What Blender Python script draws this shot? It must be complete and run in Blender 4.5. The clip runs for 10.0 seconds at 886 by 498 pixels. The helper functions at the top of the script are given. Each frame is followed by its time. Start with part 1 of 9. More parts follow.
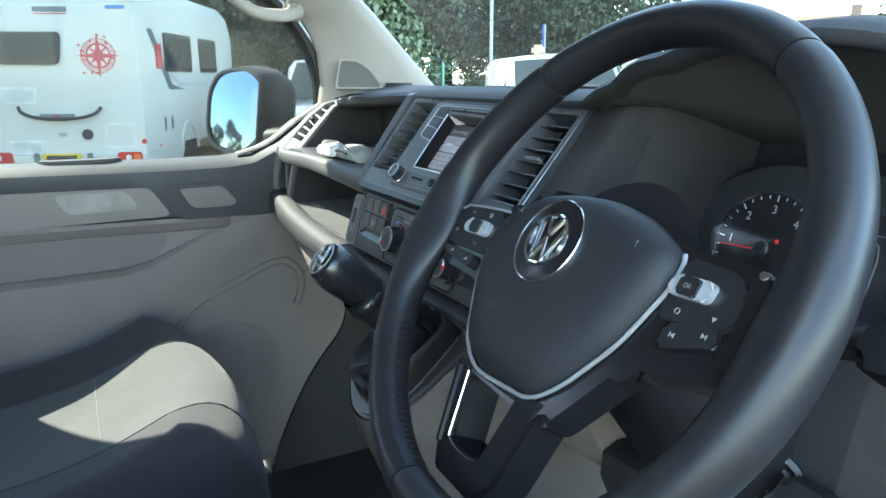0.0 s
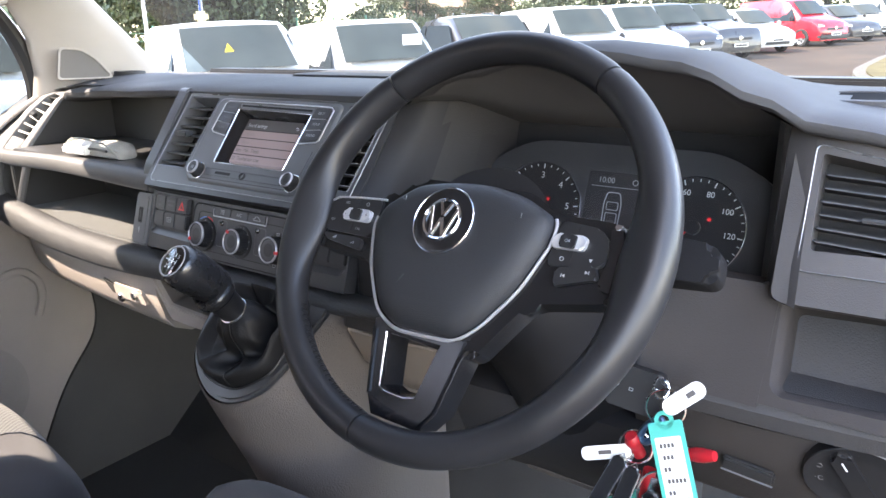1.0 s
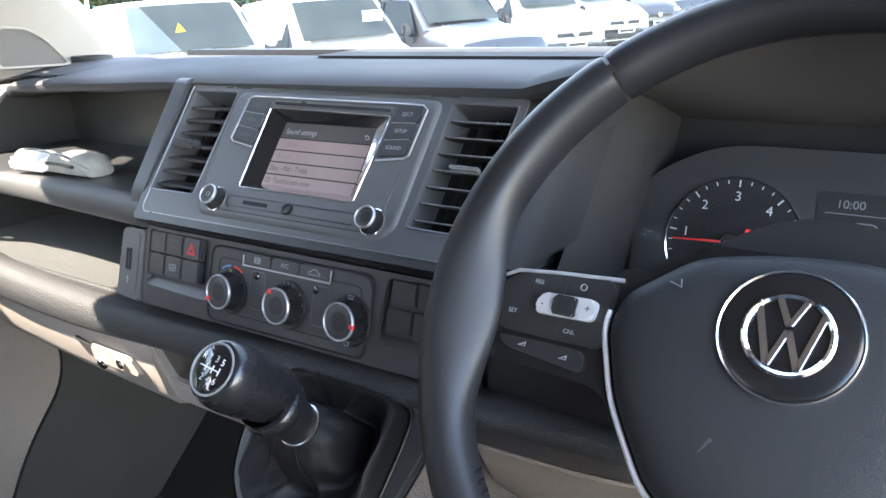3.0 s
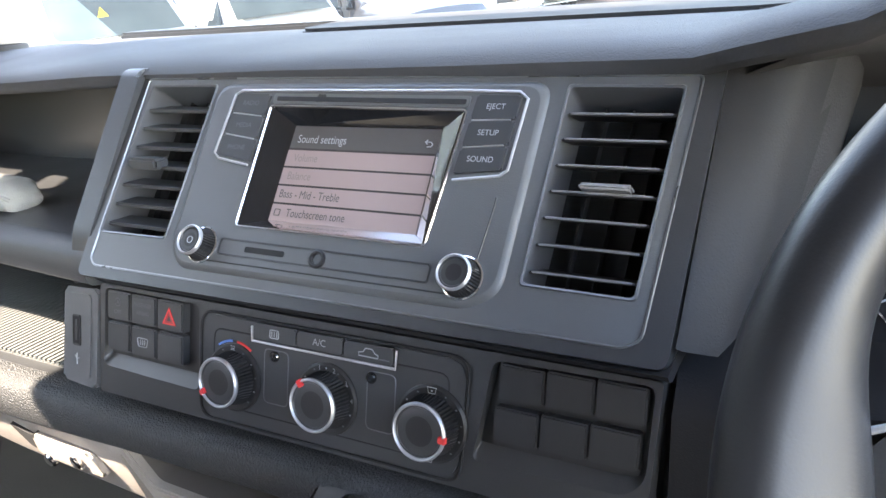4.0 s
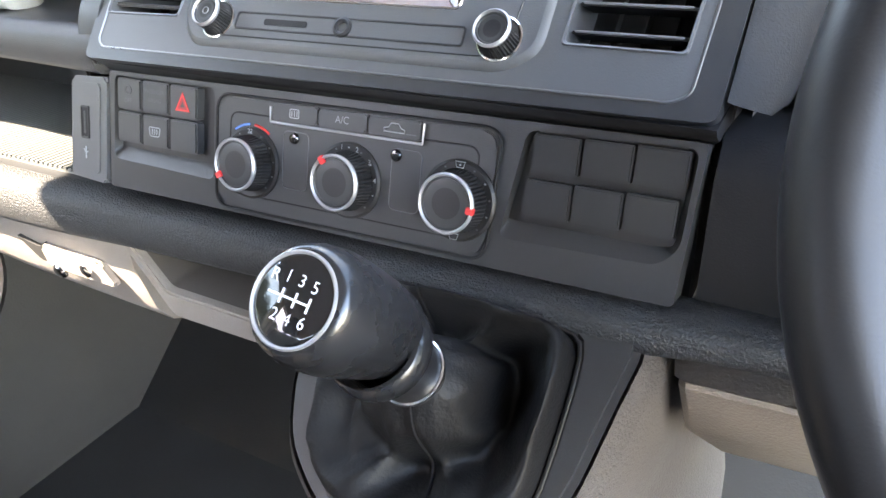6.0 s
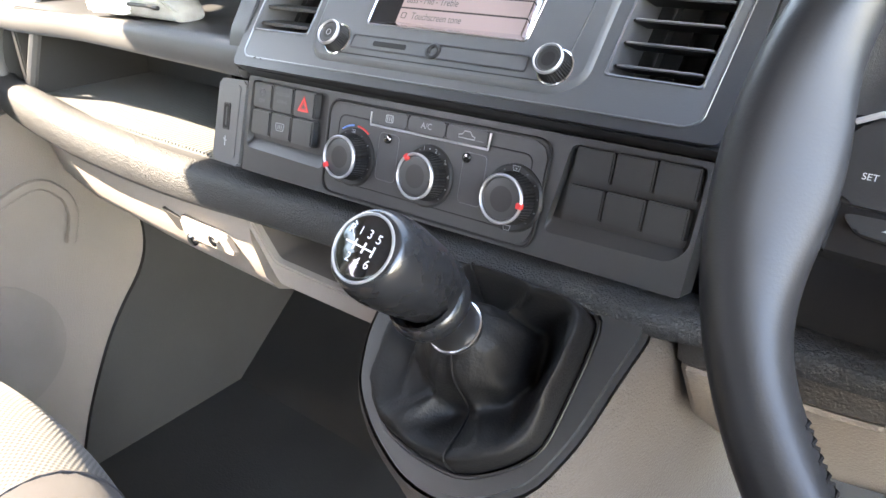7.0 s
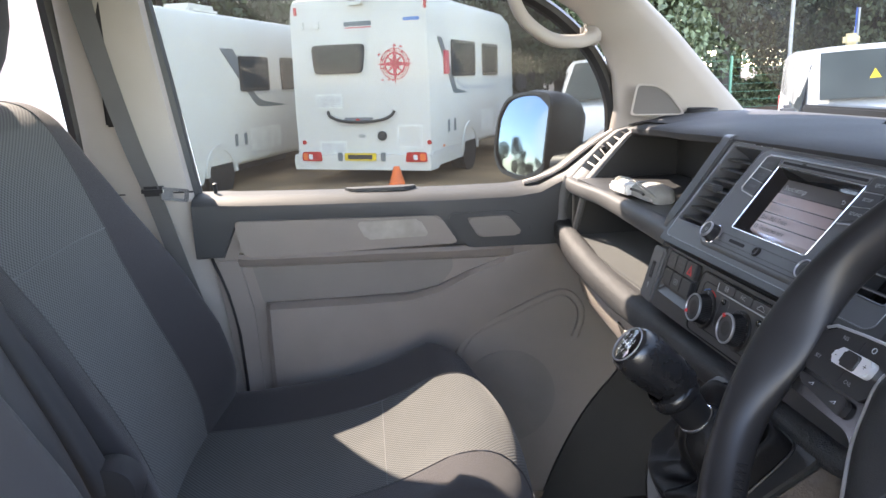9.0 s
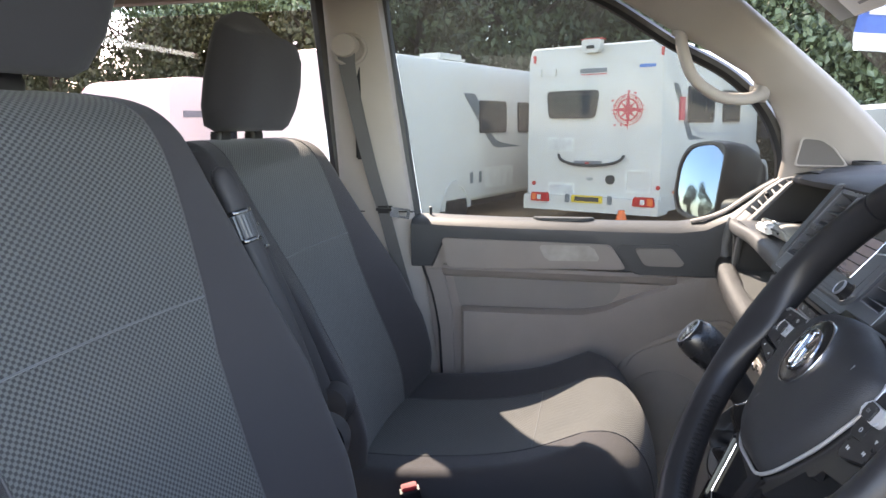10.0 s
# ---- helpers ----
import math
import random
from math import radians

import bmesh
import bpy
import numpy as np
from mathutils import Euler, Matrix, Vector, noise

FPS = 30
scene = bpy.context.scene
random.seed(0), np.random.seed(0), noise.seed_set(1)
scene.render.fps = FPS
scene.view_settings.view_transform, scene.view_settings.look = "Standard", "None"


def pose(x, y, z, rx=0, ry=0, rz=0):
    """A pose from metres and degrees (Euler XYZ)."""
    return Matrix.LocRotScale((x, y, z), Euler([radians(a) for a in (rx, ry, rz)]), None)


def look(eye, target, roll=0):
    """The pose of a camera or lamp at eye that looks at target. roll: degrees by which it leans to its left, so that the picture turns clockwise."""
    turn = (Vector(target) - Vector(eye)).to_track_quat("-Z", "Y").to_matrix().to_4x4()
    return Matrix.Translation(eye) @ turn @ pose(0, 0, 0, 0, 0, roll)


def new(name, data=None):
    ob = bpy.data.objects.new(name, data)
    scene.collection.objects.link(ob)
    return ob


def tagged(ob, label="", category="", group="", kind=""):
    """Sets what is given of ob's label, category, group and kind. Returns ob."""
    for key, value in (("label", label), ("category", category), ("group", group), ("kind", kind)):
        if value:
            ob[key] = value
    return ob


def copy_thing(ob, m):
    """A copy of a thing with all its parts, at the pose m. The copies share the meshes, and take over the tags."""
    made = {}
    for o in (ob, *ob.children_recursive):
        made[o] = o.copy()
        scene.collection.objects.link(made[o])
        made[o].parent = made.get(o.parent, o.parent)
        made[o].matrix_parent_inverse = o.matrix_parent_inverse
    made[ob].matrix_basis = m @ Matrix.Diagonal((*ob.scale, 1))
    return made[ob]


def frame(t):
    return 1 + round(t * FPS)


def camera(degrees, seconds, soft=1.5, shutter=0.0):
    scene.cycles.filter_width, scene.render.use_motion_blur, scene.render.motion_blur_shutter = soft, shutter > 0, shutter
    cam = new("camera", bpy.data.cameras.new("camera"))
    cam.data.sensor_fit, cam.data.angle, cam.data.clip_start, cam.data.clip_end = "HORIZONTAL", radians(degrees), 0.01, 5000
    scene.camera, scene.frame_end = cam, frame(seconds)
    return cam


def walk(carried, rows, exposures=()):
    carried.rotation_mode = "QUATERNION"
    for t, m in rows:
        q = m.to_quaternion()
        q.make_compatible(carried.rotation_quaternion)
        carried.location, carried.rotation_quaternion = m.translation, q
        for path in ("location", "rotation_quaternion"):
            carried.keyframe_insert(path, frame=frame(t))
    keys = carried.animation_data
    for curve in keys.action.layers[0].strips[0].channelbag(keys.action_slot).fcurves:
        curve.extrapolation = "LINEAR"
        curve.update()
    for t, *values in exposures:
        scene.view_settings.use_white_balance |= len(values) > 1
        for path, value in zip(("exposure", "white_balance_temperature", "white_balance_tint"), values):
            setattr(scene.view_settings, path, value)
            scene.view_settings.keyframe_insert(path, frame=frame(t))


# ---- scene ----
cam = camera(63.2, 10.0)
PATH = [
    (0, (0.814, -0.4, 1.413), (-0.914, 0.491, 0.948), -0.1),
    (0.5, (0.768, -0.475, 1.435), (-0.606, 0.872, 0.889), -0.6),
    (1, (0.796, -0.598, 1.457), (-0.365, 0.93, 0.893), -1.1),
    (1.5, (0.815, -0.663, 1.473), (-0.262, 0.93, 0.927), -1.3),
    (2, (0.787, -0.657, 1.467), (-0.261, 0.957, 0.92), -0.9),
    (2.5, (0.674, -0.572, 1.457), (-0.395, 1.017, 0.878), -0.9),
    (3, (0.477, -0.45, 1.449), (-0.581, 1.127, 0.824), -2.1),
    (3.2, (0.405, -0.412, 1.431), (-0.639, 1.168, 0.787), -2.7),
    (4.3, (0.268, -0.309, 1.438), (-0.615, 1.329, 0.705), -5.5),
    (4.5, (0.267, -0.31, 1.437), (-0.594, 1.328, 0.678), -5.7),
    (5, (0.268, -0.31, 1.426), (-0.565, 1.307, 0.595), -5.2),
    (5.5, (0.263, -0.321, 1.391), (-0.576, 1.254, 0.488), -3.9),
    (6, (0.263, -0.341, 1.364), (-0.621, 1.185, 0.419), -2.6),
    (6.2, (0.269, -0.354, 1.358), (-0.648, 1.15, 0.41), -2.2),
    (7.3, (0.386, -0.422, 1.404), (-0.872, 0.889, 0.567), -1.3),
    (7.5, (0.433, -0.439, 1.423), (-0.917, 0.799, 0.62), -1.5),
    (8, (0.597, -0.446, 1.458), (-1.007, 0.528, 0.769), -2.6),
    (8.5, (0.674, -0.416, 1.476), (-1.146, 0.193, 0.912), -2.3),
    (9, (0.717, -0.41, 1.475), (-1.219, -0.213, 1.013), -1.8),
    (9.5, (0.816, -0.377, 1.5), (-1.14, -0.534, 1.114), -1.2),
    (10, (1.023, -0.29, 1.484), (-0.902, -0.713, 1.148), -0.6),
]
EXPOSURES = [(0.0, 4.33, 6650, -3), (0.5, 4.72, 7250, 8), (1.0, 4.83, 7900, 18), (2.0, 4.87, 8000, 18), (2.5, 4.91, 7750, 15), (3.2, 5.11, 7450, 13),
             (4.3, 5.43, 7950, 15), (5.0, 5.55, 7950, 15), (5.5, 5.71, 8050, 15), (6.2, 6.01, 8300, 14), (7.3, 5.83, 8500, 15), (7.5, 5.71, 8500, 15),
             (8.0, 5.25, 8400, 16), (8.5, 4.77, 7950, 18), (9.0, 4.27, 7700, 18), (10.0, 4.06, 7700, 18)]
walk(cam, [(t, look(eye, target, roll)) for t, eye, target, roll in PATH], EXPOSURES)

# ---- world and light ----
SUN_DIR = Vector((-0.35, -0.25, 0.42)).normalized()
world = bpy.data.worlds.new("sky")
scene.world = world
world.use_nodes = True
wn = world.node_tree.nodes
sky = wn.new("ShaderNodeTexSky")
sky.sky_type = "NISHITA"
sky.sun_disc = False
sky.sun_elevation = math.asin(SUN_DIR.z)
sky.sun_rotation = math.atan2(SUN_DIR.x, SUN_DIR.y)
sky.dust_density = 0.3
sky.ozone_density = 2.0
bg = wn["Background"]
bg.inputs["Strength"].default_value = 0.150
# broken white cloud over the blue
wc = wn.new("ShaderNodeTexCoord")
wno = wn.new("ShaderNodeTexNoise")
wno.inputs["Scale"].default_value = 3.2
wno.inputs["Detail"].default_value = 7
wra = wn.new("ShaderNodeValToRGB")
wra.color_ramp.elements[0].position, wra.color_ramp.elements[1].position = 0.52, 0.72
wmx = wn.new("ShaderNodeMix")
wmx.data_type = "RGBA"
wmx.inputs["B"].default_value = (6.2, 6.1, 5.9, 1)
wl = world.node_tree.links
wl.new(wc.outputs["Generated"], wno.inputs["Vector"])
wl.new(wno.outputs["Fac"], wra.inputs["Fac"])
wl.new(wra.outputs["Color"], wmx.inputs["Factor"])
wl.new(sky.outputs["Color"], wmx.inputs["A"])
wl.new(wmx.outputs["Result"], bg.inputs["Color"])

sun_lamp = bpy.data.lights.new("sun", "SUN")
sun_lamp.energy, sun_lamp.angle, sun_lamp.color = 1.15, radians(0.6), (1.0, 0.96, 0.89)
sun_ob = new("sun", sun_lamp)
sun_ob.matrix_world = look((0, 0, 0), -SUN_DIR) @ Matrix.Identity(4)


# ---- materials ----
def material(name, colour, rough=0.6, metal=0.0, grain=0.0, grain_size=400.0, mottle=0.12, mottle_size=9.0, coat=0.0,
             sheen=0.0, vary=0.0, spec=0.5, weave=0.0, weave_size=300.0, relief=0.0006):
    """A principled surface with fine relief and slow variation of colour and gloss; sizes are cycles per metre."""
    m = bpy.data.materials.new(name)
    m.use_nodes = True
    nt = m.node_tree
    n, l = nt.nodes, nt.links
    p = n["Principled BSDF"]
    p.inputs["Metallic"].default_value = metal
    p.inputs["Coat Weight"].default_value = coat
    p.inputs["Sheen Weight"].default_value = sheen
    p.inputs["Specular IOR Level"].default_value = spec
    tc = n.new("ShaderNodeTexCoord")
    slow = n.new("ShaderNodeTexNoise")
    slow.inputs["Scale"].default_value = mottle_size
    slow.inputs["Detail"].default_value = 5
    l.new(tc.outputs["Object"], slow.inputs["Vector"])
    mr = n.new("ShaderNodeMapRange")
    mr.inputs["From Min"].default_value, mr.inputs["From Max"].default_value = 0.3, 0.7
    mr.inputs["To Min"].default_value, mr.inputs["To Max"].default_value = 1 - mottle, 1 + mottle
    l.new(slow.outputs["Fac"], mr.inputs["Value"])
    mul = n.new("ShaderNodeMix")
    mul.data_type, mul.blend_type = "RGBA", "MULTIPLY"
    mul.inputs["Factor"].default_value = 1
    mul.inputs["A"].default_value = (*colour, 1)
    l.new(mr.outputs["Result"], mul.inputs["B"])
    colour_out = mul.outputs["Result"]
    if vary:
        info = n.new("ShaderNodeObjectInfo")
        vr = n.new("ShaderNodeMapRange")
        vr.inputs["To Min"].default_value, vr.inputs["To Max"].default_value = 1 - vary, 1 + vary
        l.new(info.outputs["Random"], vr.inputs["Value"])
        mv = n.new("ShaderNodeMix")
        mv.data_type, mv.blend_type = "RGBA", "MULTIPLY"
        mv.inputs["Factor"].default_value = 1
        l.new(colour_out, mv.inputs["A"])
        l.new(vr.outputs["Result"], mv.inputs["B"])
        colour_out = mv.outputs["Result"]
    rr = n.new("ShaderNodeMapRange")
    rr.inputs["From Min"].default_value, rr.inputs["From Max"].default_value = 0.3, 0.7
    rr.inputs["To Min"].default_value, rr.inputs["To Max"].default_value = max(rough - 0.06, 0.02), min(rough + 0.08, 1)
    l.new(slow.outputs["Fac"], rr.inputs["Value"])
    l.new(rr.outputs["Result"], p.inputs["Roughness"])
    height = None
    if grain:
        fine = n.new("ShaderNodeTexNoise")
        fine.inputs["Scale"].default_value = grain_size
        fine.inputs["Detail"].default_value = 2
        l.new(tc.outputs["Object"], fine.inputs["Vector"])
        height = fine.outputs["Fac"]
        strength = grain
    if weave:
        # woven cloth: small raised dots in diagonal rows
        uv = n.new("ShaderNodeUVMap")
        sep = n.new("ShaderNodeSeparateXYZ")
        l.new(uv.outputs["UV"], sep.inputs["Vector"])
        waves = []
        for axis, size in (("X", weave_size), ("Y", weave_size * 1.15)):
            k = n.new("ShaderNodeMath")
            k.operation, k.inputs[1].default_value = "MULTIPLY", 2 * math.pi * size
            l.new(sep.outputs[axis], k.inputs[0])
            w = n.new("ShaderNodeMath")
            w.operation = "SINE"
            l.new(k.outputs[0], w.inputs[0])
            waves.append(w)
        pr = n.new("ShaderNodeMath")
        pr.operation = "MULTIPLY"
        l.new(waves[0].outputs[0], pr.inputs[0])
        l.new(waves[1].outputs[0], pr.inputs[1])
        mrw = n.new("ShaderNodeMapRange")
        mrw.inputs["From Min"].default_value, mrw.inputs["From Max"].default_value = -0.45, 0.35
        l.new(pr.outputs[0], mrw.inputs["Value"])
        wm = n.new("ShaderNodeMix")
        wm.data_type = "RGBA"
        wm.inputs["A"].default_value = (colour[0] * 0.22, colour[1] * 0.22, colour[2] * 0.24, 1)
        l.new(mrw.outputs["Result"], wm.inputs["Factor"])
        l.new(colour_out, wm.inputs["B"])
        colour_out = wm.outputs["Result"]
        height = mrw.outputs["Result"]
        strength = weave
    if height is not None:
        b = n.new("ShaderNodeBump")
        b.inputs["Strength"].default_value = strength
        b.inputs["Distance"].default_value = 0.0012 if weave else relief
        l.new(height, b.inputs["Height"])
        l.new(b.outputs["Normal"], p.inputs["Normal"])
    l.new(colour_out, p.inputs["Base Color"])
    return m


def glow(name, colour, strength):
    m = bpy.data.materials.new(name)
    m.use_nodes = True
    p = m.node_tree.nodes["Principled BSDF"]
    p.inputs["Base Color"].default_value = (0.02, 0.02, 0.02, 1)
    p.inputs["Emission Color"].default_value = (*colour, 1)
    p.inputs["Emission Strength"].default_value = strength
    p.inputs["Roughness"].default_value = 0.4
    return m


def glass(name, tint=(0.95, 0.97, 0.96), rough=0.0, gloss=0.035, dust=0.0):
    """A thin pane: mostly clear, with a little mirror that grows towards grazing sight."""
    m = bpy.data.materials.new(name)
    m.use_nodes = True
    nt = m.node_tree
    n, l = nt.nodes, nt.links
    n.remove(n["Principled BSDF"])
    tr, gl, mx, lw, pw, ma = (n.new("ShaderNode" + k) for k in ("BsdfTransparent", "BsdfGlossy", "MixShader", "LayerWeight", "Math", "Math"))
    tr.inputs["Color"].default_value = (*tint, 1)
    gl.inputs["Roughness"].default_value = rough
    lw.inputs["Blend"].default_value = 0.5
    pw.operation, pw.inputs[1].default_value = "POWER", 4.0
    ma.operation, ma.inputs[1].default_value, ma.inputs[2].default_value = "MULTIPLY_ADD", 0.6, gloss
    l.new(lw.outputs["Facing"], pw.inputs[0])
    l.new(pw.outputs[0], ma.inputs[0])
    l.new(ma.outputs[0], mx.inputs["Fac"])
    l.new(tr.outputs["BSDF"], mx.inputs[1])
    l.new(gl.outputs["BSDF"], mx.inputs[2])
    out = mx.outputs["Shader"]
    if dust:
        # a thin uneven film of dust that scatters daylight
        co, no, mr, tl, md = (n.new("ShaderNode" + k) for k in ("TexCoord", "TexNoise", "MapRange", "BsdfTranslucent", "MixShader"))
        no.inputs["Scale"].default_value, no.inputs["Detail"].default_value = 7, 8
        mr.inputs["From Min"].default_value, mr.inputs["From Max"].default_value = 0.3, 0.7
        mr.inputs["To Min"].default_value, mr.inputs["To Max"].default_value = dust * 0.6, dust * 1.5
        tl.inputs["Color"].default_value = (0.8, 0.77, 0.72, 1)
        l.new(co.outputs["Object"], no.inputs["Vector"])
        l.new(no.outputs["Fac"], mr.inputs["Value"])
        l.new(mr.outputs["Result"], md.inputs["Fac"])
        l.new(out, md.inputs[1])
        l.new(tl.outputs["BSDF"], md.inputs[2])
        out = md.outputs["Shader"]
    l.new(out, n["Material Output"].inputs["Surface"])
    return m


DASH = material("dash_plastic", (0.105, 0.107, 0.111), 0.52, grain=0.5, grain_size=900, mottle=0.08)
DASH_TOP = material("dash_top_plastic", (0.056, 0.057, 0.061), 0.66, spec=0.2, grain=0.6, grain_size=800)
PANEL = material("panel_plastic", (0.086, 0.089, 0.093), 0.42, grain=0.2, grain_size=1200, mottle=0.06)
PAD = material("padded_skin", (0.030, 0.031, 0.033), 0.5, grain=1.0, grain_size=620, mottle=0.1, relief=0.0022)
BLACK = material("black_plastic", (0.011, 0.011, 0.012), 0.45, grain=0.15, grain_size=900)
DEEP = material("dark_cavity", (0.010, 0.010, 0.011), 0.8)
PIANO = material("gloss_black", (0.008, 0.008, 0.009), 0.07, coat=0.6, mottle=0.02)
CHROME = material("satin_chrome", (0.72, 0.73, 0.75), 0.2, 1.0, mottle=0.03)
MIRROR_CHROME = material("bright_chrome", (0.85, 0.86, 0.88), 0.07, 1.0, mottle=0.02)
SHROUD = material("shroud_plastic", (0.009, 0.009, 0.010), 0.6, spec=0.12, grain=0.3, grain_size=900)
TRIMLINE = material("satin_trim", (0.42, 0.42, 0.43), 0.36, 0.6, mottle=0.03)
SILVER = material("silver_paint", (0.62, 0.63, 0.65), 0.35, 0.6, mottle=0.03)
LEATHER = material("wheel_leather", (0.014, 0.014, 0.0155), 0.38, spec=0.30, grain=0.12, grain_size=900, mottle=0.2, mottle_size=14)
AIRBAG = material("airbag_skin", (0.019, 0.020, 0.0225), 0.5, spec=0.28, grain=0.7, grain_size=1100, mottle=0.06, relief=0.0004)
BOOT = material("gaiter_leather", (0.0070, 0.0070, 0.0076), 0.52, spec=0.22, grain=0.6, grain_size=500, mottle=0.15)
SURROUND = material("surround_plastic", (0.031, 0.032, 0.034), 0.38, grain=0.15, grain_size=1200, mottle=0.06)
# beige darkened: shade under the dash and wheel is put into this colour
CONSOLE_SHADED = material("shaded_console_plastic", (0.068, 0.059, 0.055), 0.6, spec=0.3, grain=0.8, grain_size=560, mottle=0.06, relief=0.0012)
# shaded copy of the beige plastic, for the panel below the wheel
KNEE_SHADED = material("shaded_knee_plastic", (0.165, 0.140, 0.122), 0.55, grain=0.8, grain_size=600, mottle=0.06, relief=0.0010)
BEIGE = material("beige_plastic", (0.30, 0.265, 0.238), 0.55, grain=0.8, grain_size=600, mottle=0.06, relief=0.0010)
# door beige: browner than BEIGE, and darkened for the shaded inside of the door
DOORTRIM_DIM = material("dimmed_door_trim_plastic", (0.208, 0.178, 0.157), 0.55, grain=0.8, grain_size=600, mottle=0.06, relief=0.0010)
PILLAR = material("pillar_trim", (0.29, 0.262, 0.24), 0.7, grain=0.4, grain_size=800, mottle=0.05)
POCKET = material("pocket_plastic", (0.165, 0.148, 0.132), 0.65, grain=0.5, grain_size=700, mottle=0.07)
ARMREST = material("armrest_skin", (0.026, 0.025, 0.027), 0.6, spec=0.3, grain=0.4, grain_size=900)
# beige darkened to brown: the shade inside the cubby
CUBBY_SHADE = material("cubby_shade", (0.105, 0.092, 0.082), 0.7, spec=0.3, grain=0.5, grain_size=700, mottle=0.07)
FABRIC = material("seat_weave", (0.074, 0.077, 0.074), 0.9, weave=0.25, weave_size=128, sheen=0.10, mottle=0.06)
CLOTH = material("seat_cloth", (0.021, 0.019, 0.021), 0.95, grain=0.6, grain_size=1400, sheen=0.08, mottle=0.1)
STRAP = material("belt_webbing", (0.10, 0.10, 0.10), 0.8, grain=0.5, grain_size=900)
RUBBER = material("floor_rubber", (0.030, 0.029, 0.028), 0.8, grain=0.6, grain_size=300, mottle=0.25)
HEADLINER = material("headliner", (0.5, 0.48, 0.45), 0.95, grain=0.4, grain_size=900)
INK = material("white_print", (0.72, 0.73, 0.74), 0.6, mottle=0.02)
GREY_INK = material("grey_print", (0.30, 0.31, 0.32), 0.6, mottle=0.02)
DIM_INK = material("dim_print", (0.10, 0.105, 0.11), 0.6, mottle=0.02)
DARK_INK = material("dark_print", (0.05, 0.045, 0.045), 0.6, mottle=0.02)
RED_INK = material("red_print", (0.65, 0.04, 0.04), 0.5, mottle=0.02)
BLUE_INK = material("blue_print", (0.10, 0.22, 0.55), 0.5, mottle=0.02)
# both panes are darkened in colour to dim the bright yard behind them
DIMMING = glass("dimming_glass", (0.44, 0.46, 0.45), gloss=0.004, dust=0.005)
WINDSCREEN = glass("dimming_windscreen_glass", (0.375, 0.392, 0.385), gloss=0.004, dust=0.005)
TINTED = glass("tinted_glass", (0.76, 0.665, 0.655))
LENS = glass("cluster_lens", (0.93, 0.93, 0.94), 0.12, 0.02)


# ---- mesh helpers ----
FRAME = {}


def thing(name, m=None, label="", category="", group="", kind=""):
    """An Empty at the base of a thing."""
    ob = new(name)
    ob.empty_display_size = 0.05
    ob.matrix_basis = m if m is not None else Matrix.Identity(4)
    FRAME[ob.name] = ob.matrix_basis.copy()
    return tagged(ob, label, category, group, kind)


def mesh_of(name, bm, mat, smooth=35):
    me = bpy.data.meshes.new(name)
    bmesh.ops.recalc_face_normals(bm, faces=bm.faces[:])
    bm.to_mesh(me)
    bm.free()
    if smooth:
        me.polygons.foreach_set("use_smooth", [True] * len(me.polygons))
        me.set_sharp_from_angle(angle=radians(smooth))
    if mat:
        me.materials.append(mat)
    return me


def part(name, bm, mat, parent=None, label="", m=None, smooth=35, world=False):
    """Links a bmesh as ONE mesh object; m: its pose in its parent. world: its vertices are in the world's metres."""
    base = FRAME[parent.name] if parent else Matrix.Identity(4)
    if world and parent:
        bm.transform(base.inverted())
    ob = new(name, mesh_of(name, bm, mat, smooth))
    if parent:
        ob.parent = parent
    ob.matrix_basis = m if m is not None else Matrix.Identity(4)
    FRAME[ob.name] = base @ ob.matrix_basis
    return tagged(ob, label)


def solo(name, bm, mat, label, category, kind="", group="", smooth=35, m=None):
    return tagged(part(name, bm, mat, None, "", m, smooth), label, category, group, kind)


def box(c, s, bevel=0.0, seg=2, m=None, bm=None):
    """A box of centre c and size s with rounded edges."""
    bm = bm or bmesh.new()
    g = bmesh.ops.create_cube(bm, size=1)
    bmesh.ops.scale(bm, vec=s, verts=g["verts"])
    bmesh.ops.translate(bm, vec=c, verts=g["verts"])
    if bevel:
        es = list({e for v in g["verts"] for e in v.link_edges})
        out = bmesh.ops.bevel(bm, geom=es, offset=bevel, segments=seg, affect="EDGES", clamp_overlap=True)
    if m is not None:
        bmesh.ops.transform(bm, matrix=m, verts=bm.verts[:])
    return bm


def slab(outline, z0, z1, bevel=0.0, seg=2, bm=None, m=None):
    """A flat outline [(x, y)] raised from z0 to z1, its upper edge rounded."""
    own = bmesh.new()
    lo = [own.verts.new((x, y, z0)) for x, y in outline]
    hi = [own.verts.new((x, y, z1)) for x, y in outline]
    n = len(outline)
    own.faces.new(lo[::-1])
    top = own.faces.new(hi)
    for i in range(n):
        own.faces.new((lo[i], lo[(i + 1) % n], hi[(i + 1) % n], hi[i]))
    if bevel:
        bmesh.ops.bevel(own, geom=list(top.edges), offset=bevel, segments=seg, affect="EDGES", clamp_overlap=True)
    if m is not None:
        own.transform(m)
    return join(bm, own)


def join(bm, other):
    if bm is None:
        return other
    me = bpy.data.meshes.new("tmp")
    other.to_mesh(me)
    other.free()
    bm.from_mesh(me)
    bpy.data.meshes.remove(me)
    return bm


def rrect(x0, y0, x1, y1, r, n=5):
    """The outline of a rectangle with round corners."""
    out = []
    for cx, cy, a0 in ((x1 - r, y1 - r, 0), (x0 + r, y1 - r, 90), (x0 + r, y0 + r, 180), (x1 - r, y0 + r, 270)):
        for i in range(n + 1):
            a = radians(a0 + 90 * i / n)
            out.append((cx + r * math.cos(a), cy + r * math.sin(a)))
    return out


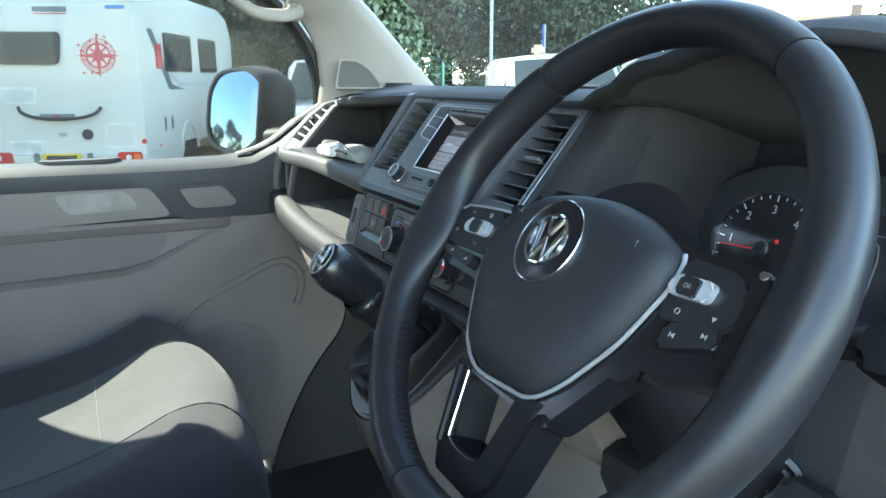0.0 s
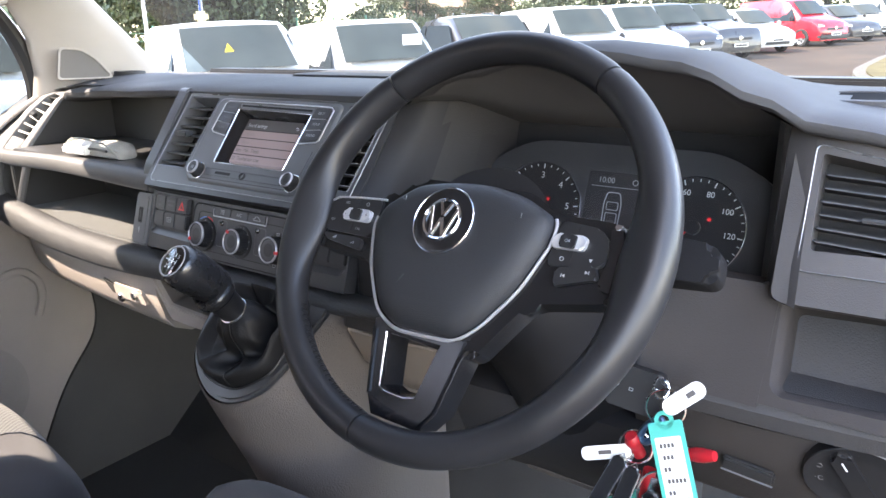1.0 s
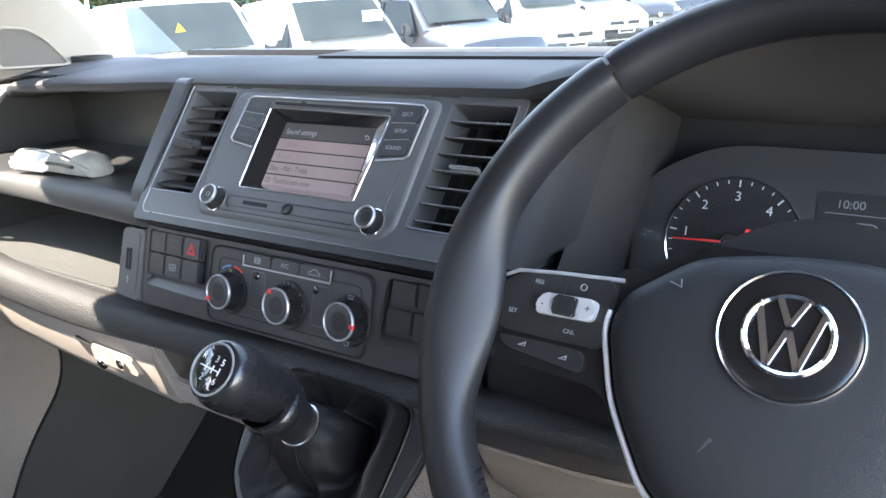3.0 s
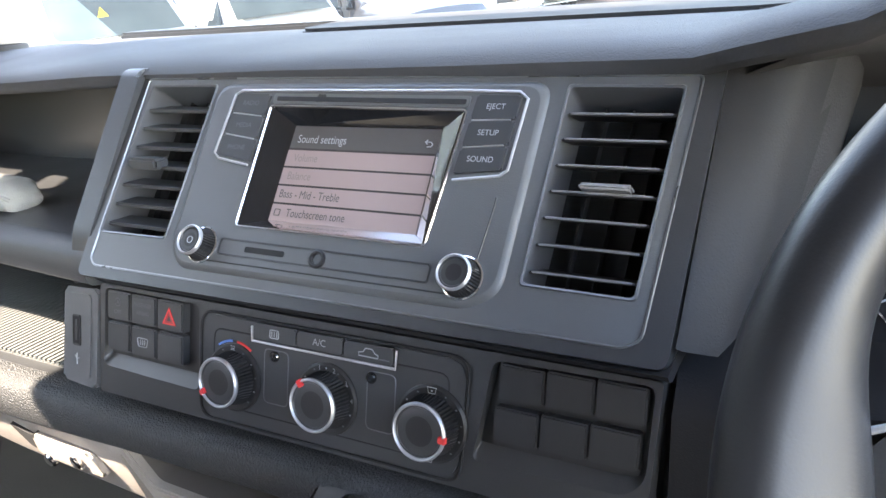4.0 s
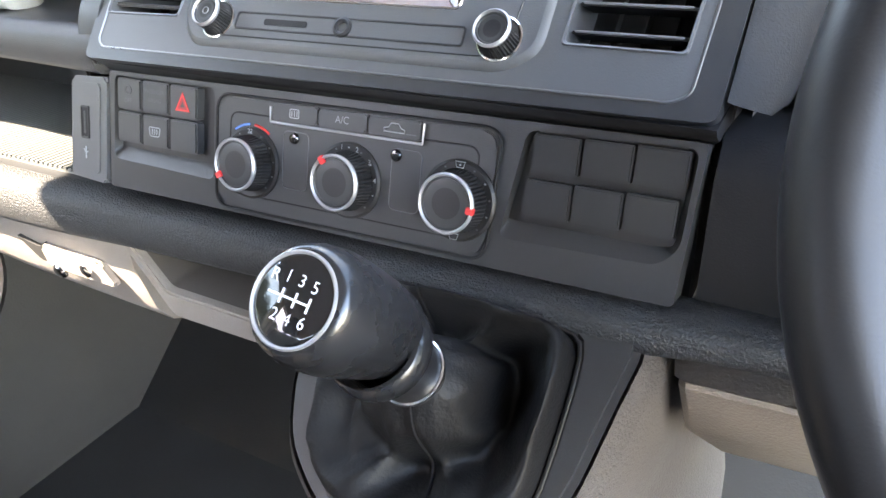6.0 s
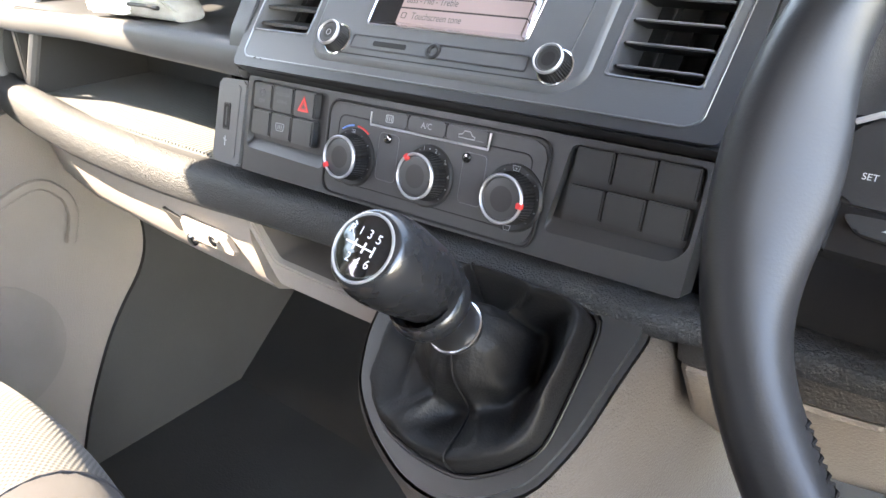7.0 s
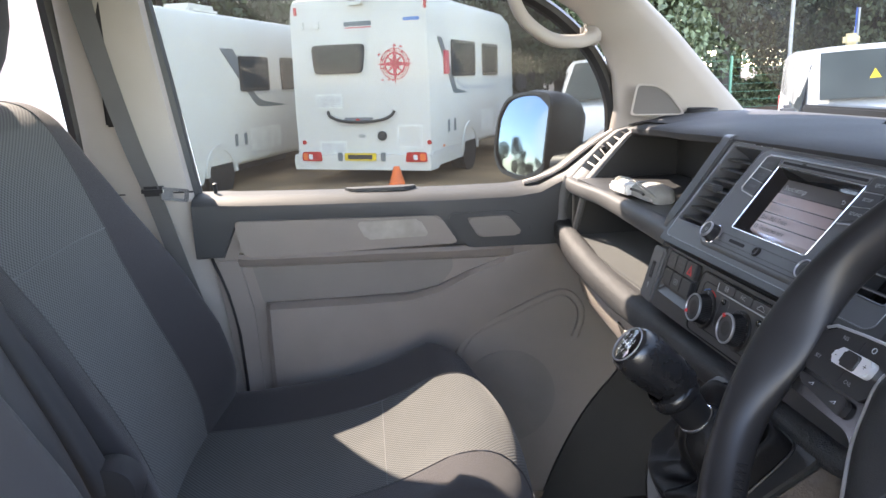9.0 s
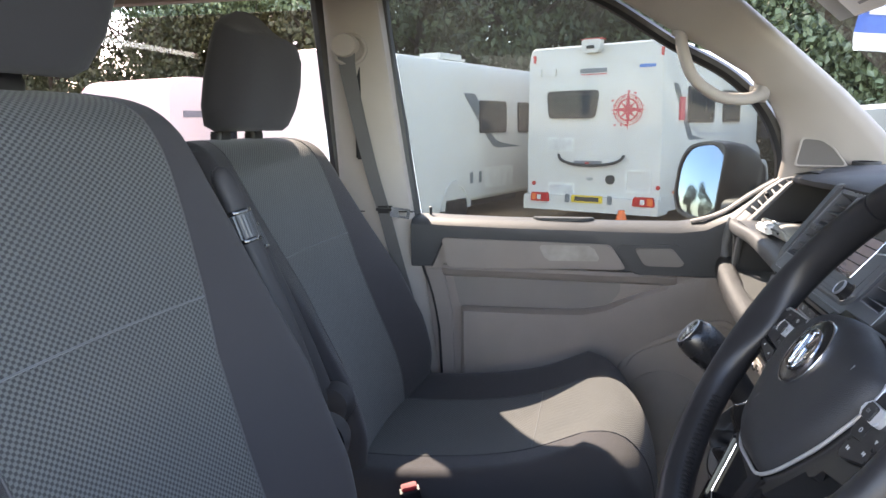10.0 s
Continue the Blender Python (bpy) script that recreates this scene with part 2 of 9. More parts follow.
def rounded(pts, r, n=4):
    """A polygon with its corners rounded off by r."""
    out = []
    k = len(pts)
    for i in range(k):
        p, a, b = Vector(pts[i]), Vector(pts[i - 1]), Vector(pts[(i + 1) % k])
        da, db = (a - p), (b - p)
        ra = min(r, da.length * 0.45, db.length * 0.45)
        s, e = p + da.normalized() * ra, p + db.normalized() * ra
        for j in range(n + 1):
            t = j / n
            q = s.lerp(p, t).lerp(p.lerp(e, t), t)
            out.append((q.x, q.y))
    return out


def circle(cx, cy, r, n=32, ry=None):
    return [(cx + r * math.cos(2 * math.pi * i / n), cy + (ry or r) * math.sin(2 * math.pi * i / n)) for i in range(n)]


def frame_slab(outer, inner, z0, z1, bevel=0.0, m=None, bm=None):
    """A flat frame between two outlines of as many points."""
    own = bmesh.new()
    n = len(outer)
    rows = [[own.verts.new((x, y, z)) for x, y in o] for o, z in ((outer, z0), (outer, z1), (inner, z1), (inner, z0))]
    for a, b in ((0, 1), (1, 2), (2, 3), (3, 0)):
        for i in range(n):
            own.faces.new((rows[a][i], rows[a][(i + 1) % n], rows[b][(i + 1) % n], rows[b][i]))
    if bevel:
        es = [e for e in own.edges if all(abs(v.co.z - z1) < 1e-7 for v in e.verts) and len(e.link_faces) == 2
              and any(abs(f.normal.z) < 0.5 for f in e.link_faces)]
        own.normal_update()
        es = [e for e in own.edges if all(abs(v.co.z - z1) < 1e-7 for v in e.verts)
              and any(abs(f.normal.z) < 0.5 for f in e.link_faces)]
        bmesh.ops.bevel(own, geom=es, offset=bevel, segments=2, affect="EDGES", clamp_overlap=True)
    if m is not None:
        own.transform(m)
    return join(bm, own)


def lathe(profile, n=32, m=None, bm=None):
    """A profile [(radius, z)] turned about z."""
    own = bmesh.new()
    rows = []
    for r, z in profile:
        if r < 1e-6:
            rows.append([own.verts.new((0, 0, z))])
        else:
            rows.append([own.verts.new((r * math.cos(2 * math.pi * i / n), r * math.sin(2 * math.pi * i / n), z)) for i in range(n)])
    for a, b in zip(rows, rows[1:]):
        for i in range(n):
            j = (i + 1) % n
            vs = [a[i % len(a)], a[j % len(a)], b[j % len(b)], b[i % len(b)]]
            vs = list(dict.fromkeys(vs))
            if len(vs) > 2:
                own.faces.new(vs)
    if m is not None:
        own.transform(m)
    return join(bm, own)


def loft(rings, cap=True, closed=True, m=None, bm=None, uv=None):
    """A skin over rings of as many points."""
    own = bmesh.new()
    rows = [[own.verts.new(p) for p in r] for r in rings]
    n = len(rows[0])
    layer = own.loops.layers.uv.new("UVMap") if uv else None
    for k, (a, b) in enumerate(zip(rows, rows[1:])):
        for i in range(n if closed else n - 1):
            j = (i + 1) % n
            try:
                f = own.faces.new((a[i], a[j], b[j], b[i]))
            except ValueError:
                continue
            if layer:
                for lp, key in zip(f.loops, ((k, i), (k, i + 1), (k + 1, i + 1), (k + 1, i))):
                    lp[layer].uv = uv(*key)
    if cap and closed:
        own.faces.new(rows[0][::-1])
        own.faces.new(rows[-1])
    if m is not None:
        own.transform(m)
    return join(bm, own)


def tube(path, r, n=10, closed=False, flat=1.0, up=None, bm=None, caps=True):
    """A round (or flattened) bar along a path; r may be one number or one per point."""
    own = bmesh.new()
    pts = [Vector(p) for p in path]
    k = len(pts)
    rr = r if isinstance(r, (list, tuple)) else [r] * k
    rows = []
    prev = None
    for i, p in enumerate(pts):
        a = pts[i - 1] if (i or closed) else p
        b = pts[(i + 1) % k] if (i < k - 1 or closed) else p
        t = (b - a).normalized()
        ref = Vector(up) if up else (prev if prev else (Vector((0, 0, 1)) if abs(t.z) < 0.9 else Vector((1, 0, 0))))
        s = t.cross(ref).normalized()
        u = s.cross(t).normalized()
        prev = u
        rows.append([own.verts.new(p + s * (rr[i] * math.cos(2 * math.pi * j / n)) + u * (rr[i] * flat * math.sin(2 * math.pi * j / n))) for j in range(n)])
    for i in range(k if closed else k - 1):
        a, b = rows[i], rows[(i + 1) % k]
        for j in range(n):
            own.faces.new((a[j], a[(j + 1) % n], b[(j + 1) % n], b[j]))
    if not closed and caps:
        own.faces.new(rows[0][::-1])
        own.faces.new(rows[-1])
    return join(bm, own)


def curve_pts(pts, n=8, closed=False):
    """A smooth line (Catmull-Rom) through points."""
    v = [Vector(p) for p in pts]
    k = len(v)
    out = []
    for i in range(k if closed else k - 1):
        p0 = v[i - 1] if (i or closed) else v[0]
        p1, p2 = v[i], v[(i + 1) % k]
        p3 = v[(i + 2) % k] if (closed or i + 2 < k) else v[-1]
        for j in range(n):
            t = j / n
            out.append(0.5 * ((2 * p1) + (p2 - p0) * t + (2 * p0 - 5 * p1 + 4 * p2 - p3) * t * t + (3 * p1 - p0 - 3 * p2 + p3) * t ** 3))
    if not closed:
        out.append(v[-1])
    return out


def lerp_at(table, x):
    """Piecewise linear values: table of (x, v) rows, v a number or tuple."""
    xs = [r[0] for r in table]
    if x <= xs[0]:
        return np.array(table[0][1], float)
    for (a, va), (b, vb) in zip(table, table[1:]):
        if x <= b:
            t = (x - a) / (b - a)
            t = t * t * (3 - 2 * t)
            return np.array(va, float) * (1 - t) + np.array(vb, float) * t
    return np.array(table[-1][1], float)


def words(name, text, size, mat, parent, m, align="CENTER", label="", squeeze=1.0):
    """Flat lettering in the built-in font, turned into a mesh."""
    cu = bpy.data.curves.new(name, "FONT")
    cu.body, cu.size, cu.align_x, cu.align_y = text, size, align, "CENTER"
    tmp = bpy.data.objects.new(name, cu)
    me = bpy.data.meshes.new_from_object(tmp)
    bpy.data.objects.remove(tmp)
    bpy.data.curves.remove(cu)
    me.name = name
    me.transform(Matrix.Diagonal((squeeze, 1, 1, 1)))
    me.materials.clear()
    me.materials.append(mat)
    ob = new(name, me)
    ob.parent = parent
    ob.matrix_basis = m
    return tagged(ob, label)


def plane_frame(origin, up, normal):
    """A pose whose x is the van's x, y runs up the panel and z stands off it."""
    u, n = Vector(up).normalized(), Vector(normal).normalized()
    x = u.cross(n)
    m = Matrix((x, u, n)).transposed().to_4x4()
    m.translation = Vector(origin)
    return m


UPPER = plane_frame((0, -0.007, 1.268), (0, 0.611, 0.792), (0, -0.792, 0.611))
LOWER = plane_frame((0, -0.0098, 1.222), (0, 0.27, 0.963), (0, -0.963, 0.27))


def at(x, y, z=0.0, rx=0, ry=0, rz=0):
    return pose(x, y, z, rx, ry, rz)


# ---- the van's shell ----
def hit_box(name, c, s, mat, label, category, bevel=0.004, kind="structure"):
    return solo(name, box(c, s, bevel), mat, label, category, kind)


hit_box("floor", (0, -0.55, 0.42), (1.74, 2.9, 0.06), DEEP, "dark rubber cab floor mat with scuffs", "floor")
hit_box("wall_front", (0, 0.62, 0.92), (1.74, 0.06, 0.94), BLACK, "black firewall behind the dashboard", "wall")
hit_box("ceiling", (0, -0.80, 1.90), (1.62, 1.75, 0.04), HEADLINER, "pale grey cloth headliner", "ceiling")
hit_box("wall_back", (0, -2.45, 1.15), (1.78, 0.04, 1.42), BEIGE, "plain grey rear wall of the van", "wall")
hit_box("wall_right", (0.90, -1.75, 1.18), (0.05, 1.36, 1.42), BEIGE, "plain trimmed side wall of the van", "wall")
hit_box("wall_left", (-0.90, -1.72, 0.82), (0.05, 1.42, 0.80), BEIGE, "trimmed side wall under the sliding door window", "wall")
hit_box("pillar_right", (0.86, -1.02, 1.15), (0.10, 0.16, 1.42), PILLAR, "grey trimmed pillar behind the driver", "pillar", 0.02)

# roof over the rear, and the cant rails over the doors
hit_box("roof_rear", (0, -2.02, 1.90), (1.62, 0.80, 0.036), HEADLINER, "pale grey cloth roof lining", "ceiling")
for sx, nm in ((-1, "trim_left"), (1, "trim_right")):
    hit_box(nm, (sx * 0.845, -1.18, 1.872), (0.09, 2.55, 0.09), PILLAR, "pale trim rail along the roof edge", "trim", 0.025)


def yz(outline, x0, x1, bevel=0.0, seg=2):
    """A slab from an outline [(y, z)], from x0 to x1 (its rounded face)."""
    s = 1 if x1 > x0 else -1
    bm = slab(outline, 0, abs(x1 - x0), bevel, seg)
    bm.transform(Matrix(((0, 0, s, x0), (1, 0, 0, 0), (0, 1, 0, 0), (0, 0, 0, 1))))
    return bm


def windscreen():
    """Raked, slightly bowed pane from the scuttle to the roof."""
    rings = []
    for k in range(9):
        t = k / 8
        y, z = 0.66 - 0.60 * t, 1.33 + 0.545 * t
        half = 0.80 - 0.08 * t
        rings.append([(half * (i / 8 - 1), y - 0.07 * (i / 8 - 1) ** 2, z) for i in range(17)])
    bm = loft(rings, cap=False, closed=False)
    ob = solo("window_1", bm, WINDSCREEN, "raked windscreen over the dashboard, darkened to dim the yard", "windscreen", "structure")
    ob.visible_shadow = False
    return ob


windscreen()
solo("kick_panel", yz(rounded([(0.150, 1.08), (0.168, 0.825), (0.07, 0.715), (0.0, 0.585), (-0.058, 0.43), (0.62, 0.43), (0.62, 1.33), (0.27, 1.33)], 0.06, 6), -0.90, -0.797, 0.010), RUBBER, "dark carpeted kick panel in the footwell", "panel", "structure")


def a_pillar():
    """Left windscreen pillar: a broad moulding that leans back to the roof, with a small speaker grille at its foot."""
    th = thing("pillar_1", pose(-0.80, 0.25, 1.36), "pale grey moulded windscreen pillar trim", "pillar", kind="structure")
    rows = [  # t, window edge (x, y, z), screen edge (x, y, z)
        ((-0.83, 0.118, 1.335), (-0.735, 0.43, 1.345)),
        ((-0.825, 0.128, 1.40), (-0.735, 0.385, 1.385)),
        ((-0.815, 0.118, 1.47), (-0.73, 0.30, 1.47)),
        ((-0.805, 0.090, 1.53), (-0.725, 0.22, 1.55)),
        ((-0.795, 0.035, 1.595), (-0.72, 0.14, 1.62)),
        ((-0.785, -0.055, 1.65), (-0.71, 0.06, 1.69)),
        ((-0.78, -0.16, 1.71), (-0.70, -0.02, 1.76)),
        ((-0.78, -0.30, 1.80), (-0.69, -0.10, 1.84)),
        ((-0.78, -0.38, 1.90), (-0.68, -0.16, 1.92)),
    ]
    rings = []
    for a, b in rows:
        a, b = Vector(a), Vector(b)
        d = (b - a)
        out = Vector((d.y, -d.x, 0)).normalized()  # towards the cabin
        ring = []
        for s, h in ((0, -0.03), (0, 0.0), (0.06, 0.016), (0.2, 0.024), (0.5, 0.028), (0.8, 0.024), (0.95, 0.014), (1, 0.0), (1.0, -0.03)):
            ring.append(tuple(a + d * s + out * h))
        rings.append(ring)
    part("moulding", loft(rings, cap=True), PILLAR, th, world=True, smooth=50)
    # speaker grille in its foot
    n = Vector((0.92, -0.37, 0.1)).normalized()
    u = Vector((0, 0, 1)) - n * n.z
    m = plane_frame((-0.752, 0.19, 1.41), u, n)
    outline = rounded([(-0.048, -0.026), (0.062, -0.026), (0.030, 0.018), (0.004, 0.036), (-0.036, 0.040)], 0.010)
    inner = [(px * 0.9, py * 0.88 + 0.0005) for px, py in outline]
    rim = frame_slab(outline, inner, 0.014, 0.0310, 0.001, m)
    part("grille_frame", rim, PILLAR, th, world=True)
    part("grille_back", slab(inner, 0.010, 0.0285, m=m), GRILLEDARK, th, "fine grey speaker mesh", world=True)
    return th


GRILLEDARK = material("pillar_mesh", (0.105, 0.096, 0.090), 0.8, grain=1.0, grain_size=1600)
GREYMESH = material("speaker_mesh", (0.192, 0.166, 0.148), 0.7, grain=1.0, grain_size=1600)
a_pillar()


def pane(name, outline, x, label, mat=None):
    bm = slab([(-y, z) for y, z in outline], 0, 0.004, m=Matrix(((0, 0, 1, x), (-1, 0, 0, 0), (0, 1, 0, 0), (0, 0, 0, 1))))
    ob = solo(name, bm, mat or DIMMING, label, "window", "structure", smooth=0)
    ob.visible_shadow = False
    return ob


ROLL = material("door_roll_plastic", (0.040, 0.042, 0.044), 0.5, spec=0.35, grain=0.6, grain_size=700, mottle=0.08)


def passenger_door():
    """Front passenger door seen from inside: black upper roll, beige panels, pocket, speaker and pull handle."""
    th = thing("door_1", pose(-0.86, -0.35, 0.5), "closed front passenger door with beige and black trim", "door", kind="structure")
    P = lambda nm, bm, mat, lb="", par=None: part(nm, bm, mat, par or th, lb, world=True)
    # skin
    P("door_panel", yz(rounded([(-0.79, 0.50), (-0.70, 0.78), (-0.745, 1.12), (-0.765, 1.225), (0.16, 1.225), (0.30, 1.18), (0.30, 0.50)], 0.02), -0.90, -0.806, 0.006), DOORTRIM_DIM)
    # black window roll with its flat sill
    rings = []
    for y, zt, zb in ((-0.775, 1.246, 1.118), (-0.72, 1.246, 1.118), (-0.69, 1.244, 1.185), (-0.55, 1.240, 1.190), (-0.30, 1.236, 1.186), (-0.24, 1.235, 1.12),
                      (-0.10, 1.236, 1.112), (-0.04, 1.243, 1.11), (0.02, 1.272, 1.11), (0.075, 1.315, 1.11), (0.14, 1.355, 1.11), (0.24, 1.36, 1.11)):
        rings.append([(-0.886, y, zt + 0.004), (-0.845, y, zt + 0.003), (-0.806, y, zt - 0.003), (-0.792, y, zt - 0.014),
                      (-0.789, y, (zt + zb) / 2), (-0.793, y, zb + 0.004), (-0.805, y, zb), (-0.886, y, zb)])
    P("window_roll", loft(rings), ROLL, "black grained window roll", )
    # flat reveal cover with a raised lid on the sill
    P("sill_grip", yz_top(rounded([(-0.465, -0.872), (-0.30, -0.872), (-0.325, -0.842), (-0.45, -0.842)], 0.01), 1.240, 1.2475, 0.003), ROLL)
    P("lock_pin", lathe([(0.0095, 0), (0.0095, 0.003), (0.004, 0.004), (0.004, 0.022), (0.005, 0.024), (0, 0.027)], 16, pose(-0.855, -0.735, 1.246)), BLACK, "black lock pin")
    # beige strip with the grab recess
    strip = rounded([(-0.692, 1.198), (-0.262, 1.190), (-0.222, 1.128), (-0.60, 1.121), (-0.676, 1.120)], 0.012)
    P("upper_panel", yz(strip, -0.812, -0.784, 0.006), DOORTRIM_DIM, "beige plastic strip")
    P("grab_recess", yz(rounded([(-0.44, 1.186), (-0.305, 1.186), (-0.285, 1.148), (-0.42, 1.146)], 0.008), -0.79, -0.7815, 0.003), WHITEISH, "pale worn grab recess")
    # black handle bowl and lever
    bowl = rounded([(-0.250, 1.192), (-0.095, 1.194), (-0.062, 1.160), (-0.070, 1.116), (-0.205, 1.116)], 0.014)
    P("handle_bowl", yz(bowl, -0.81, -0.786, 0.004), ROLL, "dark handle surround")
    P("door_lever", yz(rounded([(-0.205, 1.183), (-0.115, 1.185), (-0.085, 1.148), (-0.095, 1.140), (-0.180, 1.140)], 0.010), -0.80, -0.778, 0.004), POCKET, "grey-brown door release lever")
    # armrest ledge below the strip, and the long map pocket
    ledge = []
    for y, z, d in ((-0.69, 1.112, 0.004), (-0.66, 1.110, 0.008), (-0.40, 1.108, 0.010), (-0.24, 1.106, 0.009), (-0.16, 1.104, 0.003), (-0.10, 1.102, -0.006)):
        ledge.append([(-0.815, y, z + 0.016), (-0.797 + d, y, z + 0.014), (-0.792 + d, y, z + 0.006), (-0.800 + d * 0.6, y, z - 0.012), (-0.815, y, z - 0.02)])
    P("armrest_ledge", loft(ledge), DOORTRIM_DIM)
    P("map_pocket", yz(rounded([(-0.668, 1.112), (-0.240, 1.104), (-0.232, 1.070), (-0.272, 1.022), (-0.34, 1.008), (-0.645, 1.008)], 0.015), -0.815, -0.8035, 0.002), POCKET, "darker pocket behind the bin")
    # lower bin: a bulged beige panel
    lower = []
    for y, zt, zb, d in ((-0.641, 1.013, 0.78, 0.0), (-0.6395, 1.014, 0.78, 0.030), (-0.630, 1.015, 0.78, 0.040), (-0.45, 1.016, 0.74, 0.044), (-0.33, 1.019, 0.72, 0.044),
                         (-0.27, 1.030, 0.85, 0.034), (-0.20, 1.060, 0.915, 0.022), (-0.12, 1.085, 0.96, 0.010), (-0.03, 1.10, 1.02, 0.0)):
        lower.append([(-0.815, y, zt), (-0.806 + d * 0.55, y, zt + 0.003), (-0.806 + d, y, zt - 0.006), (-0.806 + d * 1.05, y, (zt + zb) / 2), (-0.806 + d * 0.6, y, zb), (-0.815, y, zb)])
    part("door_bin", loft(lower), DOORTRIM_DIM, th, "beige moulded bin front", world=True, smooth=18)
    # speaker field: raised rim and a round mesh
    rim = curve_pts([(-0.801, -0.26, 0.80), (-0.801, -0.236, 0.85), (-0.801, -0.195, 0.915), (-0.801, -0.11, 0.955), (-0.801, 0.0, 0.998), (-0.801, 0.045, 0.975), (-0.801, 0.055, 0.935), (-0.801, 0.040, 0.89)], 6)
    P("speaker_rim", tube(rim, 0.009, 8, flat=0.6), DOORTRIM_DIM)
    P("speaker_mesh", yz(circle(-0.118, 0.752, 0.114, 56), -0.812, -0.8035, 0.0015), GREYMESH, "round grey speaker mesh")
    P("rear_seal", tube(curve_pts([(-0.801, -0.757, 1.235), (-0.801, -0.748, 1.13), (-0.801, -0.722, 1.05), (-0.801, -0.704, 0.95), (-0.801, -0.697, 0.79)], 6), 0.0035, 6), BLACK, "thin black door seal")
    P("door_edge", yz(rounded([(-0.738, 1.112), (-0.690, 1.112), (-0.668, 1.000), (-0.660, 0.80), (-0.692, 0.80), (-0.700, 0.95), (-0.716, 1.04)], 0.006), -0.812, -0.7995, 0.004), DOORTRIM_DIM)
    # black rubber seal round the window opening
    seal = curve_pts([(-0.868, -0.779, 1.245), (-0.866, -0.808, 1.45), (-0.862, -0.856, 1.815), (-0.868, -0.80, 1.828), (-0.855, -0.45, 1.822), (-0.845, -0.31, 1.790), (-0.838, -0.13, 1.675),
                      (-0.84, 0.0, 1.60), (-0.842, 0.085, 1.515), (-0.845, 0.128, 1.42), (-0.85, 0.135, 1.34)], 8)
    P("window_seal", tube(seal, 0.0145, 8, flat=1.3), BLACK, "black rubber window seal")
    # quarter mirror triangle inner cover strip
    P("mirror_trim", tube(curve_pts([(-0.835, -0.07, 1.245), (-0.83, 0.0, 1.268), (-0.825, 0.07, 1.318), (-0.82, 0.125, 1.352)], 6), 0.011, 8, flat=0.5), PILLAR)
    return th


def yz_top(outline, z0, z1, bevel=0.003):
    """A flat lid from an outline [(y, x)]."""
    bm = slab(outline, z0, z1, bevel)
    bm.transform(Matrix(((0, 1, 0, 0), (1, 0, 0, 0), (0, 0, 1, 0), (0, 0, 0, 1))))
    return bm


WHITEISH = material("worn_pale_plastic", (0.27, 0.245, 0.215), 0.5, mottle=0.2, mottle_size=25)
passenger_door()
pane("window_2", [(-0.765, 1.235), (0.13, 1.235), (0.13, 1.42), (0.08, 1.52), (0.0, 1.605), (-0.13, 1.68), (-0.31, 1.80), (-0.855, 1.83)], -0.886, "passenger door window, darkened to dim the yard")
pane("window_3", [(-2.40, 1.22), (-1.03, 1.22), (-1.06, 1.80), (-2.40, 1.80)], -0.896, "tinted sliding door window", TINTED)


def driver_door():
    """The driver's door, swung wide open and out of view; added to shade the footwell and close the cab's open side."""
    m = pose(0.88, 0.14, 0.0, 0, 0, -32)
    th = thing("door_2", m, "unseen open driver's door, added to shade the footwell", "door", kind="structure")
    leaf = bmesh.new()
    join(leaf, slab(rounded([(0.0, 0.50), (0.98, 0.50), (1.02, 0.80), (1.00, 1.24), (0.06, 1.24), (0.0, 1.20)], 0.03), -0.04, 0.04, 0.01, m=Matrix(((1, 0, 0, 0), (0, 0, -1, 0), (0, 1, 0, 0), (0, 0, 0, 1)))))
    part("door_leaf", leaf, ROLL, th)
    top = curve_pts([(0.05, 0, 1.24), (0.22, 0, 1.55), (0.42, 0, 1.77), (0.95, 0, 1.82), (1.0, 0, 1.24)], 6)
    part("window_frame", tube([tuple(p) for p in top], 0.022, 8), BLACK, th)
    return th


driver_door()


def b_pillar():
    th = thing("pillar_2", pose(-0.85, -0.88, 0.6), "pale grey trimmed door pillar with belt mounting", "pillar", kind="structure")
    rings = []
    for z, yf, yr, x in ((0.42, -0.60, -0.95, -0.835), (0.70, -0.68, -0.955, -0.825), (0.80, -0.705, -0.96, -0.82), (1.0, -0.725, -0.965, -0.815), (1.12, -0.748, -0.968, -0.812),
                         (1.24, -0.779, -0.975, -0.81), (1.40, -0.803, -0.982, -0.806), (1.55, -0.824, -0.99, -0.80), (1.70, -0.843, -0.998, -0.795), (1.86, -0.864, -1.005, -0.785)):
        rings.append([(-0.885, yf + 0.004, z), (x - 0.012, yf, z), (x, yf - 0.014, z), (x + 0.006, (yf + yr) / 2, z), (x, yr + 0.02, z), (x - 0.015, yr, z), (-0.885, yr - 0.01, z)])
    part("pillar_trim", loft(rings), PILLAR, th, world=True, smooth=40)
    # height adjuster slot and seams
    part("adjuster_slot", box((-0.796, -0.91, 1.52), (0.008, 0.022, 0.24), 0.006), DEEP, th, world=True)
    part("trim_seam", box((-0.8095, -0.87, 1.262), (0.008, 0.20, 0.003)), DEEP, th, world=True)
    part("rear_seal", tube(curve_pts([(-0.875, -0.99, 0.9), (-0.873, -0.992, 1.25), (-0.868, -1.018, 1.60), (-0.86, -1.04, 1.85)], 6), 0.024, 8), BLACK, th, "black rubber seal", world=True)
    part("lower_trim", box((-0.86, -0.90, 0.80), (0.05, 0.13, 0.60), 0.015), POCKET, th, world=True)
    return th


b_pillar()


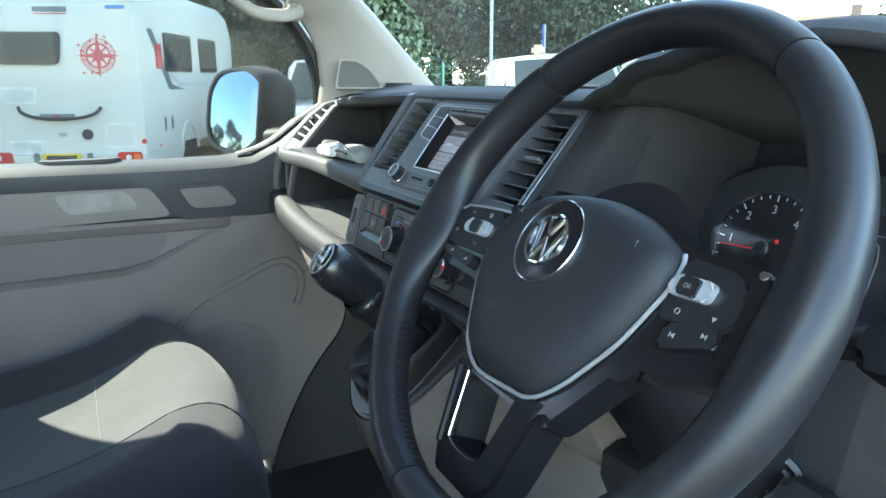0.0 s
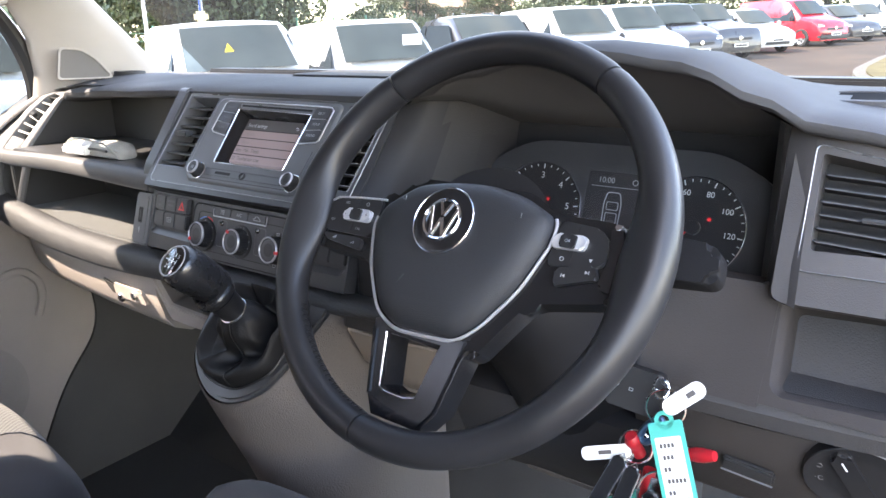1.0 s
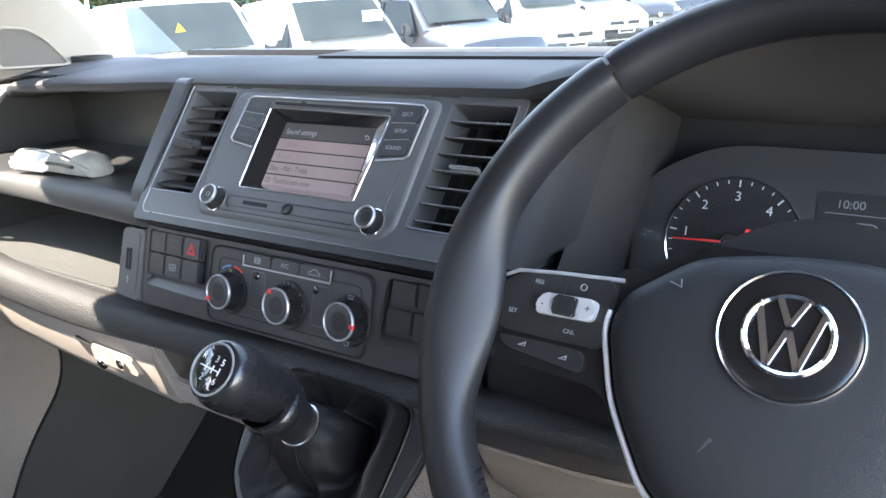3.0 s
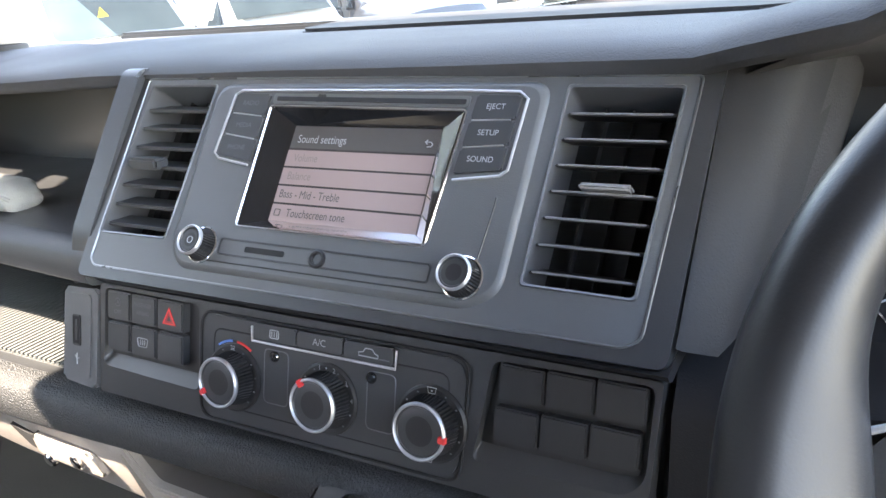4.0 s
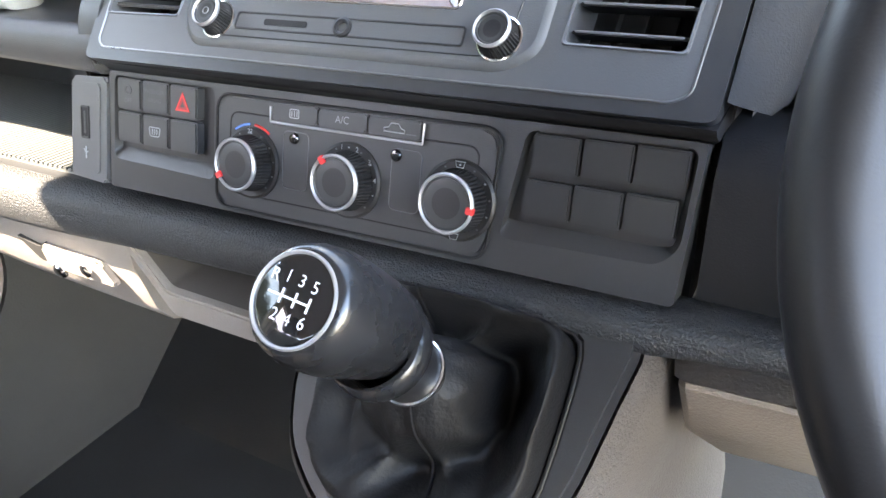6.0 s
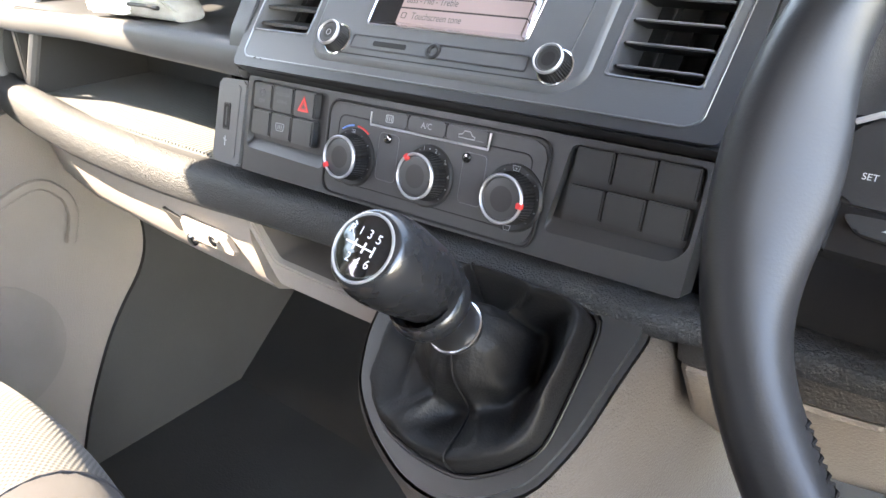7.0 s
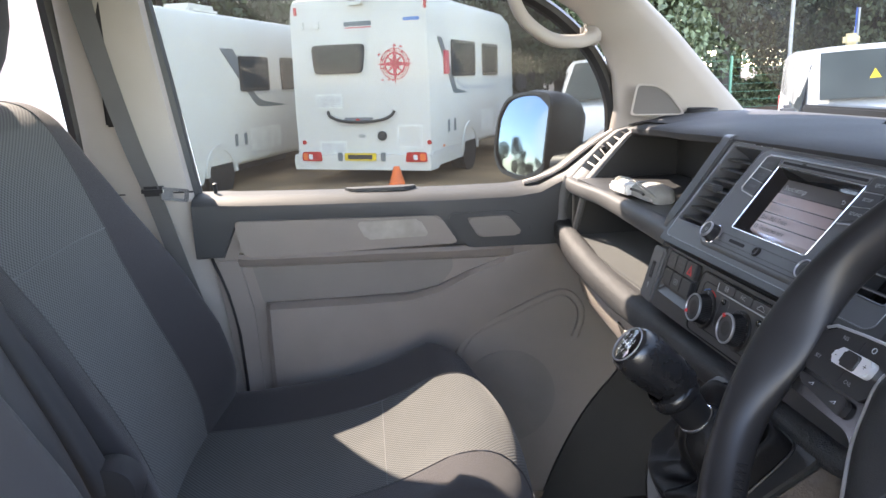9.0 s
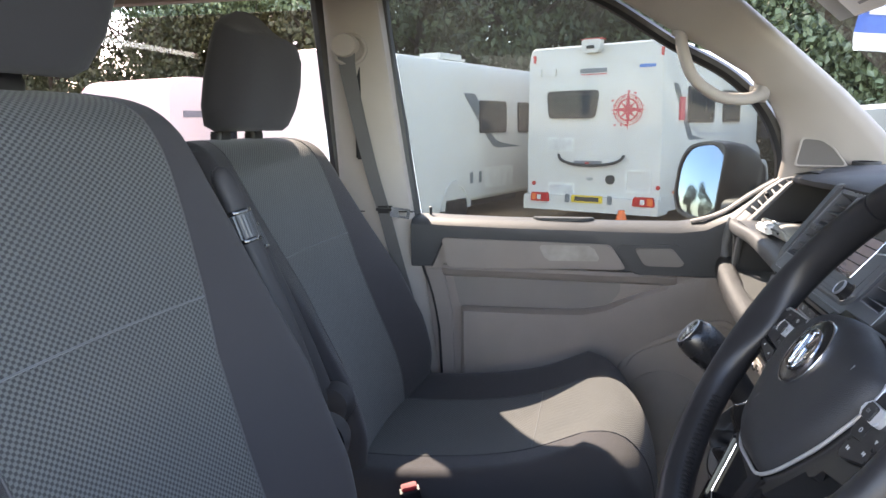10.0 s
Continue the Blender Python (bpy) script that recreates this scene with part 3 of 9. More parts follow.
def grab_handle():
    th = thing("grab_handle", pose(-0.775, -0.03, 1.6), "pale grey grab handle fixed to the pillar", "handle")
    pts = curve_pts([(-0.785, -0.115, 1.705), (-0.765, -0.118, 1.68), (-0.748, -0.112, 1.64), (-0.742, -0.088, 1.585), (-0.742, -0.035, 1.545), (-0.746, 0.02, 1.538), (-0.762, 0.055, 1.545), (-0.785, 0.065, 1.555)], 6)
    n = len(pts)
    rr = [0.019 if (i < 5 or i > n - 6) else 0.0135 for i in range(n)]
    part("bar", tube(pts, rr, 12), PILLAR, th, world=True, smooth=60)
    for y, z in ((-0.116, 1.70), (0.062, 1.553)):
        part("mount", box((-0.783, y, z), (0.02, 0.045, 0.045), 0.008), PILLAR, th, world=True)
    return th


grab_handle()


def door_mirror():
    """Outside mirror on the passenger side; its glass faces back and in."""
    m = pose(-1.02, 0.02, 1.335, 0, 0, 0)
    th = thing("door_mirror", m, "black door mirror with tall rounded glass", "mirror")
    face_n = Vector((0.55, -0.83, 0.150)).normalized()
    F = plane_frame((0, -0.05, 0), Vector((0, 0, 1)) - face_n * face_n.z, face_n)
    outline = rounded([(-0.092, -0.050), (-0.066, -0.096), (0.0, -0.110), (0.084, -0.102), (0.088, 0.100), (0.0, 0.104), (-0.062, 0.090), (-0.090, 0.042)], 0.034, 6)
    rings = []
    for d, s in ((0.0, 1.0), (-0.02, 1.06), (-0.06, 1.05), (-0.10, 0.93), (-0.13, 0.72), (-0.145, 0.4)):
        rings.append([F @ Vector((x * s - d * 0.15, y * s, d)) for x, y in outline])
    part("shell", loft(rings), BLACK, th, "black mirror housing", smooth=60)
    inner = [(x * 0.90, y * 0.91) for x, y in outline]
    part("bezel", frame_slab(outline, inner, -0.004, 0.006, 0.002, F), BLACK, th)
    lens = [[F @ Vector((x * k, y * k, 0.0045 - (x * x + y * y) * k * k / 2.2)) for x, y in inner] for k in (1.0, 0.8, 0.6, 0.4, 0.2, 0.04)]
    part("mirror_glass", loft([[F @ Vector((x, y, -0.008)) for x, y in inner]] + lens), MIRROR, th, "slightly bowed mirror glass", smooth=30)
    part("arm", tube([(0.08, 0.03, -0.07), (0.14, 0.07, -0.06), (0.19, 0.11, -0.03)], [0.05, 0.045, 0.05], 12, flat=0.7), BLACK, th, smooth=60)
    return th


# darkened and blued: the deep blue of the reflected sky is put in here
MIRROR = material("sky_tinted_mirror", (0.17, 0.24, 0.33), 0.0, 1.0, mottle=0.0)
door_mirror()


# ---- dashboard ----
dash = thing("dashboard", pose(0, 0.25, 0.95), "dark grey moulded dashboard with open shelves", "dashboard")
DP = lambda nm, bm, mat, lb="", par=None, smooth=40: part(nm, bm, mat, par or dash, lb, world=True, smooth=smooth)

LIP = [(-0.80, (0.165, 1.350)), (-0.74, (0.138, 1.360)), (-0.679, (0.118, 1.371)), (-0.45, (0.09, 1.382)), (-0.229, (0.080, 1.389)), (0.0, (0.079, 1.391)),
       (0.20, (0.076, 1.393)), (0.26, (0.052, 1.406)), (0.33, (0.036, 1.430)), (0.42, (0.030, 1.447)), (0.50, (0.030, 1.448)), (0.576, (0.036, 1.438)),
       (0.64, (0.050, 1.410)), (0.676, (0.062, 1.390)), (0.72, (0.070, 1.383)), (0.762, (0.074, 1.375)), (0.785, (0.076, 1.366)), (0.81, (0.080, 1.350)), (0.87, (0.095, 1.315))]


VENTSHADE = material("vent_recess_shade", (0.012, 0.012, 0.013), 0.95, spec=0.02)


def dash_top():
    rings = []
    for i in range(69):
        x = -0.80 + 1.67 * i / 68
        y, z = lerp_at(LIP, x)
        hood = max(0.0, z - 1.393)
        rings.append([(x, y + 0.006, z - 0.016), (x, y, z - 0.012), (x, y - 0.001, z - 0.005), (x, y + 0.006, z), (x, y + 0.04, z + 0.004),
                      (x, 0.15, z + 0.006 - hood * 0.12 + max(0.0, 1.375 - z) * 0.4), (x, 0.26, 1.396 + hood * 0.45 - max(0.0, 1.375 - z) * 0.3), (x, 0.40, 1.392), (x, 0.55, 1.378), (x, 0.66, 1.355),
                      (x, 0.66, 1.32), (x, 0.30, min(1.368, z - 0.02)), (x, y + 0.05, z - 0.020)])
    DP("top_pad", loft(rings), DASH_TOP, "soft dark grey top pad", smooth=50)
    DP("top_tray", slab(rounded([(-0.23, 0.30), (0.235, 0.30), (0.30, 0.46), (-0.27, 0.46)], 0.02), 1.385, 1.3985, 0.003), DEEP, "shallow dark document tray")
    for x, y, z, a, b, lean in ((0.700, 0.198, 1.3955, 0.058, 0.046, 2.5), (-0.70, 0.27, 1.3985, 0.044, 0.026, 0.0)):
        m = at(x, y, z, lean, 0, 0)
        DP("demister_vent", frame_slab(circle(0, 0, a, 40, b), circle(0, 0, a * 0.76, 40, b * 0.72), -0.014, 0.0015, 0.001, m), DASH_TOP)
        # nearly flush grille; the shade of its recess is put into the colour
        DP("demister_grille", slab(circle(0, 0, a * 0.76, 40, b * 0.72), -0.014, 0.0003, m=m), VENTSHADE)


dash_top()


RAIL = material("rail_plastic", (0.066, 0.067, 0.069), 0.5, spec=0.35, grain=0.5, grain_size=900, mottle=0.08)


def left_shelf():
    # upper open shelf: thin walls round a cavity
    bm = box((-0.455, 0.245, 1.315), (0.55, 0.02, 0.13), 0.0)
    box((-0.465, 0.135, 1.258), (0.53, 0.23, 0.012), 0.002, bm=bm)
    DP("upper_shelf", bm, SURROUND, "open upper shelf")
    # right cheek follows the slope of the centre panel
    DP("shelf_cheek", yz(rounded([(0.046, 1.245), (0.050, 1.256), (0.130, 1.346), (0.145, 1.358), (0.25, 1.37), (0.25, 1.245)], 0.004), -0.742, -0.728, 0.003), SURROUND)
    for x0, x1 in ((-0.228, -0.207),):
        ch = yz(rounded([(-0.010, 1.245), (0.0, 1.28), (0.077, 1.388), (0.12, 1.39), (0.25, 1.37), (0.25, 1.245)], 0.006), x0, x1, 0.003)
        DP("shelf_cheek", ch, SURROUND)
    # lower open shelf with its ribbed mat
    bm = box((-0.49, 0.205, 1.188), (0.50, 0.02, 0.13), 0.0)
    box((-0.50, 0.105, 1.134), (0.50, 0.22, 0.012), 0.002, bm=bm)
    box((-0.738, 0.11, 1.19), (0.012, 0.19, 0.12), 0.002, bm=bm)
    box((-0.256, 0.11, 1.19), (0.012, 0.20, 0.12), 0.002, bm=bm)
    box((-0.49, 0.12, 1.246), (0.50, 0.19, 0.010), 0.002, bm=bm)
    DP("lower_shelf", bm, SURROUND, "open lower shelf")
    mat = DP("shelf_mat", box((-0.500, 0.105, 1.1405), (0.470, 0.195, 0.003)), MATGREY, "ribbed grey rubber mat", smooth=0)
    rib = mesh_of("mat_rib", box((0, 0, 0), (0.0036, 0.195, 0.0032)), MATGREY, 0)
    for i in range(70):
        o = new("mat_rib", rib)
        o.parent = mat
        o.matrix_basis = FRAME[mat.name].inverted() @ at(-0.730 + i * 0.0066, 0.105, 1.143)
    # rails
    def rail(nm, pts, hs, ds, mat, lb=""):
        line = curve_pts(pts, 8)
        rings = []
        for k, p in enumerate(line):
            t = k / (len(line) - 1) * (len(hs) - 1)
            i = min(int(t), len(hs) - 2)
            h, d = hs[i] + (hs[i + 1] - hs[i]) * (t - i), ds[i] + (ds[i + 1] - ds[i]) * (t - i)
            a = line[max(k - 1, 0)]
            b = line[min(k + 1, len(line) - 1)]
            tx = (b - a).normalized()
            nrm = Vector((tx.y, -tx.x, 0)).normalized()
            ring = []
            for j in range(14):
                an = 2 * math.pi * j / 14
                c, s = math.cos(an), math.sin(an)
                cc, ss = math.copysign(abs(c) ** 0.65, c), math.copysign(abs(s) ** 0.65, s)
                ring.append(p + nrm * (cc * d) + Vector((0, 0, ss * h)))
            rings.append(ring)
        DP(nm, loft(rings), mat, lb, smooth=60)
    rail("middle_rail", [(-0.794, 0.026, 1.248), (-0.770, 0.022, 1.246), (-0.735, 0.021, 1.245), (-0.66, 0.022, 1.247), (-0.55, 0.026, 1.249), (-0.35, 0.016, 1.251), (-0.212, 0.008, 1.252)], (0.014, 0.016), (0.012, 0.018), RAIL, "grained shelf rail")
    grab = [(-0.796, 0.012, 1.150, 0.020, 0.017), (-0.780, 0.006, 1.143, 0.024, 0.020), (-0.740, 0.004, 1.136, 0.026, 0.021), (-0.66, 0.000, 1.129, 0.027, 0.022), (-0.55, -0.003, 1.120, 0.026, 0.022),
            (-0.40, -0.006, 1.1165, 0.024, 0.022), (-0.30, -0.008, 1.1185, 0.022, 0.022), (-0.20, -0.0105, 1.1245, 0.020, 0.022), (-0.10, -0.014, 1.1310, 0.019, 0.023), (0.05, -0.018, 1.1390, 0.017, 0.023),
            (0.15, -0.020, 1.1455, 0.0145, 0.023), (0.205, -0.020, 1.1500, 0.0110, 0.022), (0.24, -0.019, 1.1520, 0.0095, 0.020), (0.34, -0.012, 1.1505, 0.008, 0.018), (0.45, 0.008, 1.148, 0.008, 0.016)]
    rail("lower_rail", [p[:3] for p in grab], [p[3] for p in grab], [p[4] for p in grab], PAD, "thick padded grab rail")
    # post between the rails at the outer end
    DP("rail_post", tube([(-0.745, 0.022, 1.148), (-0.715, 0.020, 1.185), (-0.670, 0.018, 1.240)], 0.0075, 8), DASH)
    # outer left vent
    outer = [(0.014, 1.258), (0.052, 1.298), (0.088, 1.333), (0.123, 1.356), (0.172, 1.367)]
    inner = [(0.043, 1.256), (0.065, 1.281), (0.087, 1.306), (0.125, 1.348), (0.146, 1.363)]
    def band(u, v, d=0.0):
        """A point on the curved end band: u across from the door to the shelf, v up, d into the dashboard."""
        k = min(int(v * 4), 3)
        f = v * 4 - k
        a = [outer[k][c] + (outer[k + 1][c] - outer[k][c]) * f for c in (0, 1)]
        b = [inner[k][c] + (inner[k + 1][c] - inner[k][c]) * f for c in (0, 1)]
        return (-0.795 + 0.065 * u, a[0] + (b[0] - a[0]) * u + 0.72 * d, a[1] + (b[1] - a[1]) * u - 0.69 * d)
    def strip(u0, u1, v0, v1, d0, d1, n=16):
        rings = []
        for i in range(n + 1):
            v = v0 + (v1 - v0) * i / n
            rings.append([band(u0, v, d0 + 0.002), band(u0 + 0.03, v, d0), band(u1 - 0.03, v, d0), band(u1, v, d0 + 0.002), band(u1, v, d1), band(u0, v, d1)])
        return loft(rings)
    th = DP("side_vent", strip(0.0, 0.24, 0.0, 1.0, 0.0, 0.03), DASH, "outer air vent in a broad curved frame", smooth=50)
    part("vent_frame", strip(0.76, 1.0, 0.0, 1.0, 0.0, 0.03), DASH, th, world=True, smooth=50)
    part("vent_frame", strip(0.235, 0.765, 0.0, 0.17, 0.0005, 0.03, 5), DASH, th, world=True, smooth=50)
    part("vent_frame", strip(0.235, 0.765, 0.86, 1.0, 0.0005, 0.03, 5), DASH, th, world=True, smooth=50)
    part("vent_back", strip(0.2, 0.8, 0.1, 0.95, 0.022, 0.028), DEEP, th, world=True)
    for k in range(6):
        v = 0.24 + k * 0.105
        part("slat", loft([[band(0.22, v, 0.003), band(0.78, v + 0.015, 0.003), band(0.78, v + 0.045, 0.022), band(0.22, v + 0.03, 0.022)],
                           [band(0.22, v + 0.022, 0.003), band(0.78, v + 0.037, 0.003), band(0.78, v + 0.060, 0.022), band(0.22, v + 0.045, 0.022)]]), SLATEDGE, th, world=True, smooth=0)
    part("vent_tab", tube([band(0.42, 0.50, -0.003), band(0.58, 0.505, -0.003)], 0.005, 8), SLATEDGE, th, world=True)
    DP("end_loop", tube(curve_pts([(-0.795, 0.024, 1.258), (-0.797, 0.016, 1.238), (-0.799, 0.008, 1.205), (-0.799, 0.006, 1.175), (-0.794, 0.010, 1.150)], 6), 0.0135, 12), DASH, "curved outer end of the shelf rails", smooth=60)
    DP("end_panel", yz(rounded([(0.05, 1.07), (0.045, 1.24), (0.14, 1.335), (0.5, 1.345), (0.5, 1.07)], 0.02), -0.83, -0.782, 0.01), DASH)


MATGREY = material("mat_rubber", (0.105, 0.108, 0.106), 0.8, grain=0.4, grain_size=700)
SLATEDGE = material("slat_plastic", (0.015, 0.0155, 0.017), 0.45, spec=0.25, mottle=0.05)
left_shelf()


def glovebox():
    rings = []
    for x, yo, zt in ((-0.79, 0.10, 1.112), (-0.775, 0.055, 1.110), (-0.74, 0.02, 1.106), (-0.66, 0.008, 1.102), (-0.45, -0.002, 1.098), (-0.24, -0.008, 1.098)):
        rings.append([(x, yo + 0.02, zt + 0.02), (x, yo + 0.004, zt), (x, yo + 0.004, zt - 0.03), (x, yo + 0.016, zt - 0.078), (x, yo + 0.030, zt - 0.098), (x, yo + 0.060, zt - 0.112), (x, yo + 0.14, zt - 0.112), (x, yo + 0.14, zt + 0.02)])
    gb = part("glovebox_lid", loft(rings), BEIGE, dash, "beige glovebox lid", world=True, smooth=45)
    G = plane_frame((-0.320, 0.002, 1.053), (0, -0.14, 0.99), (0, -0.99, -0.14))
    inv = FRAME[gb.name].inverted()
    part("latch_recess", slab(rounded([(-0.092, 0.010), (-0.068, -0.014), (-0.046, -0.014), (-0.046, 0.012), (-0.060, 0.003)], 0.003), -0.004, 0.0022, 0.001, m=inv @ G), DEEP, gb, "dark latch recess")
    part("latch", slab(rounded([(-0.047, -0.013), (0.048, -0.013), (0.036, 0.012), (-0.047, 0.012)], 0.005), 0.0015, 0.0075, 0.003, m=inv @ G), BEIGE, gb, "beige latch paddle")
    part("latch_lock", lathe([(0.0070, 0), (0.0070, 0.004), (0.005, 0.005), (0, 0.005)], 20, inv @ G @ at(0.015, -0.001, 0.007)), MIRROR_CHROME, gb, "chrome lock barrel")
    part("latch_stud", lathe([(0.008, 0), (0.008, 0.003), (0.006, 0.005), (0, 0.006)], 20, inv @ G @ at(-0.032, -0.014, 0.006)), MIRROR_CHROME, gb)
    # small cubby to its side
    C = plane_frame((-0.125, -0.010, 1.080), (0, -0.10, 0.995), (0, -0.995, -0.10))
    fr = frame_slab(rounded([(-0.116, 0.040), (0.140, 0.040), (0.140, -0.046), (-0.070, -0.046)], 0.008), rounded([(-0.100, 0.031), (0.128, 0.031), (0.128, -0.024), (-0.070, -0.020)], 0.006), -0.08, 0.004, 0.002, C)
    DP("cubby_frame", fr, BEIGE, "beige cubby beside the glovebox")
    # added lining and back whose darker colour gives the cubby its inner shade
    nest = rounded([(-0.0990, 0.0300), (0.1270, 0.0300), (0.1270, -0.0225), (-0.0690, -0.0188)], 0.006)
    DP("cubby_shade_liner", loft([[C @ Vector((x, y, z)) for x, y in nest] for z in (-0.004, -0.050)], cap=False), CUBBY_SHADE, "dark lining that paints the shade inside the cubby", smooth=30)
    DP("cubby_back", slab(rounded([(-0.10, 0.032), (0.112, 0.032), (0.112, -0.03), (-0.07, -0.036)], 0.006), -0.060, -0.048, m=C), CUBBY_SHADE)
    DP("socket", lathe([(0.014, 0), (0.014, 0.02), (0.011, 0.021), (0.010, 0.008), (0, 0.008)], 24, C @ at(0.075, 0.004, -0.048)), BLACK, "black power socket")
    # skirts below
    DP("under_panel", box((-0.36, 0.20, 1.00), (0.80, 0.22, 0.03), 0.008), BLACK)


glovebox()


PODGREY = material("pod_plastic", (0.020, 0.020, 0.022), 0.6, spec=0.15, grain=0.3, grain_size=900)
RINGMETAL = material("brushed_ring", (0.42, 0.42, 0.43), 0.40, 0.7, mottle=0.03)


def plate(outline, holes, z0, z1, m=None):
    """A flat plate with openings right through it."""
    bm = bmesh.new()
    rings = []
    for loop in [outline] + list(holes):
        vs = [bm.verts.new((x, y, z1)) for x, y in loop]
        rings.append(vs)
        for i in range(len(vs)):
            bm.edges.new((vs[i], vs[(i + 1) % len(vs)]))
    bmesh.ops.triangle_fill(bm, use_beauty=True, use_dissolve=False, edges=bm.edges[:], normal=(0, 0, 1))
    for vs in rings:
        lo = [bm.verts.new((v.co.x, v.co.y, z0)) for v in vs]
        for i in range(len(vs)):
            j = (i + 1) % len(vs)
            bm.faces.new((vs[i], vs[j], lo[j], lo[i]))
    if m is not None:
        bm.transform(m)
    return bm


def grow(outline, d):
    """An outline moved outwards by d."""
    n = len(outline)
    area = sum(outline[i][0] * outline[(i + 1) % n][1] - outline[(i + 1) % n][0] * outline[i][1] for i in range(n))
    s = 1 if area > 0 else -1
    out = []
    for i in range(n):
        a, p, b = Vector(outline[i - 1]), Vector(outline[i]), Vector(outline[(i + 1) % n])
        e, f = (p - a).normalized(), (b - p).normalized()
        k = Vector((e.y, -e.x)) + Vector((f.y, -f.x))
        k = k / max(k.dot(Vector((e.y, -e.x))), 0.3)
        out.append((p.x + k.x * d * s, p.y + k.y * d * s))
    return out


VENT_RIGHT = [(0.1365, 0.0177), (0.1977, 0.0172), (0.2054, 0.1341), (0.1415, 0.1348)]
VENT_LEFT = [(-0.1978, 0.0160), (-0.1301, 0.0172), (-0.1266, 0.1365), (-0.1951, 0.1365)]
RADIO_BAY = [(-0.112, 0.006), (0.112, 0.007), (0.120, 0.126), (-0.113, 0.126)]
FACE = [(-0.1985, -0.0043), (-0.1930, -0.0092), (0.1955, -0.0065), (0.2036, -0.0015), (0.2130, 0.1402), (-0.2010, 0.1420)]


# centre panel with radio and vents
def centre_panel():
    inv = FRAME[dash.name].inverted()
    rim = rounded([(-0.2075, -0.0180), (0.2170, -0.0140), (0.2240, 0.1480), (-0.2165, 0.1500)], 0.006)
    hole = rounded(FACE, 0.004)
    cp = part("centre_panel", plate(rim, [hole], -0.030, 0.0006), SURROUND, dash, "matt dark grey centre panel", m=inv @ UPPER)
    part("panel_back", slab(rim, -0.066, -0.050, 0.0), DEEP, cp, smooth=0)
    part("panel_face", plate(rounded(grow(FACE, -0.0006), 0.004), [rounded(VENT_RIGHT, 0.003), rounded(VENT_LEFT, 0.003), RADIO_BAY], -0.030, 0.0004), PANEL, cp, smooth=30)
    # fine bright edge round the face
    part("panel_edge", tube([(x, y, 0.0006) for x, y in hole], 0.00075, 6, closed=True), SILVERGREY, cp, "thin satin edge line")
    for nm, quad, tab in (("left", VENT_LEFT, -0.172), ("right", VENT_RIGHT, 0.1725)):
        open_ = rounded(quad, 0.003)
        vt = part("air_vent", loft([[(x, y, 0.0004) for x, y in rounded(grow(quad, 0.0006), 0.003)], [(x, y, 0.0014) for x, y in open_], [(x, y, 0.0006) for x, y in rounded(grow(quad, -0.0012), 0.003)],
                                    [(x, y, -0.034) for x, y in rounded(grow(quad, -0.0016), 0.003)]], cap=False), VENTFRAME, dash, "upright air vent with level slats", m=inv @ UPPER, smooth=30)
        part("vent_back", slab(quad, -0.038, -0.033), DEEP, vt, smooth=0)
        for k in range(7):
            y = 0.0262 + 0.01537 * k
            t = (y - quad[0][1]) / (quad[3][1] - quad[0][1])
            x0 = quad[0][0] + (quad[3][0] - quad[0][0]) * t + 0.0020
            x1 = quad[1][0] + (quad[2][0] - quad[1][0]) * t - 0.0020
            if nm == "right":
                part("slat", box(((x0 + x1) / 2, 0, 0), (x1 - x0, 0.0016, 0.022), 0.0006, m=at(0, y + 0.0030, -0.0125, 18, 0, 0)), SLATEDGE, vt)
                part("slat_edge", box(((x0 + x1) / 2, y, -0.0018), (x1 - x0 - 0.004, 0.0011, 0.0016), 0.0004), SLATLIGHT, vt)
            else:
                part("slat", box(((x0 + x1) / 2, 0, 0), (x1 - x0, 0.0026, 0.021), 0.0010, m=at(0, y + 0.0030, -0.0100, 34, 0, 0)), SLATGREY, vt)
        if nm == "right":
            part("vent_tab", box((tab, 0.0752, -0.0010), (0.0285, 0.0034, 0.008), 0.0012), SLATLIGHT, vt, "sliding vent tab")
        else:
            part("vent_tab", box((0, 0, 0), (0.0300, 0.0085, 0.014), 0.0020, m=at(tab, 0.0725, 0.0005, 30, 0, 0)), SLATGREY, vt, "sliding vent tab")
        # upright guide vanes behind the slats
        for q in (0.25, 0.5, 0.75):
            a = Vector(quad[0]).lerp(Vector(quad[1]), q)
            b = Vector(quad[3]).lerp(Vector(quad[2]), q)
            part("guide_vane", loft([[(p.x - 0.0008, p.y, -0.032), (p.x + 0.0008, p.y, -0.032), (p.x + 0.0008, p.y, -0.025), (p.x - 0.0008, p.y, -0.025)] for p in (a, b)]), DEEP, vt, smooth=0)
    return cp


SILVERGREY = material("satin_line", (0.20, 0.205, 0.21), 0.3, 0.7, mottle=0.02)
VENTFRAME = material("vent_frame_plastic", (0.075, 0.078, 0.085), 0.33, mottle=0.04)
SLATLIGHT = material("slat_light_edge", (0.20, 0.20, 0.205), 0.28, mottle=0.03)
SLATGREY = material("slat_grey", (0.034, 0.036, 0.039), 0.42, spec=0.35, mottle=0.05)
KEYGREY = material("key_plastic", (0.034, 0.035, 0.037), 0.42, mottle=0.05)
centre_panel()


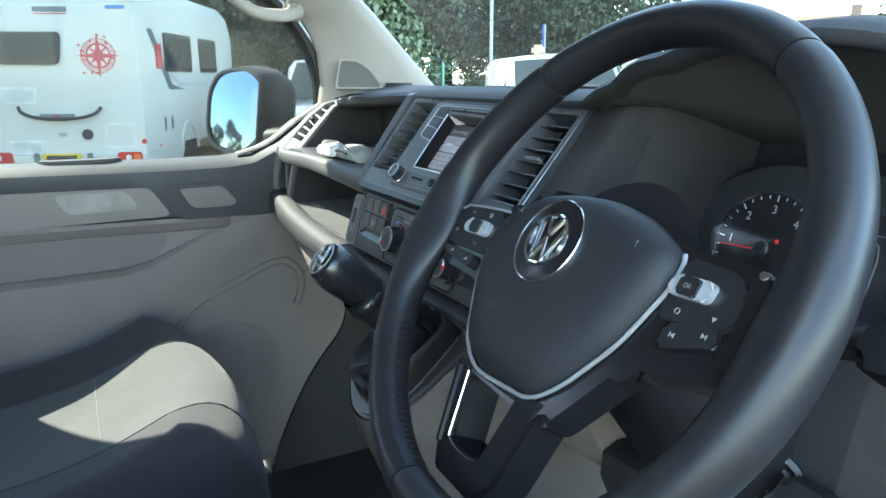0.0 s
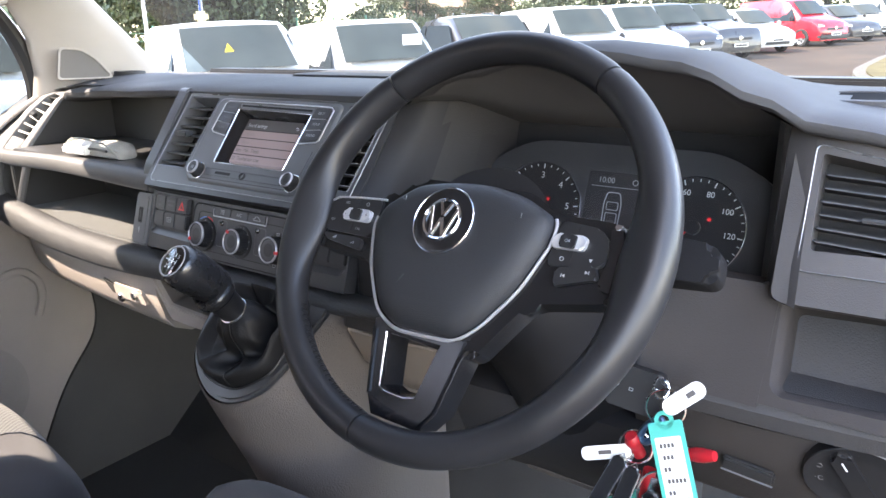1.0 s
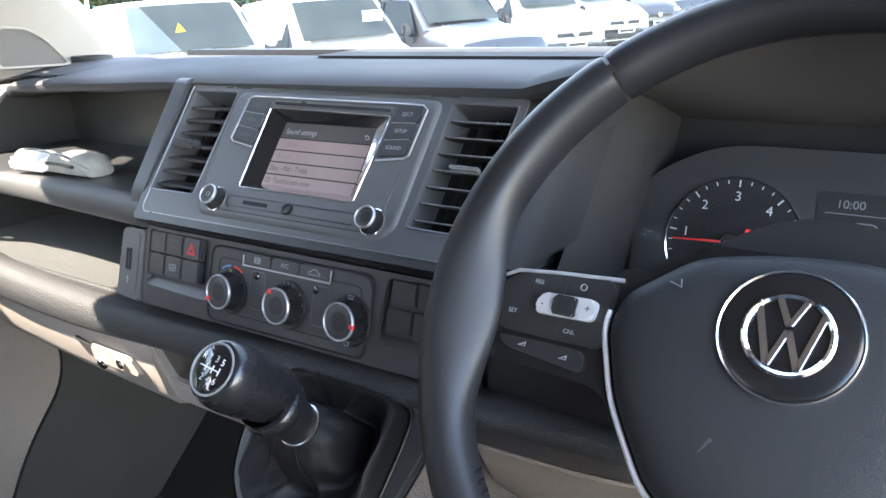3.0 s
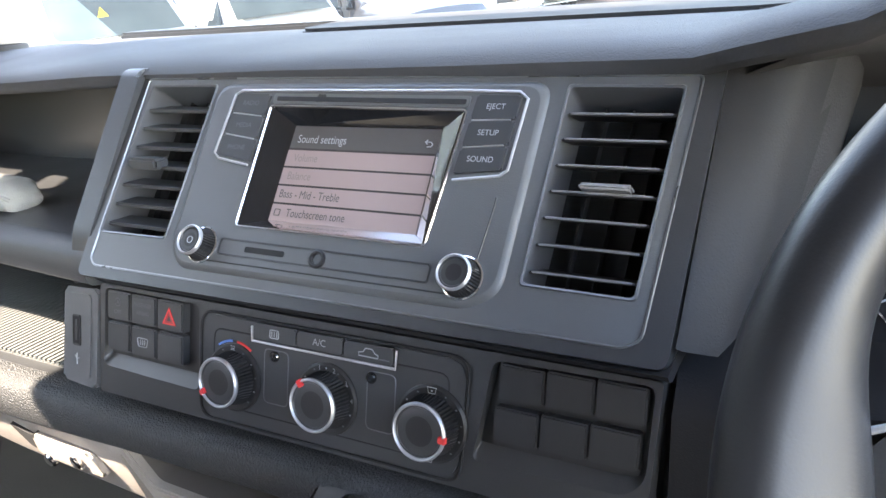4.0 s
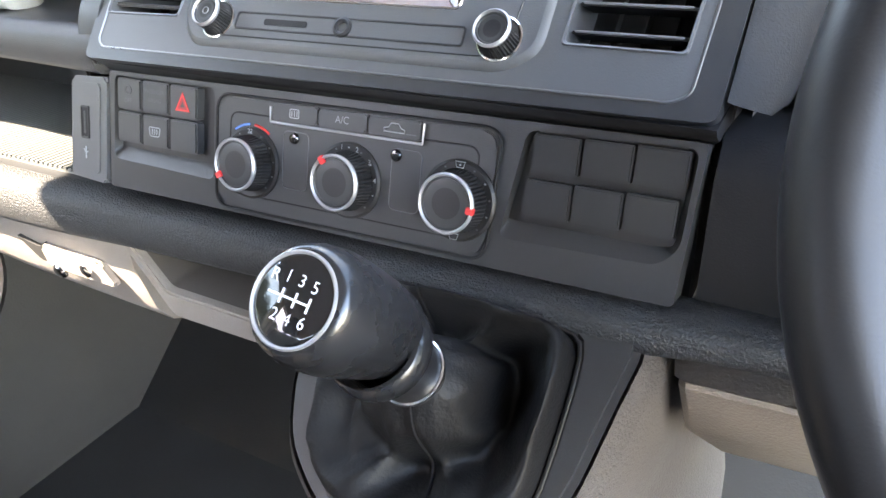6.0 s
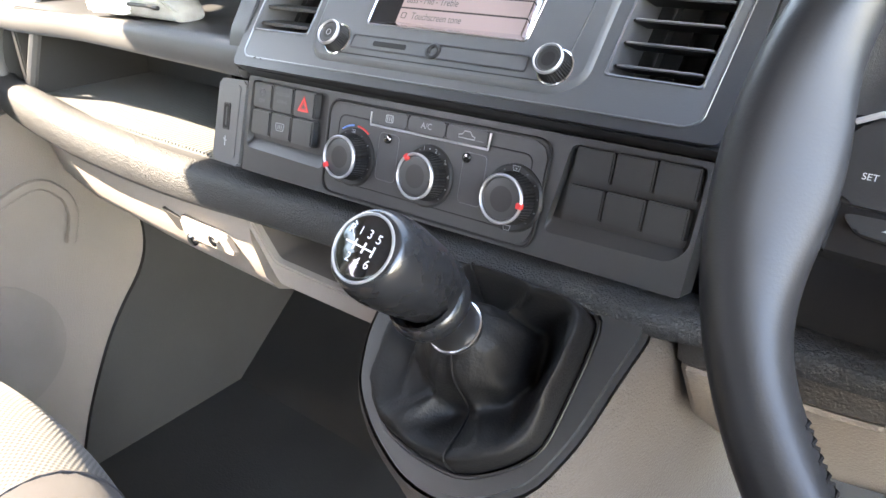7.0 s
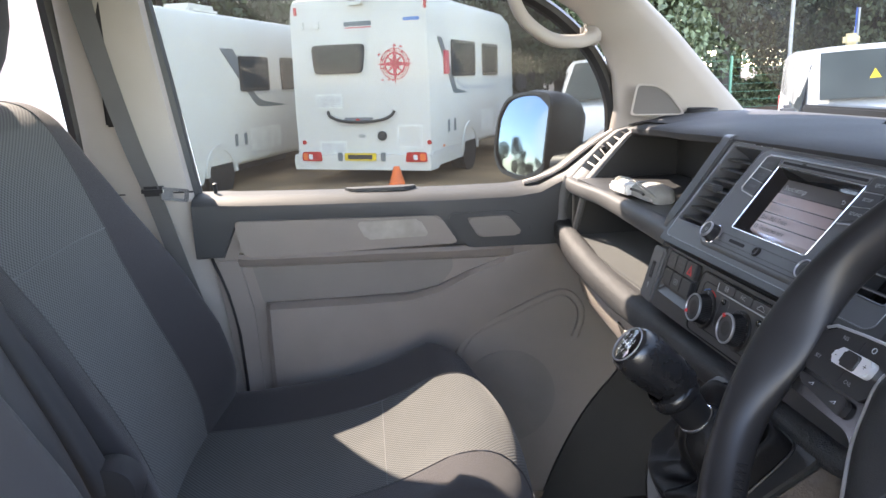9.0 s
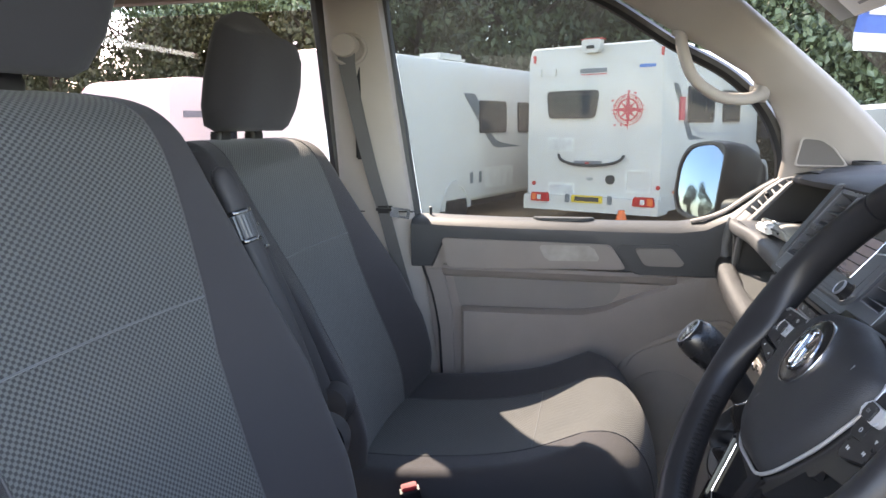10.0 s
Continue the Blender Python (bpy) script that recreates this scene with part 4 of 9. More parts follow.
def knob_ridged(parent, m, r, h, ring, mat, face, ribs=40, label="", flare=1.05):
    """A turning knob: ribbed barrel, bright ring, plain cap with a shallow dish."""
    bm = bmesh.new()
    n = ribs * 2
    rows = []
    for q, z in ((flare, 0.0), (1.02, h * 0.5), (1.0, h)):
        rows.append([bm.verts.new(((r + (0.0004 if i % 2 else -0.0003)) * q * math.cos(2 * math.pi * i / n), (r + (0.0004 if i % 2 else -0.0003)) * q * math.sin(2 * math.pi * i / n), z)) for i in range(n)])
    for a, b in zip(rows, rows[1:]):
        for i in range(n):
            bm.faces.new((a[i], a[(i + 1) % n], b[(i + 1) % n], b[i]))
    bm.faces.new(rows[-1])
    kn = part("knob", bm, mat, parent, label, m=m, smooth=0)
    part("knob_ring", lathe([(r + 0.0004, h - 0.001), (r + 0.0006, h + 0.0008), (r - 0.0004, h + 0.0019), (r - ring * 0.6, h + 0.0017), (r - ring, h + 0.0008), (r - ring, h - 0.001)], 48), RINGMETAL, kn, "bright chrome ring")
    part("knob_cap", lathe([(r - ring, h + 0.0004), (r - ring - 0.0008, h + 0.0006), (r - ring - 0.0012, h), (r - ring - 0.0022, h + 0.0004), (r * 0.4, h - 0.0002), (0, h - 0.0004)], 36), face, kn)
    return kn


KEY_INK = material("key_print", (0.36, 0.37, 0.38), 0.6, mottle=0.02)


def radio():
    th = thing("car_radio", UPPER.copy(), "black car radio with touch screen showing sound settings", "car radio")
    glass_o = [(-0.0672, 0.0318), (0.0760, 0.0318), (0.0834, 0.1172), (-0.0675, 0.1188)]
    # raised plate with soft shoulders, open for the screen
    ol = [(-0.1190, 0.0150), (-0.1080, 0.0015), (0.1090, 0.0030), (0.1245, 0.0130), (0.1290, 0.1340), (-0.1200, 0.1340)]
    rings = []
    for d, z in ((0.0040, -0.0020), (0.0030, 0.0004), (0.0012, 0.0024), (-0.0010, 0.0032)):
        rings.append([(x, y, z) for x, y in rounded(grow(ol, d), 0.013, 6)])
    part("fascia_shoulder", loft(rings, cap=False), PANEL, th, "soft raised edge of the radio plate", smooth=60)
    part("fascia", plate(rounded(grow(ol, -0.0010), 0.013, 6), [glass_o], -0.012, 0.0032), PANEL, th, "satin black fascia", smooth=30)
    # a second fine joint inside the plate's edge
    ln = [(x, y, 0.0032) for x, y in rounded([(-0.1040, 0.0150), (-0.0960, 0.0060), (0.1000, 0.0070), (0.1095, 0.0160), (0.1150, 0.0700)], 0.010)]
    part("plate_line", tube(ln[2:-3], 0.0005, 5), BLACK, th)
    # chrome brackets round the button groups
    left = [(-0.0720, 0.0742), (-0.1000, 0.0782), (-0.1052, 0.0822), (-0.1020, 0.1268), (-0.0965, 0.1302), (-0.060, 0.1302)]
    right = [(0.0844, 0.0728), (0.1130, 0.0768), (0.1172, 0.0805), (0.1203, 0.1245), (0.1145, 0.1288), (0.080, 0.1296)]
    for side in (left, right, [(-0.060, 0.1302), (0.080, 0.1296)]):
        part("chrome_line", tube([(x, y, 0.0040) for x, y in side], 0.0009, 8), TRIMLINE, th, "chrome bracket line")
    sets = ((("RADIO", "MEDIA", "PHONE"), [(-0.0985, 0.1280), (-0.0690, 0.1272), (-0.0705, 0.0755), (-0.1012, 0.0800)], DIM_INK),
            (("EJECT", "SETUP", "SOUND"), [(0.0890, 0.1270), (0.1165, 0.1262), (0.1138, 0.0790), (0.0842, 0.0752)], KEY_INK))
    for names, (tl, tr, br, bl), ink in sets:
        for k, nm in enumerate(names):
            a, b = k / 3 + 0.012, (k + 1) / 3 - 0.020
            q = [Vector(tl).lerp(Vector(bl), b), Vector(tr).lerp(Vector(br), b), Vector(tr).lerp(Vector(br), a), Vector(tl).lerp(Vector(bl), a)]
            btn = part("button", slab(rounded([(p.x, p.y) for p in q], 0.0014), 0.0, 0.0052, 0.0011), KEYGREY, th)
            c = (q[0] + q[1] + q[2] + q[3]) / 4
            words("button_text", nm, 0.0050, ink, btn, at(c.x, c.y, 0.0055), squeeze=0.95)
            if k < 2:
                l, r_ = Vector(tl).lerp(Vector(bl), b + 0.012), Vector(tr).lerp(Vector(br), b + 0.012)
                part("chrome_divider", tube([(l.x + 0.001, l.y, 0.0046), (r_.x - 0.003, r_.y, 0.0046)], 0.0005, 6), TRIMLINE, th)
    # disc slot over the screen
    part("slot_strip", slab(rounded([(-0.0665, 0.1205), (0.0838, 0.1188), (0.0842, 0.1262), (-0.0670, 0.1278)], 0.0012), 0.0, 0.0040, 0.0005), SILVERGREY, th, "satin strip with a disc slot")
    part("disc_slot", slab(rounded([(-0.0630, 0.1222), (0.0815, 0.1206), (0.0818, 0.1238), (-0.0632, 0.1254)], 0.0010), 0.003, 0.0043), DEEP, th, "narrow disc slot")
    # black glass frame, sloping down to the screen
    part("glass_edge", tube([(x, y, 0.0034) for x, y in rounded(glass_o, 0.003)], 0.0008, 6, closed=True), CHROME, th, "thin bright edge round the glass")
    scr = [(-0.0505, 0.0405), (0.0632, 0.0412), (0.0640, 0.1092), (-0.0500, 0.1092)]
    rimz, floor_ = 0.0030, -0.0070
    step = [(Vector(a).lerp(Vector(b), 0.12)) for a, b in zip(glass_o, scr)]
    for k in range(4):
        j = (k + 1) % 4
        part("glass_rim", loft([[(*glass_o[k], rimz), (*glass_o[j], rimz)], [(step[k].x, step[k].y, rimz - 0.0002), (step[j].x, step[j].y, rimz - 0.0002)]], cap=False, closed=False), PIANO, th, smooth=0)
    # two bevels of the black frame are chrome to imitate their bright reflections
    for k, (mat, lb) in enumerate(((MIRROR_CHROME, "lower bevel, chrome stands in for its sky reflection"), (MIRROR_CHROME, "side bevel, chrome stands in for its bright reflection"), (PIANO, "gloss black upper bevel"), (PIANO, "gloss black side bevel"))):
        j = (k + 1) % 4
        part("screen_bevel", loft([[(step[k].x, step[k].y, rimz - 0.0002), (step[j].x, step[j].y, rimz - 0.0002)], [(*scr[k], floor_), (*scr[j], floor_)]], cap=False, closed=False), mat, th, lb, smooth=0)
    sc = part("touch_screen", slab(scr, floor_ - 0.003, floor_), SCREEN, th, "dusty screen with four menu rows", smooth=0)
    z = floor_
    part("screen_header", slab([(-0.0500, 0.0925), (0.0634, 0.0928), (0.0638, 0.1088), (-0.0498, 0.1088)], z, z + 0.0003), SCREEN_DARK, sc, smooth=0)
    for k, (tx, x) in enumerate((("Volume", -0.0436), ("Balance", -0.0446), ("Bass - Mid - Treble", -0.0470), ("Touchscreen tone", -0.0370))):
        y = 0.0853 - k * 0.0130
        part("menu_entry", slab([(-0.0502, y - 0.0058), (0.0630, y - 0.0056), (0.0630, y + 0.0060), (-0.0502, y + 0.0058)], z, z + 0.0004), SCREEN_ROW, sc, smooth=0)
        words("menu_text", tx, 0.0080, DARK_INK if k > 1 else SCREEN_FAINT, sc, at(x, y, z + 0.0007), "LEFT", squeeze=0.80)
    part("tick_box", frame_slab(rrect(-0.0470, 0.0440, -0.0422, 0.0488, 0.0005, 1), rrect(-0.0465, 0.0445, -0.0427, 0.0483, 0.0004, 1), z, z + 0.0007), DARK_INK, sc, smooth=0)
    words("menu_title", "Sound settings", 0.0082, GREY_INK, sc, at(-0.0447, 0.0990, z + 0.0006), "LEFT", squeeze=0.84)
    part("back_arrow", tube([(0.0562, 0.0970, z + 0.0006), (0.0590, 0.0972, z + 0.0006), (0.0598, 0.0988, z + 0.0006), (0.0582, 0.1002, z + 0.0006), (0.0545, 0.1002, z + 0.0006)], 0.0004, 6), GREY_INK, sc)
    part("back_arrow", tube([(0.0560, 0.1016, z + 0.0006), (0.0543, 0.1002, z + 0.0006), (0.0560, 0.0988, z + 0.0006)], 0.0004, 6), GREY_INK, sc)
    # groove strip with card slot and jack
    part("groove", frame_slab(rrect(-0.0760, 0.0108, 0.0840, 0.0225, 0.002), rrect(-0.0748, 0.0120, 0.0828, 0.0213, 0.0016), 0.0020, 0.0038, 0.0004), SURROUND, th)
    part("card_slot", slab(rrect(-0.0530, 0.0146, -0.0205, 0.0184, 0.0012, 3), 0.002, 0.0037), DEEP, th)
    part("jack", lathe([(0.0060, 0), (0.0060, 0.0026), (0.0046, 0.0034), (0.0034, 0.0028), (0.0028, 0.0005), (0, 0.0005)], 28, at(0.0055, 0.0165, 0.0020)), BLACK, th, "black audio jack")
    for x, y in ((-0.0905, 0.0158), (0.1042, 0.0168)):
        k = knob_ridged(th, at(x, y, 0.0030), 0.0097, 0.0120, 0.0010, BLACK, KEYGREY, 36, "ribbed black knob", 1.12)
        part("knob_base_ring", lathe([(0.0126, 0), (0.0126, 0.0010), (0.0118, 0.0014), (0.0112, 0)], 44), MIRROR_CHROME, k)
        if x < 0:
            part("power_symbol", frame_slab(circle(0, 0, 0.0024, 18), circle(0, 0, 0.0020, 18), 0.0118, 0.0124), GREY_INK, k)
    return th


SCREEN = material("screen_off", (0.05, 0.045, 0.045), 0.18, mottle=0.1, spec=0.6)
SCREEN_ROW = material("screen_row", (0.30, 0.225, 0.215), 0.22, mottle=0.06, spec=0.6)
SCREEN_DARK = material("screen_header", (0.085, 0.080, 0.080), 0.18, mottle=0.1)
SCREEN_FAINT = material("faint_screen_print", (0.15, 0.115, 0.11), 0.4, mottle=0.02)
radio()


def lower_panel():
    """Switches, heater controls and blanks under the radio."""
    th = thing("heater_panel", LOWER.copy(), "black heater control panel with three chrome-ringed knobs", "control panel")
    outline = rounded([(-0.2040, -0.0640), (0.2105, -0.0595), (0.2140, 0.0225), (-0.2040, 0.0205)], 0.003)
    bay_l = rounded([(-0.2000, -0.0425), (-0.1000, -0.0440), (-0.1000, 0.0178), (-0.1985, 0.0178)], 0.006)
    bay_r = rounded([(0.1130, -0.0425), (0.1995, -0.0400), (0.2090, -0.0300), (0.2105, 0.0195), (0.1230, 0.0178)], 0.006)
    part("backplate", plate(outline, [bay_l, bay_r], -0.020, 0.0), SURROUND, th, smooth=30)
    # sunken bays whose lower lip slopes out
    def bay(outer, lift, side):
        cx = sum(p[0] for p in outer) / len(outer)
        lo = min(p[1] for p in outer)
        def sink(x, y):
            up = lift * max(0.0, 1 - (y - lo) / 0.012)
            return (x - (side if x > cx else 0.0015 * -1), y + up, -0.0062)
        part("bay", loft([[(x, y, 0.0) for x, y in outer], [sink(x, y) for x, y in outer]], cap=False), SURROUND, th, "sloped sill under the switches", smooth=50)
        part("bay_floor", slab([(x, y) for x, y, _ in [sink(x, y) for x, y in outer]], -0.012, -0.0062), BLACK, th, smooth=0)
    bay(bay_l, 0.0100, 0.0)
    bay(bay_r, 0.0100, 0.0035)
    xs = (-0.1960, -0.1700, -0.1425, -0.1152)
    for r in range(2):
        for c in range(3):
            x0, x1 = xs[c] + 0.0005, xs[c + 1] - 0.0005
            y0 = -0.0055 if r == 0 else -0.0290
            y1 = y0 + 0.0218
            b = part("switch", slab(rrect(x0, y0, x1, y1, 0.0018, 3), -0.010, 0.0008, 0.0012), KEYGREY, th)
            cx, cy, zt = (x0 + x1) / 2, (y0 + y1) / 2, 0.0008
            if r == 0 and c == 0:
                part("symbol", frame_slab(circle(cx, cy + 0.003, 0.0032, 20), circle(cx, cy + 0.003, 0.0027, 20), zt, zt + 0.0003), DIM_INK, b)
                words("switch_text", "A", 0.0046, DIM_INK, b, at(cx, cy + 0.003, zt + 0.0003))
                words("switch_text", "OFF", 0.0046, DIM_INK, b, at(cx, cy - 0.0045, zt + 0.0003))
            elif r == 0 and c == 1:
                words("switch_text", "PASSENGER", 0.0042, DIM_INK, b, at(cx, cy + 0.004, zt + 0.0003), squeeze=0.85)
                words("switch_text", "AIRBAG", 0.0042, DIM_INK, b, at(cx, cy - 0.002, zt + 0.0003), squeeze=0.9)
            elif r == 0 and c == 2:
                tri = [(cx - 0.0068, cy - 0.0062), (cx + 0.0068, cy - 0.0062), (cx, cy + 0.0066)]
                tri2 = [(cx - 0.0046, cy - 0.0049), (cx + 0.0046, cy - 0.0049), (cx, cy + 0.0038)]
                part("hazard_symbol", frame_slab(tri, tri2, zt, zt + 0.0004), RED_INK, b, "red hazard triangle", smooth=0)
                part("hazard_symbol", frame_slab(tri2, [(cx - 0.0022, cy - 0.0036), (cx + 0.0022, cy - 0.0036), (cx, cy + 0.0008)], zt, zt + 0.0002), RED_DIM, b, smooth=0)
            elif r == 1 and c == 1:
                out = rounded([(cx - 0.0056, cy + 0.0030), (cx + 0.0056, cy + 0.0030), (cx + 0.0044, cy - 0.0034), (cx - 0.0044, cy - 0.0034)], 0.0016)
                part("symbol", tube([(x, y, zt + 0.0002) for x, y in out], 0.00035, 5, closed=True), GREY_INK, b)
                for q in (-0.0022, 0.0, 0.0022):
                    part("symbol", tube([(cx + q - 0.0004, cy - 0.0020, zt + 0.0002), (cx + q + 0.0004, cy, zt + 0.0002), (cx + q - 0.0002, cy + 0.0018, zt + 0.0002)], 0.0003, 5), GREY_INK, b)
    # heater fascia
    hf = part("heater_fascia", slab(rounded([(-0.0945, -0.0580), (0.1055, -0.0555), (0.1085, 0.0150), (-0.0945, 0.0137)], 0.011, 6), -0.004, 0.0016, 0.0012), SURROUND, th)
    ln = [(x, y, 0.0015) for x, y in rounded([(-0.0960, -0.0598), (0.1070, -0.0572), (0.1101, 0.0167), (-0.0960, 0.0153)], 0.012, 6)]
    part("fascia_line", tube(ln, 0.0010, 5, closed=True), DEEP, hf)
    ln = [(x, y, 0.0016) for x, y in rounded([(-0.0845, -0.0490), (0.0965, -0.0475), (0.0975, 0.0050), (-0.0835, 0.0045)], 0.007)]
    part("fascia_line", tube(ln, 0.0005, 5, closed=True), DEEP, hf)
    for x in (-0.0290, 0.0520):
        ln = [(xx, yy, 0.0016) for xx, yy in rounded([(x - 0.0100, -0.0385), (x + 0.0100, -0.0385), (x + 0.0100, -0.0025), (x - 0.0100, -0.0025)], 0.004)]
        part("fascia_line", tube(ln, 0.0004, 5, closed=True), DASH, hf)
    for x, y in ((-0.0302, -0.0066), (0.0449, -0.0066)):
        part("sensor", lathe([(0.0036, 0), (0.0036, 0.0010), (0.0028, 0.0020), (0, 0.0024)], 20, at(x, y, 0.0016)), PIANO, hf)
    for c, tx in enumerate(("", "A/C", "")):
        x0 = -0.0462 + c * 0.0362
        b = part("heater_button", slab(rounded([(x0, 0.0034), (x0 + 0.0350, 0.0038), (x0 + 0.0350, 0.0146), (x0, 0.0142)], 0.0015), 0.0, 0.0048, 0.0012), KEYGREY, hf)
        zt = 0.0049
        if tx:
            words("button_text", tx, 0.0062, GREY_INK, b, at(x0 + 0.0175, 0.0092, zt))
        elif c == 0:
            part("symbol", frame_slab(rrect(x0 + 0.0140, 0.0060, x0 + 0.0215, 0.0118, 0.001, 2), rrect(x0 + 0.0145, 0.0065, x0 + 0.0210, 0.0113, 0.0008, 2), 0.0047, zt + 0.0002), GREY_INK, b)
            for q in range(3):
                part("symbol", box((x0 + 0.0158 + q * 0.0020, 0.0089, zt), (0.0005, 0.0036, 0.0003)), GREY_INK, b)
        else:
            car = [(0.0110, 0.0068), (0.0110, 0.0088), (0.0140, 0.0094), (0.0158, 0.0118), (0.0205, 0.0118), (0.0225, 0.0094), (0.0248, 0.0086), (0.0248, 0.0068)]
            part("symbol", tube([(x0 + x, y, zt) for x, y in car], 0.0004, 5, closed=True), GREY_INK, b)
            part("symbol", box((x0 + 0.0292, 0.0066, zt), (0.0070, 0.0006, 0.0003)), DIM_INK, b)
    part("chrome_bracket", tube([(-0.0480, 0.0115, 0.0040), (-0.0478, 0.0018, 0.0040), (0.0627, 0.0024, 0.0040), (0.0632, 0.0138, 0.0040)], 0.0009, 8), TRIMLINE, hf, "chrome bracket under the buttons")
    # three knobs
    for (x, y), a in zip(((-0.0648, -0.0268), (0.0126, -0.0262), (0.0874, -0.0258)), (213, 126, -6)):
        R = 0.0228
        d = part("dial", lathe([(R + 0.0006, 0), (R + 0.0004, 0.0014), (R - 0.0012, 0.0024), (R - 0.0045, 0.0020), (0, 0.0020)], 56), BLACK, hf, "black dial ring", m=at(x, y, 0.0012))
        k = knob_ridged(d, at(0, 0, 0.0020), 0.0164, 0.0135, 0.0014, BLACK, KEYGREY, 48, "black heater knob", 1.10)
        part("red_mark", box((0.0152, 0, 0.0138), (0.0046, 0.0040, 0.0036), 0.0005, m=at(0, 0, 0, 0, 0, a)), RED_INK, k, "red pointer mark")
        for q in range(11):
            aa = radians(225 - q * 27)
            part("scale_mark", box(((R - 0.0028) * math.cos(aa), (R - 0.0028) * math.sin(aa), 0.0024), (0.0011, 0.0009, 0.0003)), GREY_INK if q % 2 else DIM_INK, d)
    for q, tx in enumerate("1234"):
        aa = radians(104 - q * 32)
        words("scale_text", tx, 0.0044, GREY_INK, hf, at(0.0126 + 0.0202 * math.cos(aa), -0.0262 + 0.0202 * math.sin(aa), 0.0040))
    words("scale_text", "22", 0.0044, GREY_INK, hf, at(-0.0648, -0.0063, 0.0040))
    for col, a0, a1 in ((RED_INK, 55, 85), (BLUE_INK, 95, 125)):
        part("temperature_arc", tube([(-0.0648 + 0.0248 * math.cos(radians(a)), -0.0268 + 0.0248 * math.sin(radians(a)), 0.0018) for a in range(a0, a1 + 1, 5)], 0.0008, 5), col, hf)
    for px, py in ((0.0874, -0.0055), (0.0874, -0.0462)):
        part("airflow_symbol", tube([(px - 0.0030, py + 0.0016, 0.0036), (px + 0.0030, py + 0.0016, 0.0036), (px + 0.0020, py - 0.0018, 0.0036), (px - 0.0020, py - 0.0018, 0.0036)], 0.0003, 5, closed=True), GREY_INK, hf)
    # blanks
    for r in range(2):
        for c in range(3):
            x0 = 0.1270 + c * 0.0270 - 0.0020 * r
            y0 = -0.0030 - r * 0.0243 + c * 0.0006
            part("blank", slab(rrect(x0, y0, x0 + 0.0260, y0 + 0.0196, 0.0014, 3), -0.010, 0.0006, 0.0010), KEYBLACK, th, "blank black switch cover" if not (r or c) else "")
    # usb plate
    up = part("usb_plate", slab(rounded([(-0.2480, -0.0620), (-0.2085, -0.0640), (-0.2060, 0.0150), (-0.2450, 0.0135)], 0.004), -0.02, 0.0010, 0.002), PANEL, th, "usb socket plate")
    part("usb_inlay", slab(rounded([(-0.2420, -0.0560), (-0.2150, -0.0575), (-0.2125, 0.0100), (-0.2395, 0.0090)], 0.003), 0.0, 0.0020, 0.0008), PANEL, up)
    part("usb_frame", frame_slab(rrect(-0.2340, -0.0320, -0.2245, -0.0075, 0.0014, 3), rrect(-0.2325, -0.0305, -0.2260, -0.0090, 0.001, 3), 0.001, 0.0028, 0.0004), BLACK, up)
    part("usb_port", slab(rrect(-0.2326, -0.0306, -0.2259, -0.0089, 0.001, 2), 0.0, 0.0022), DEEP, up)
    part("usb_tongue", slab(rrect(-0.2305, -0.0280, -0.2285, -0.0115, 0.0004, 2), 0.001, 0.0026), SURROUND, up)
    part("usb_symbol", tube([(-0.2292, -0.0470, 0.0022), (-0.2292, -0.0380, 0.0022)], 0.0006, 5), GREY_INK, up)
    part("usb_symbol", tube([(-0.2315, -0.0400, 0.0022), (-0.2292, -0.0430, 0.0022), (-0.2270, -0.0415, 0.0022)], 0.0005, 5), GREY_INK, up)
    return th


RED_DIM = material("dim_red_print", (0.30, 0.03, 0.03), 0.5, mottle=0.02)
KEYBLACK = material("blank_key_plastic", (0.017, 0.0175, 0.019), 0.5, mottle=0.05)
lower_panel()
# dark rebate between radio panel and switches
DP("panel_ledge", loft([[(x, -0.0165, 1.2545), (x, -0.0135, 1.2505), (x, -0.0050, 1.2455), (x, 0.030, 1.2440), (x, 0.030, 1.258)] for x in (-0.2080, 0.0, 0.2180)]), PODGREY, "dark rebate under the radio panel")
DP("lower_core", box((-0.01, 0.055, 1.19), (0.44, 0.07, 0.12), 0.004), DASH)
DP("upper_core", box((0.0, 0.155, 1.31), (0.42, 0.07, 0.10), 0.004), DEEP)


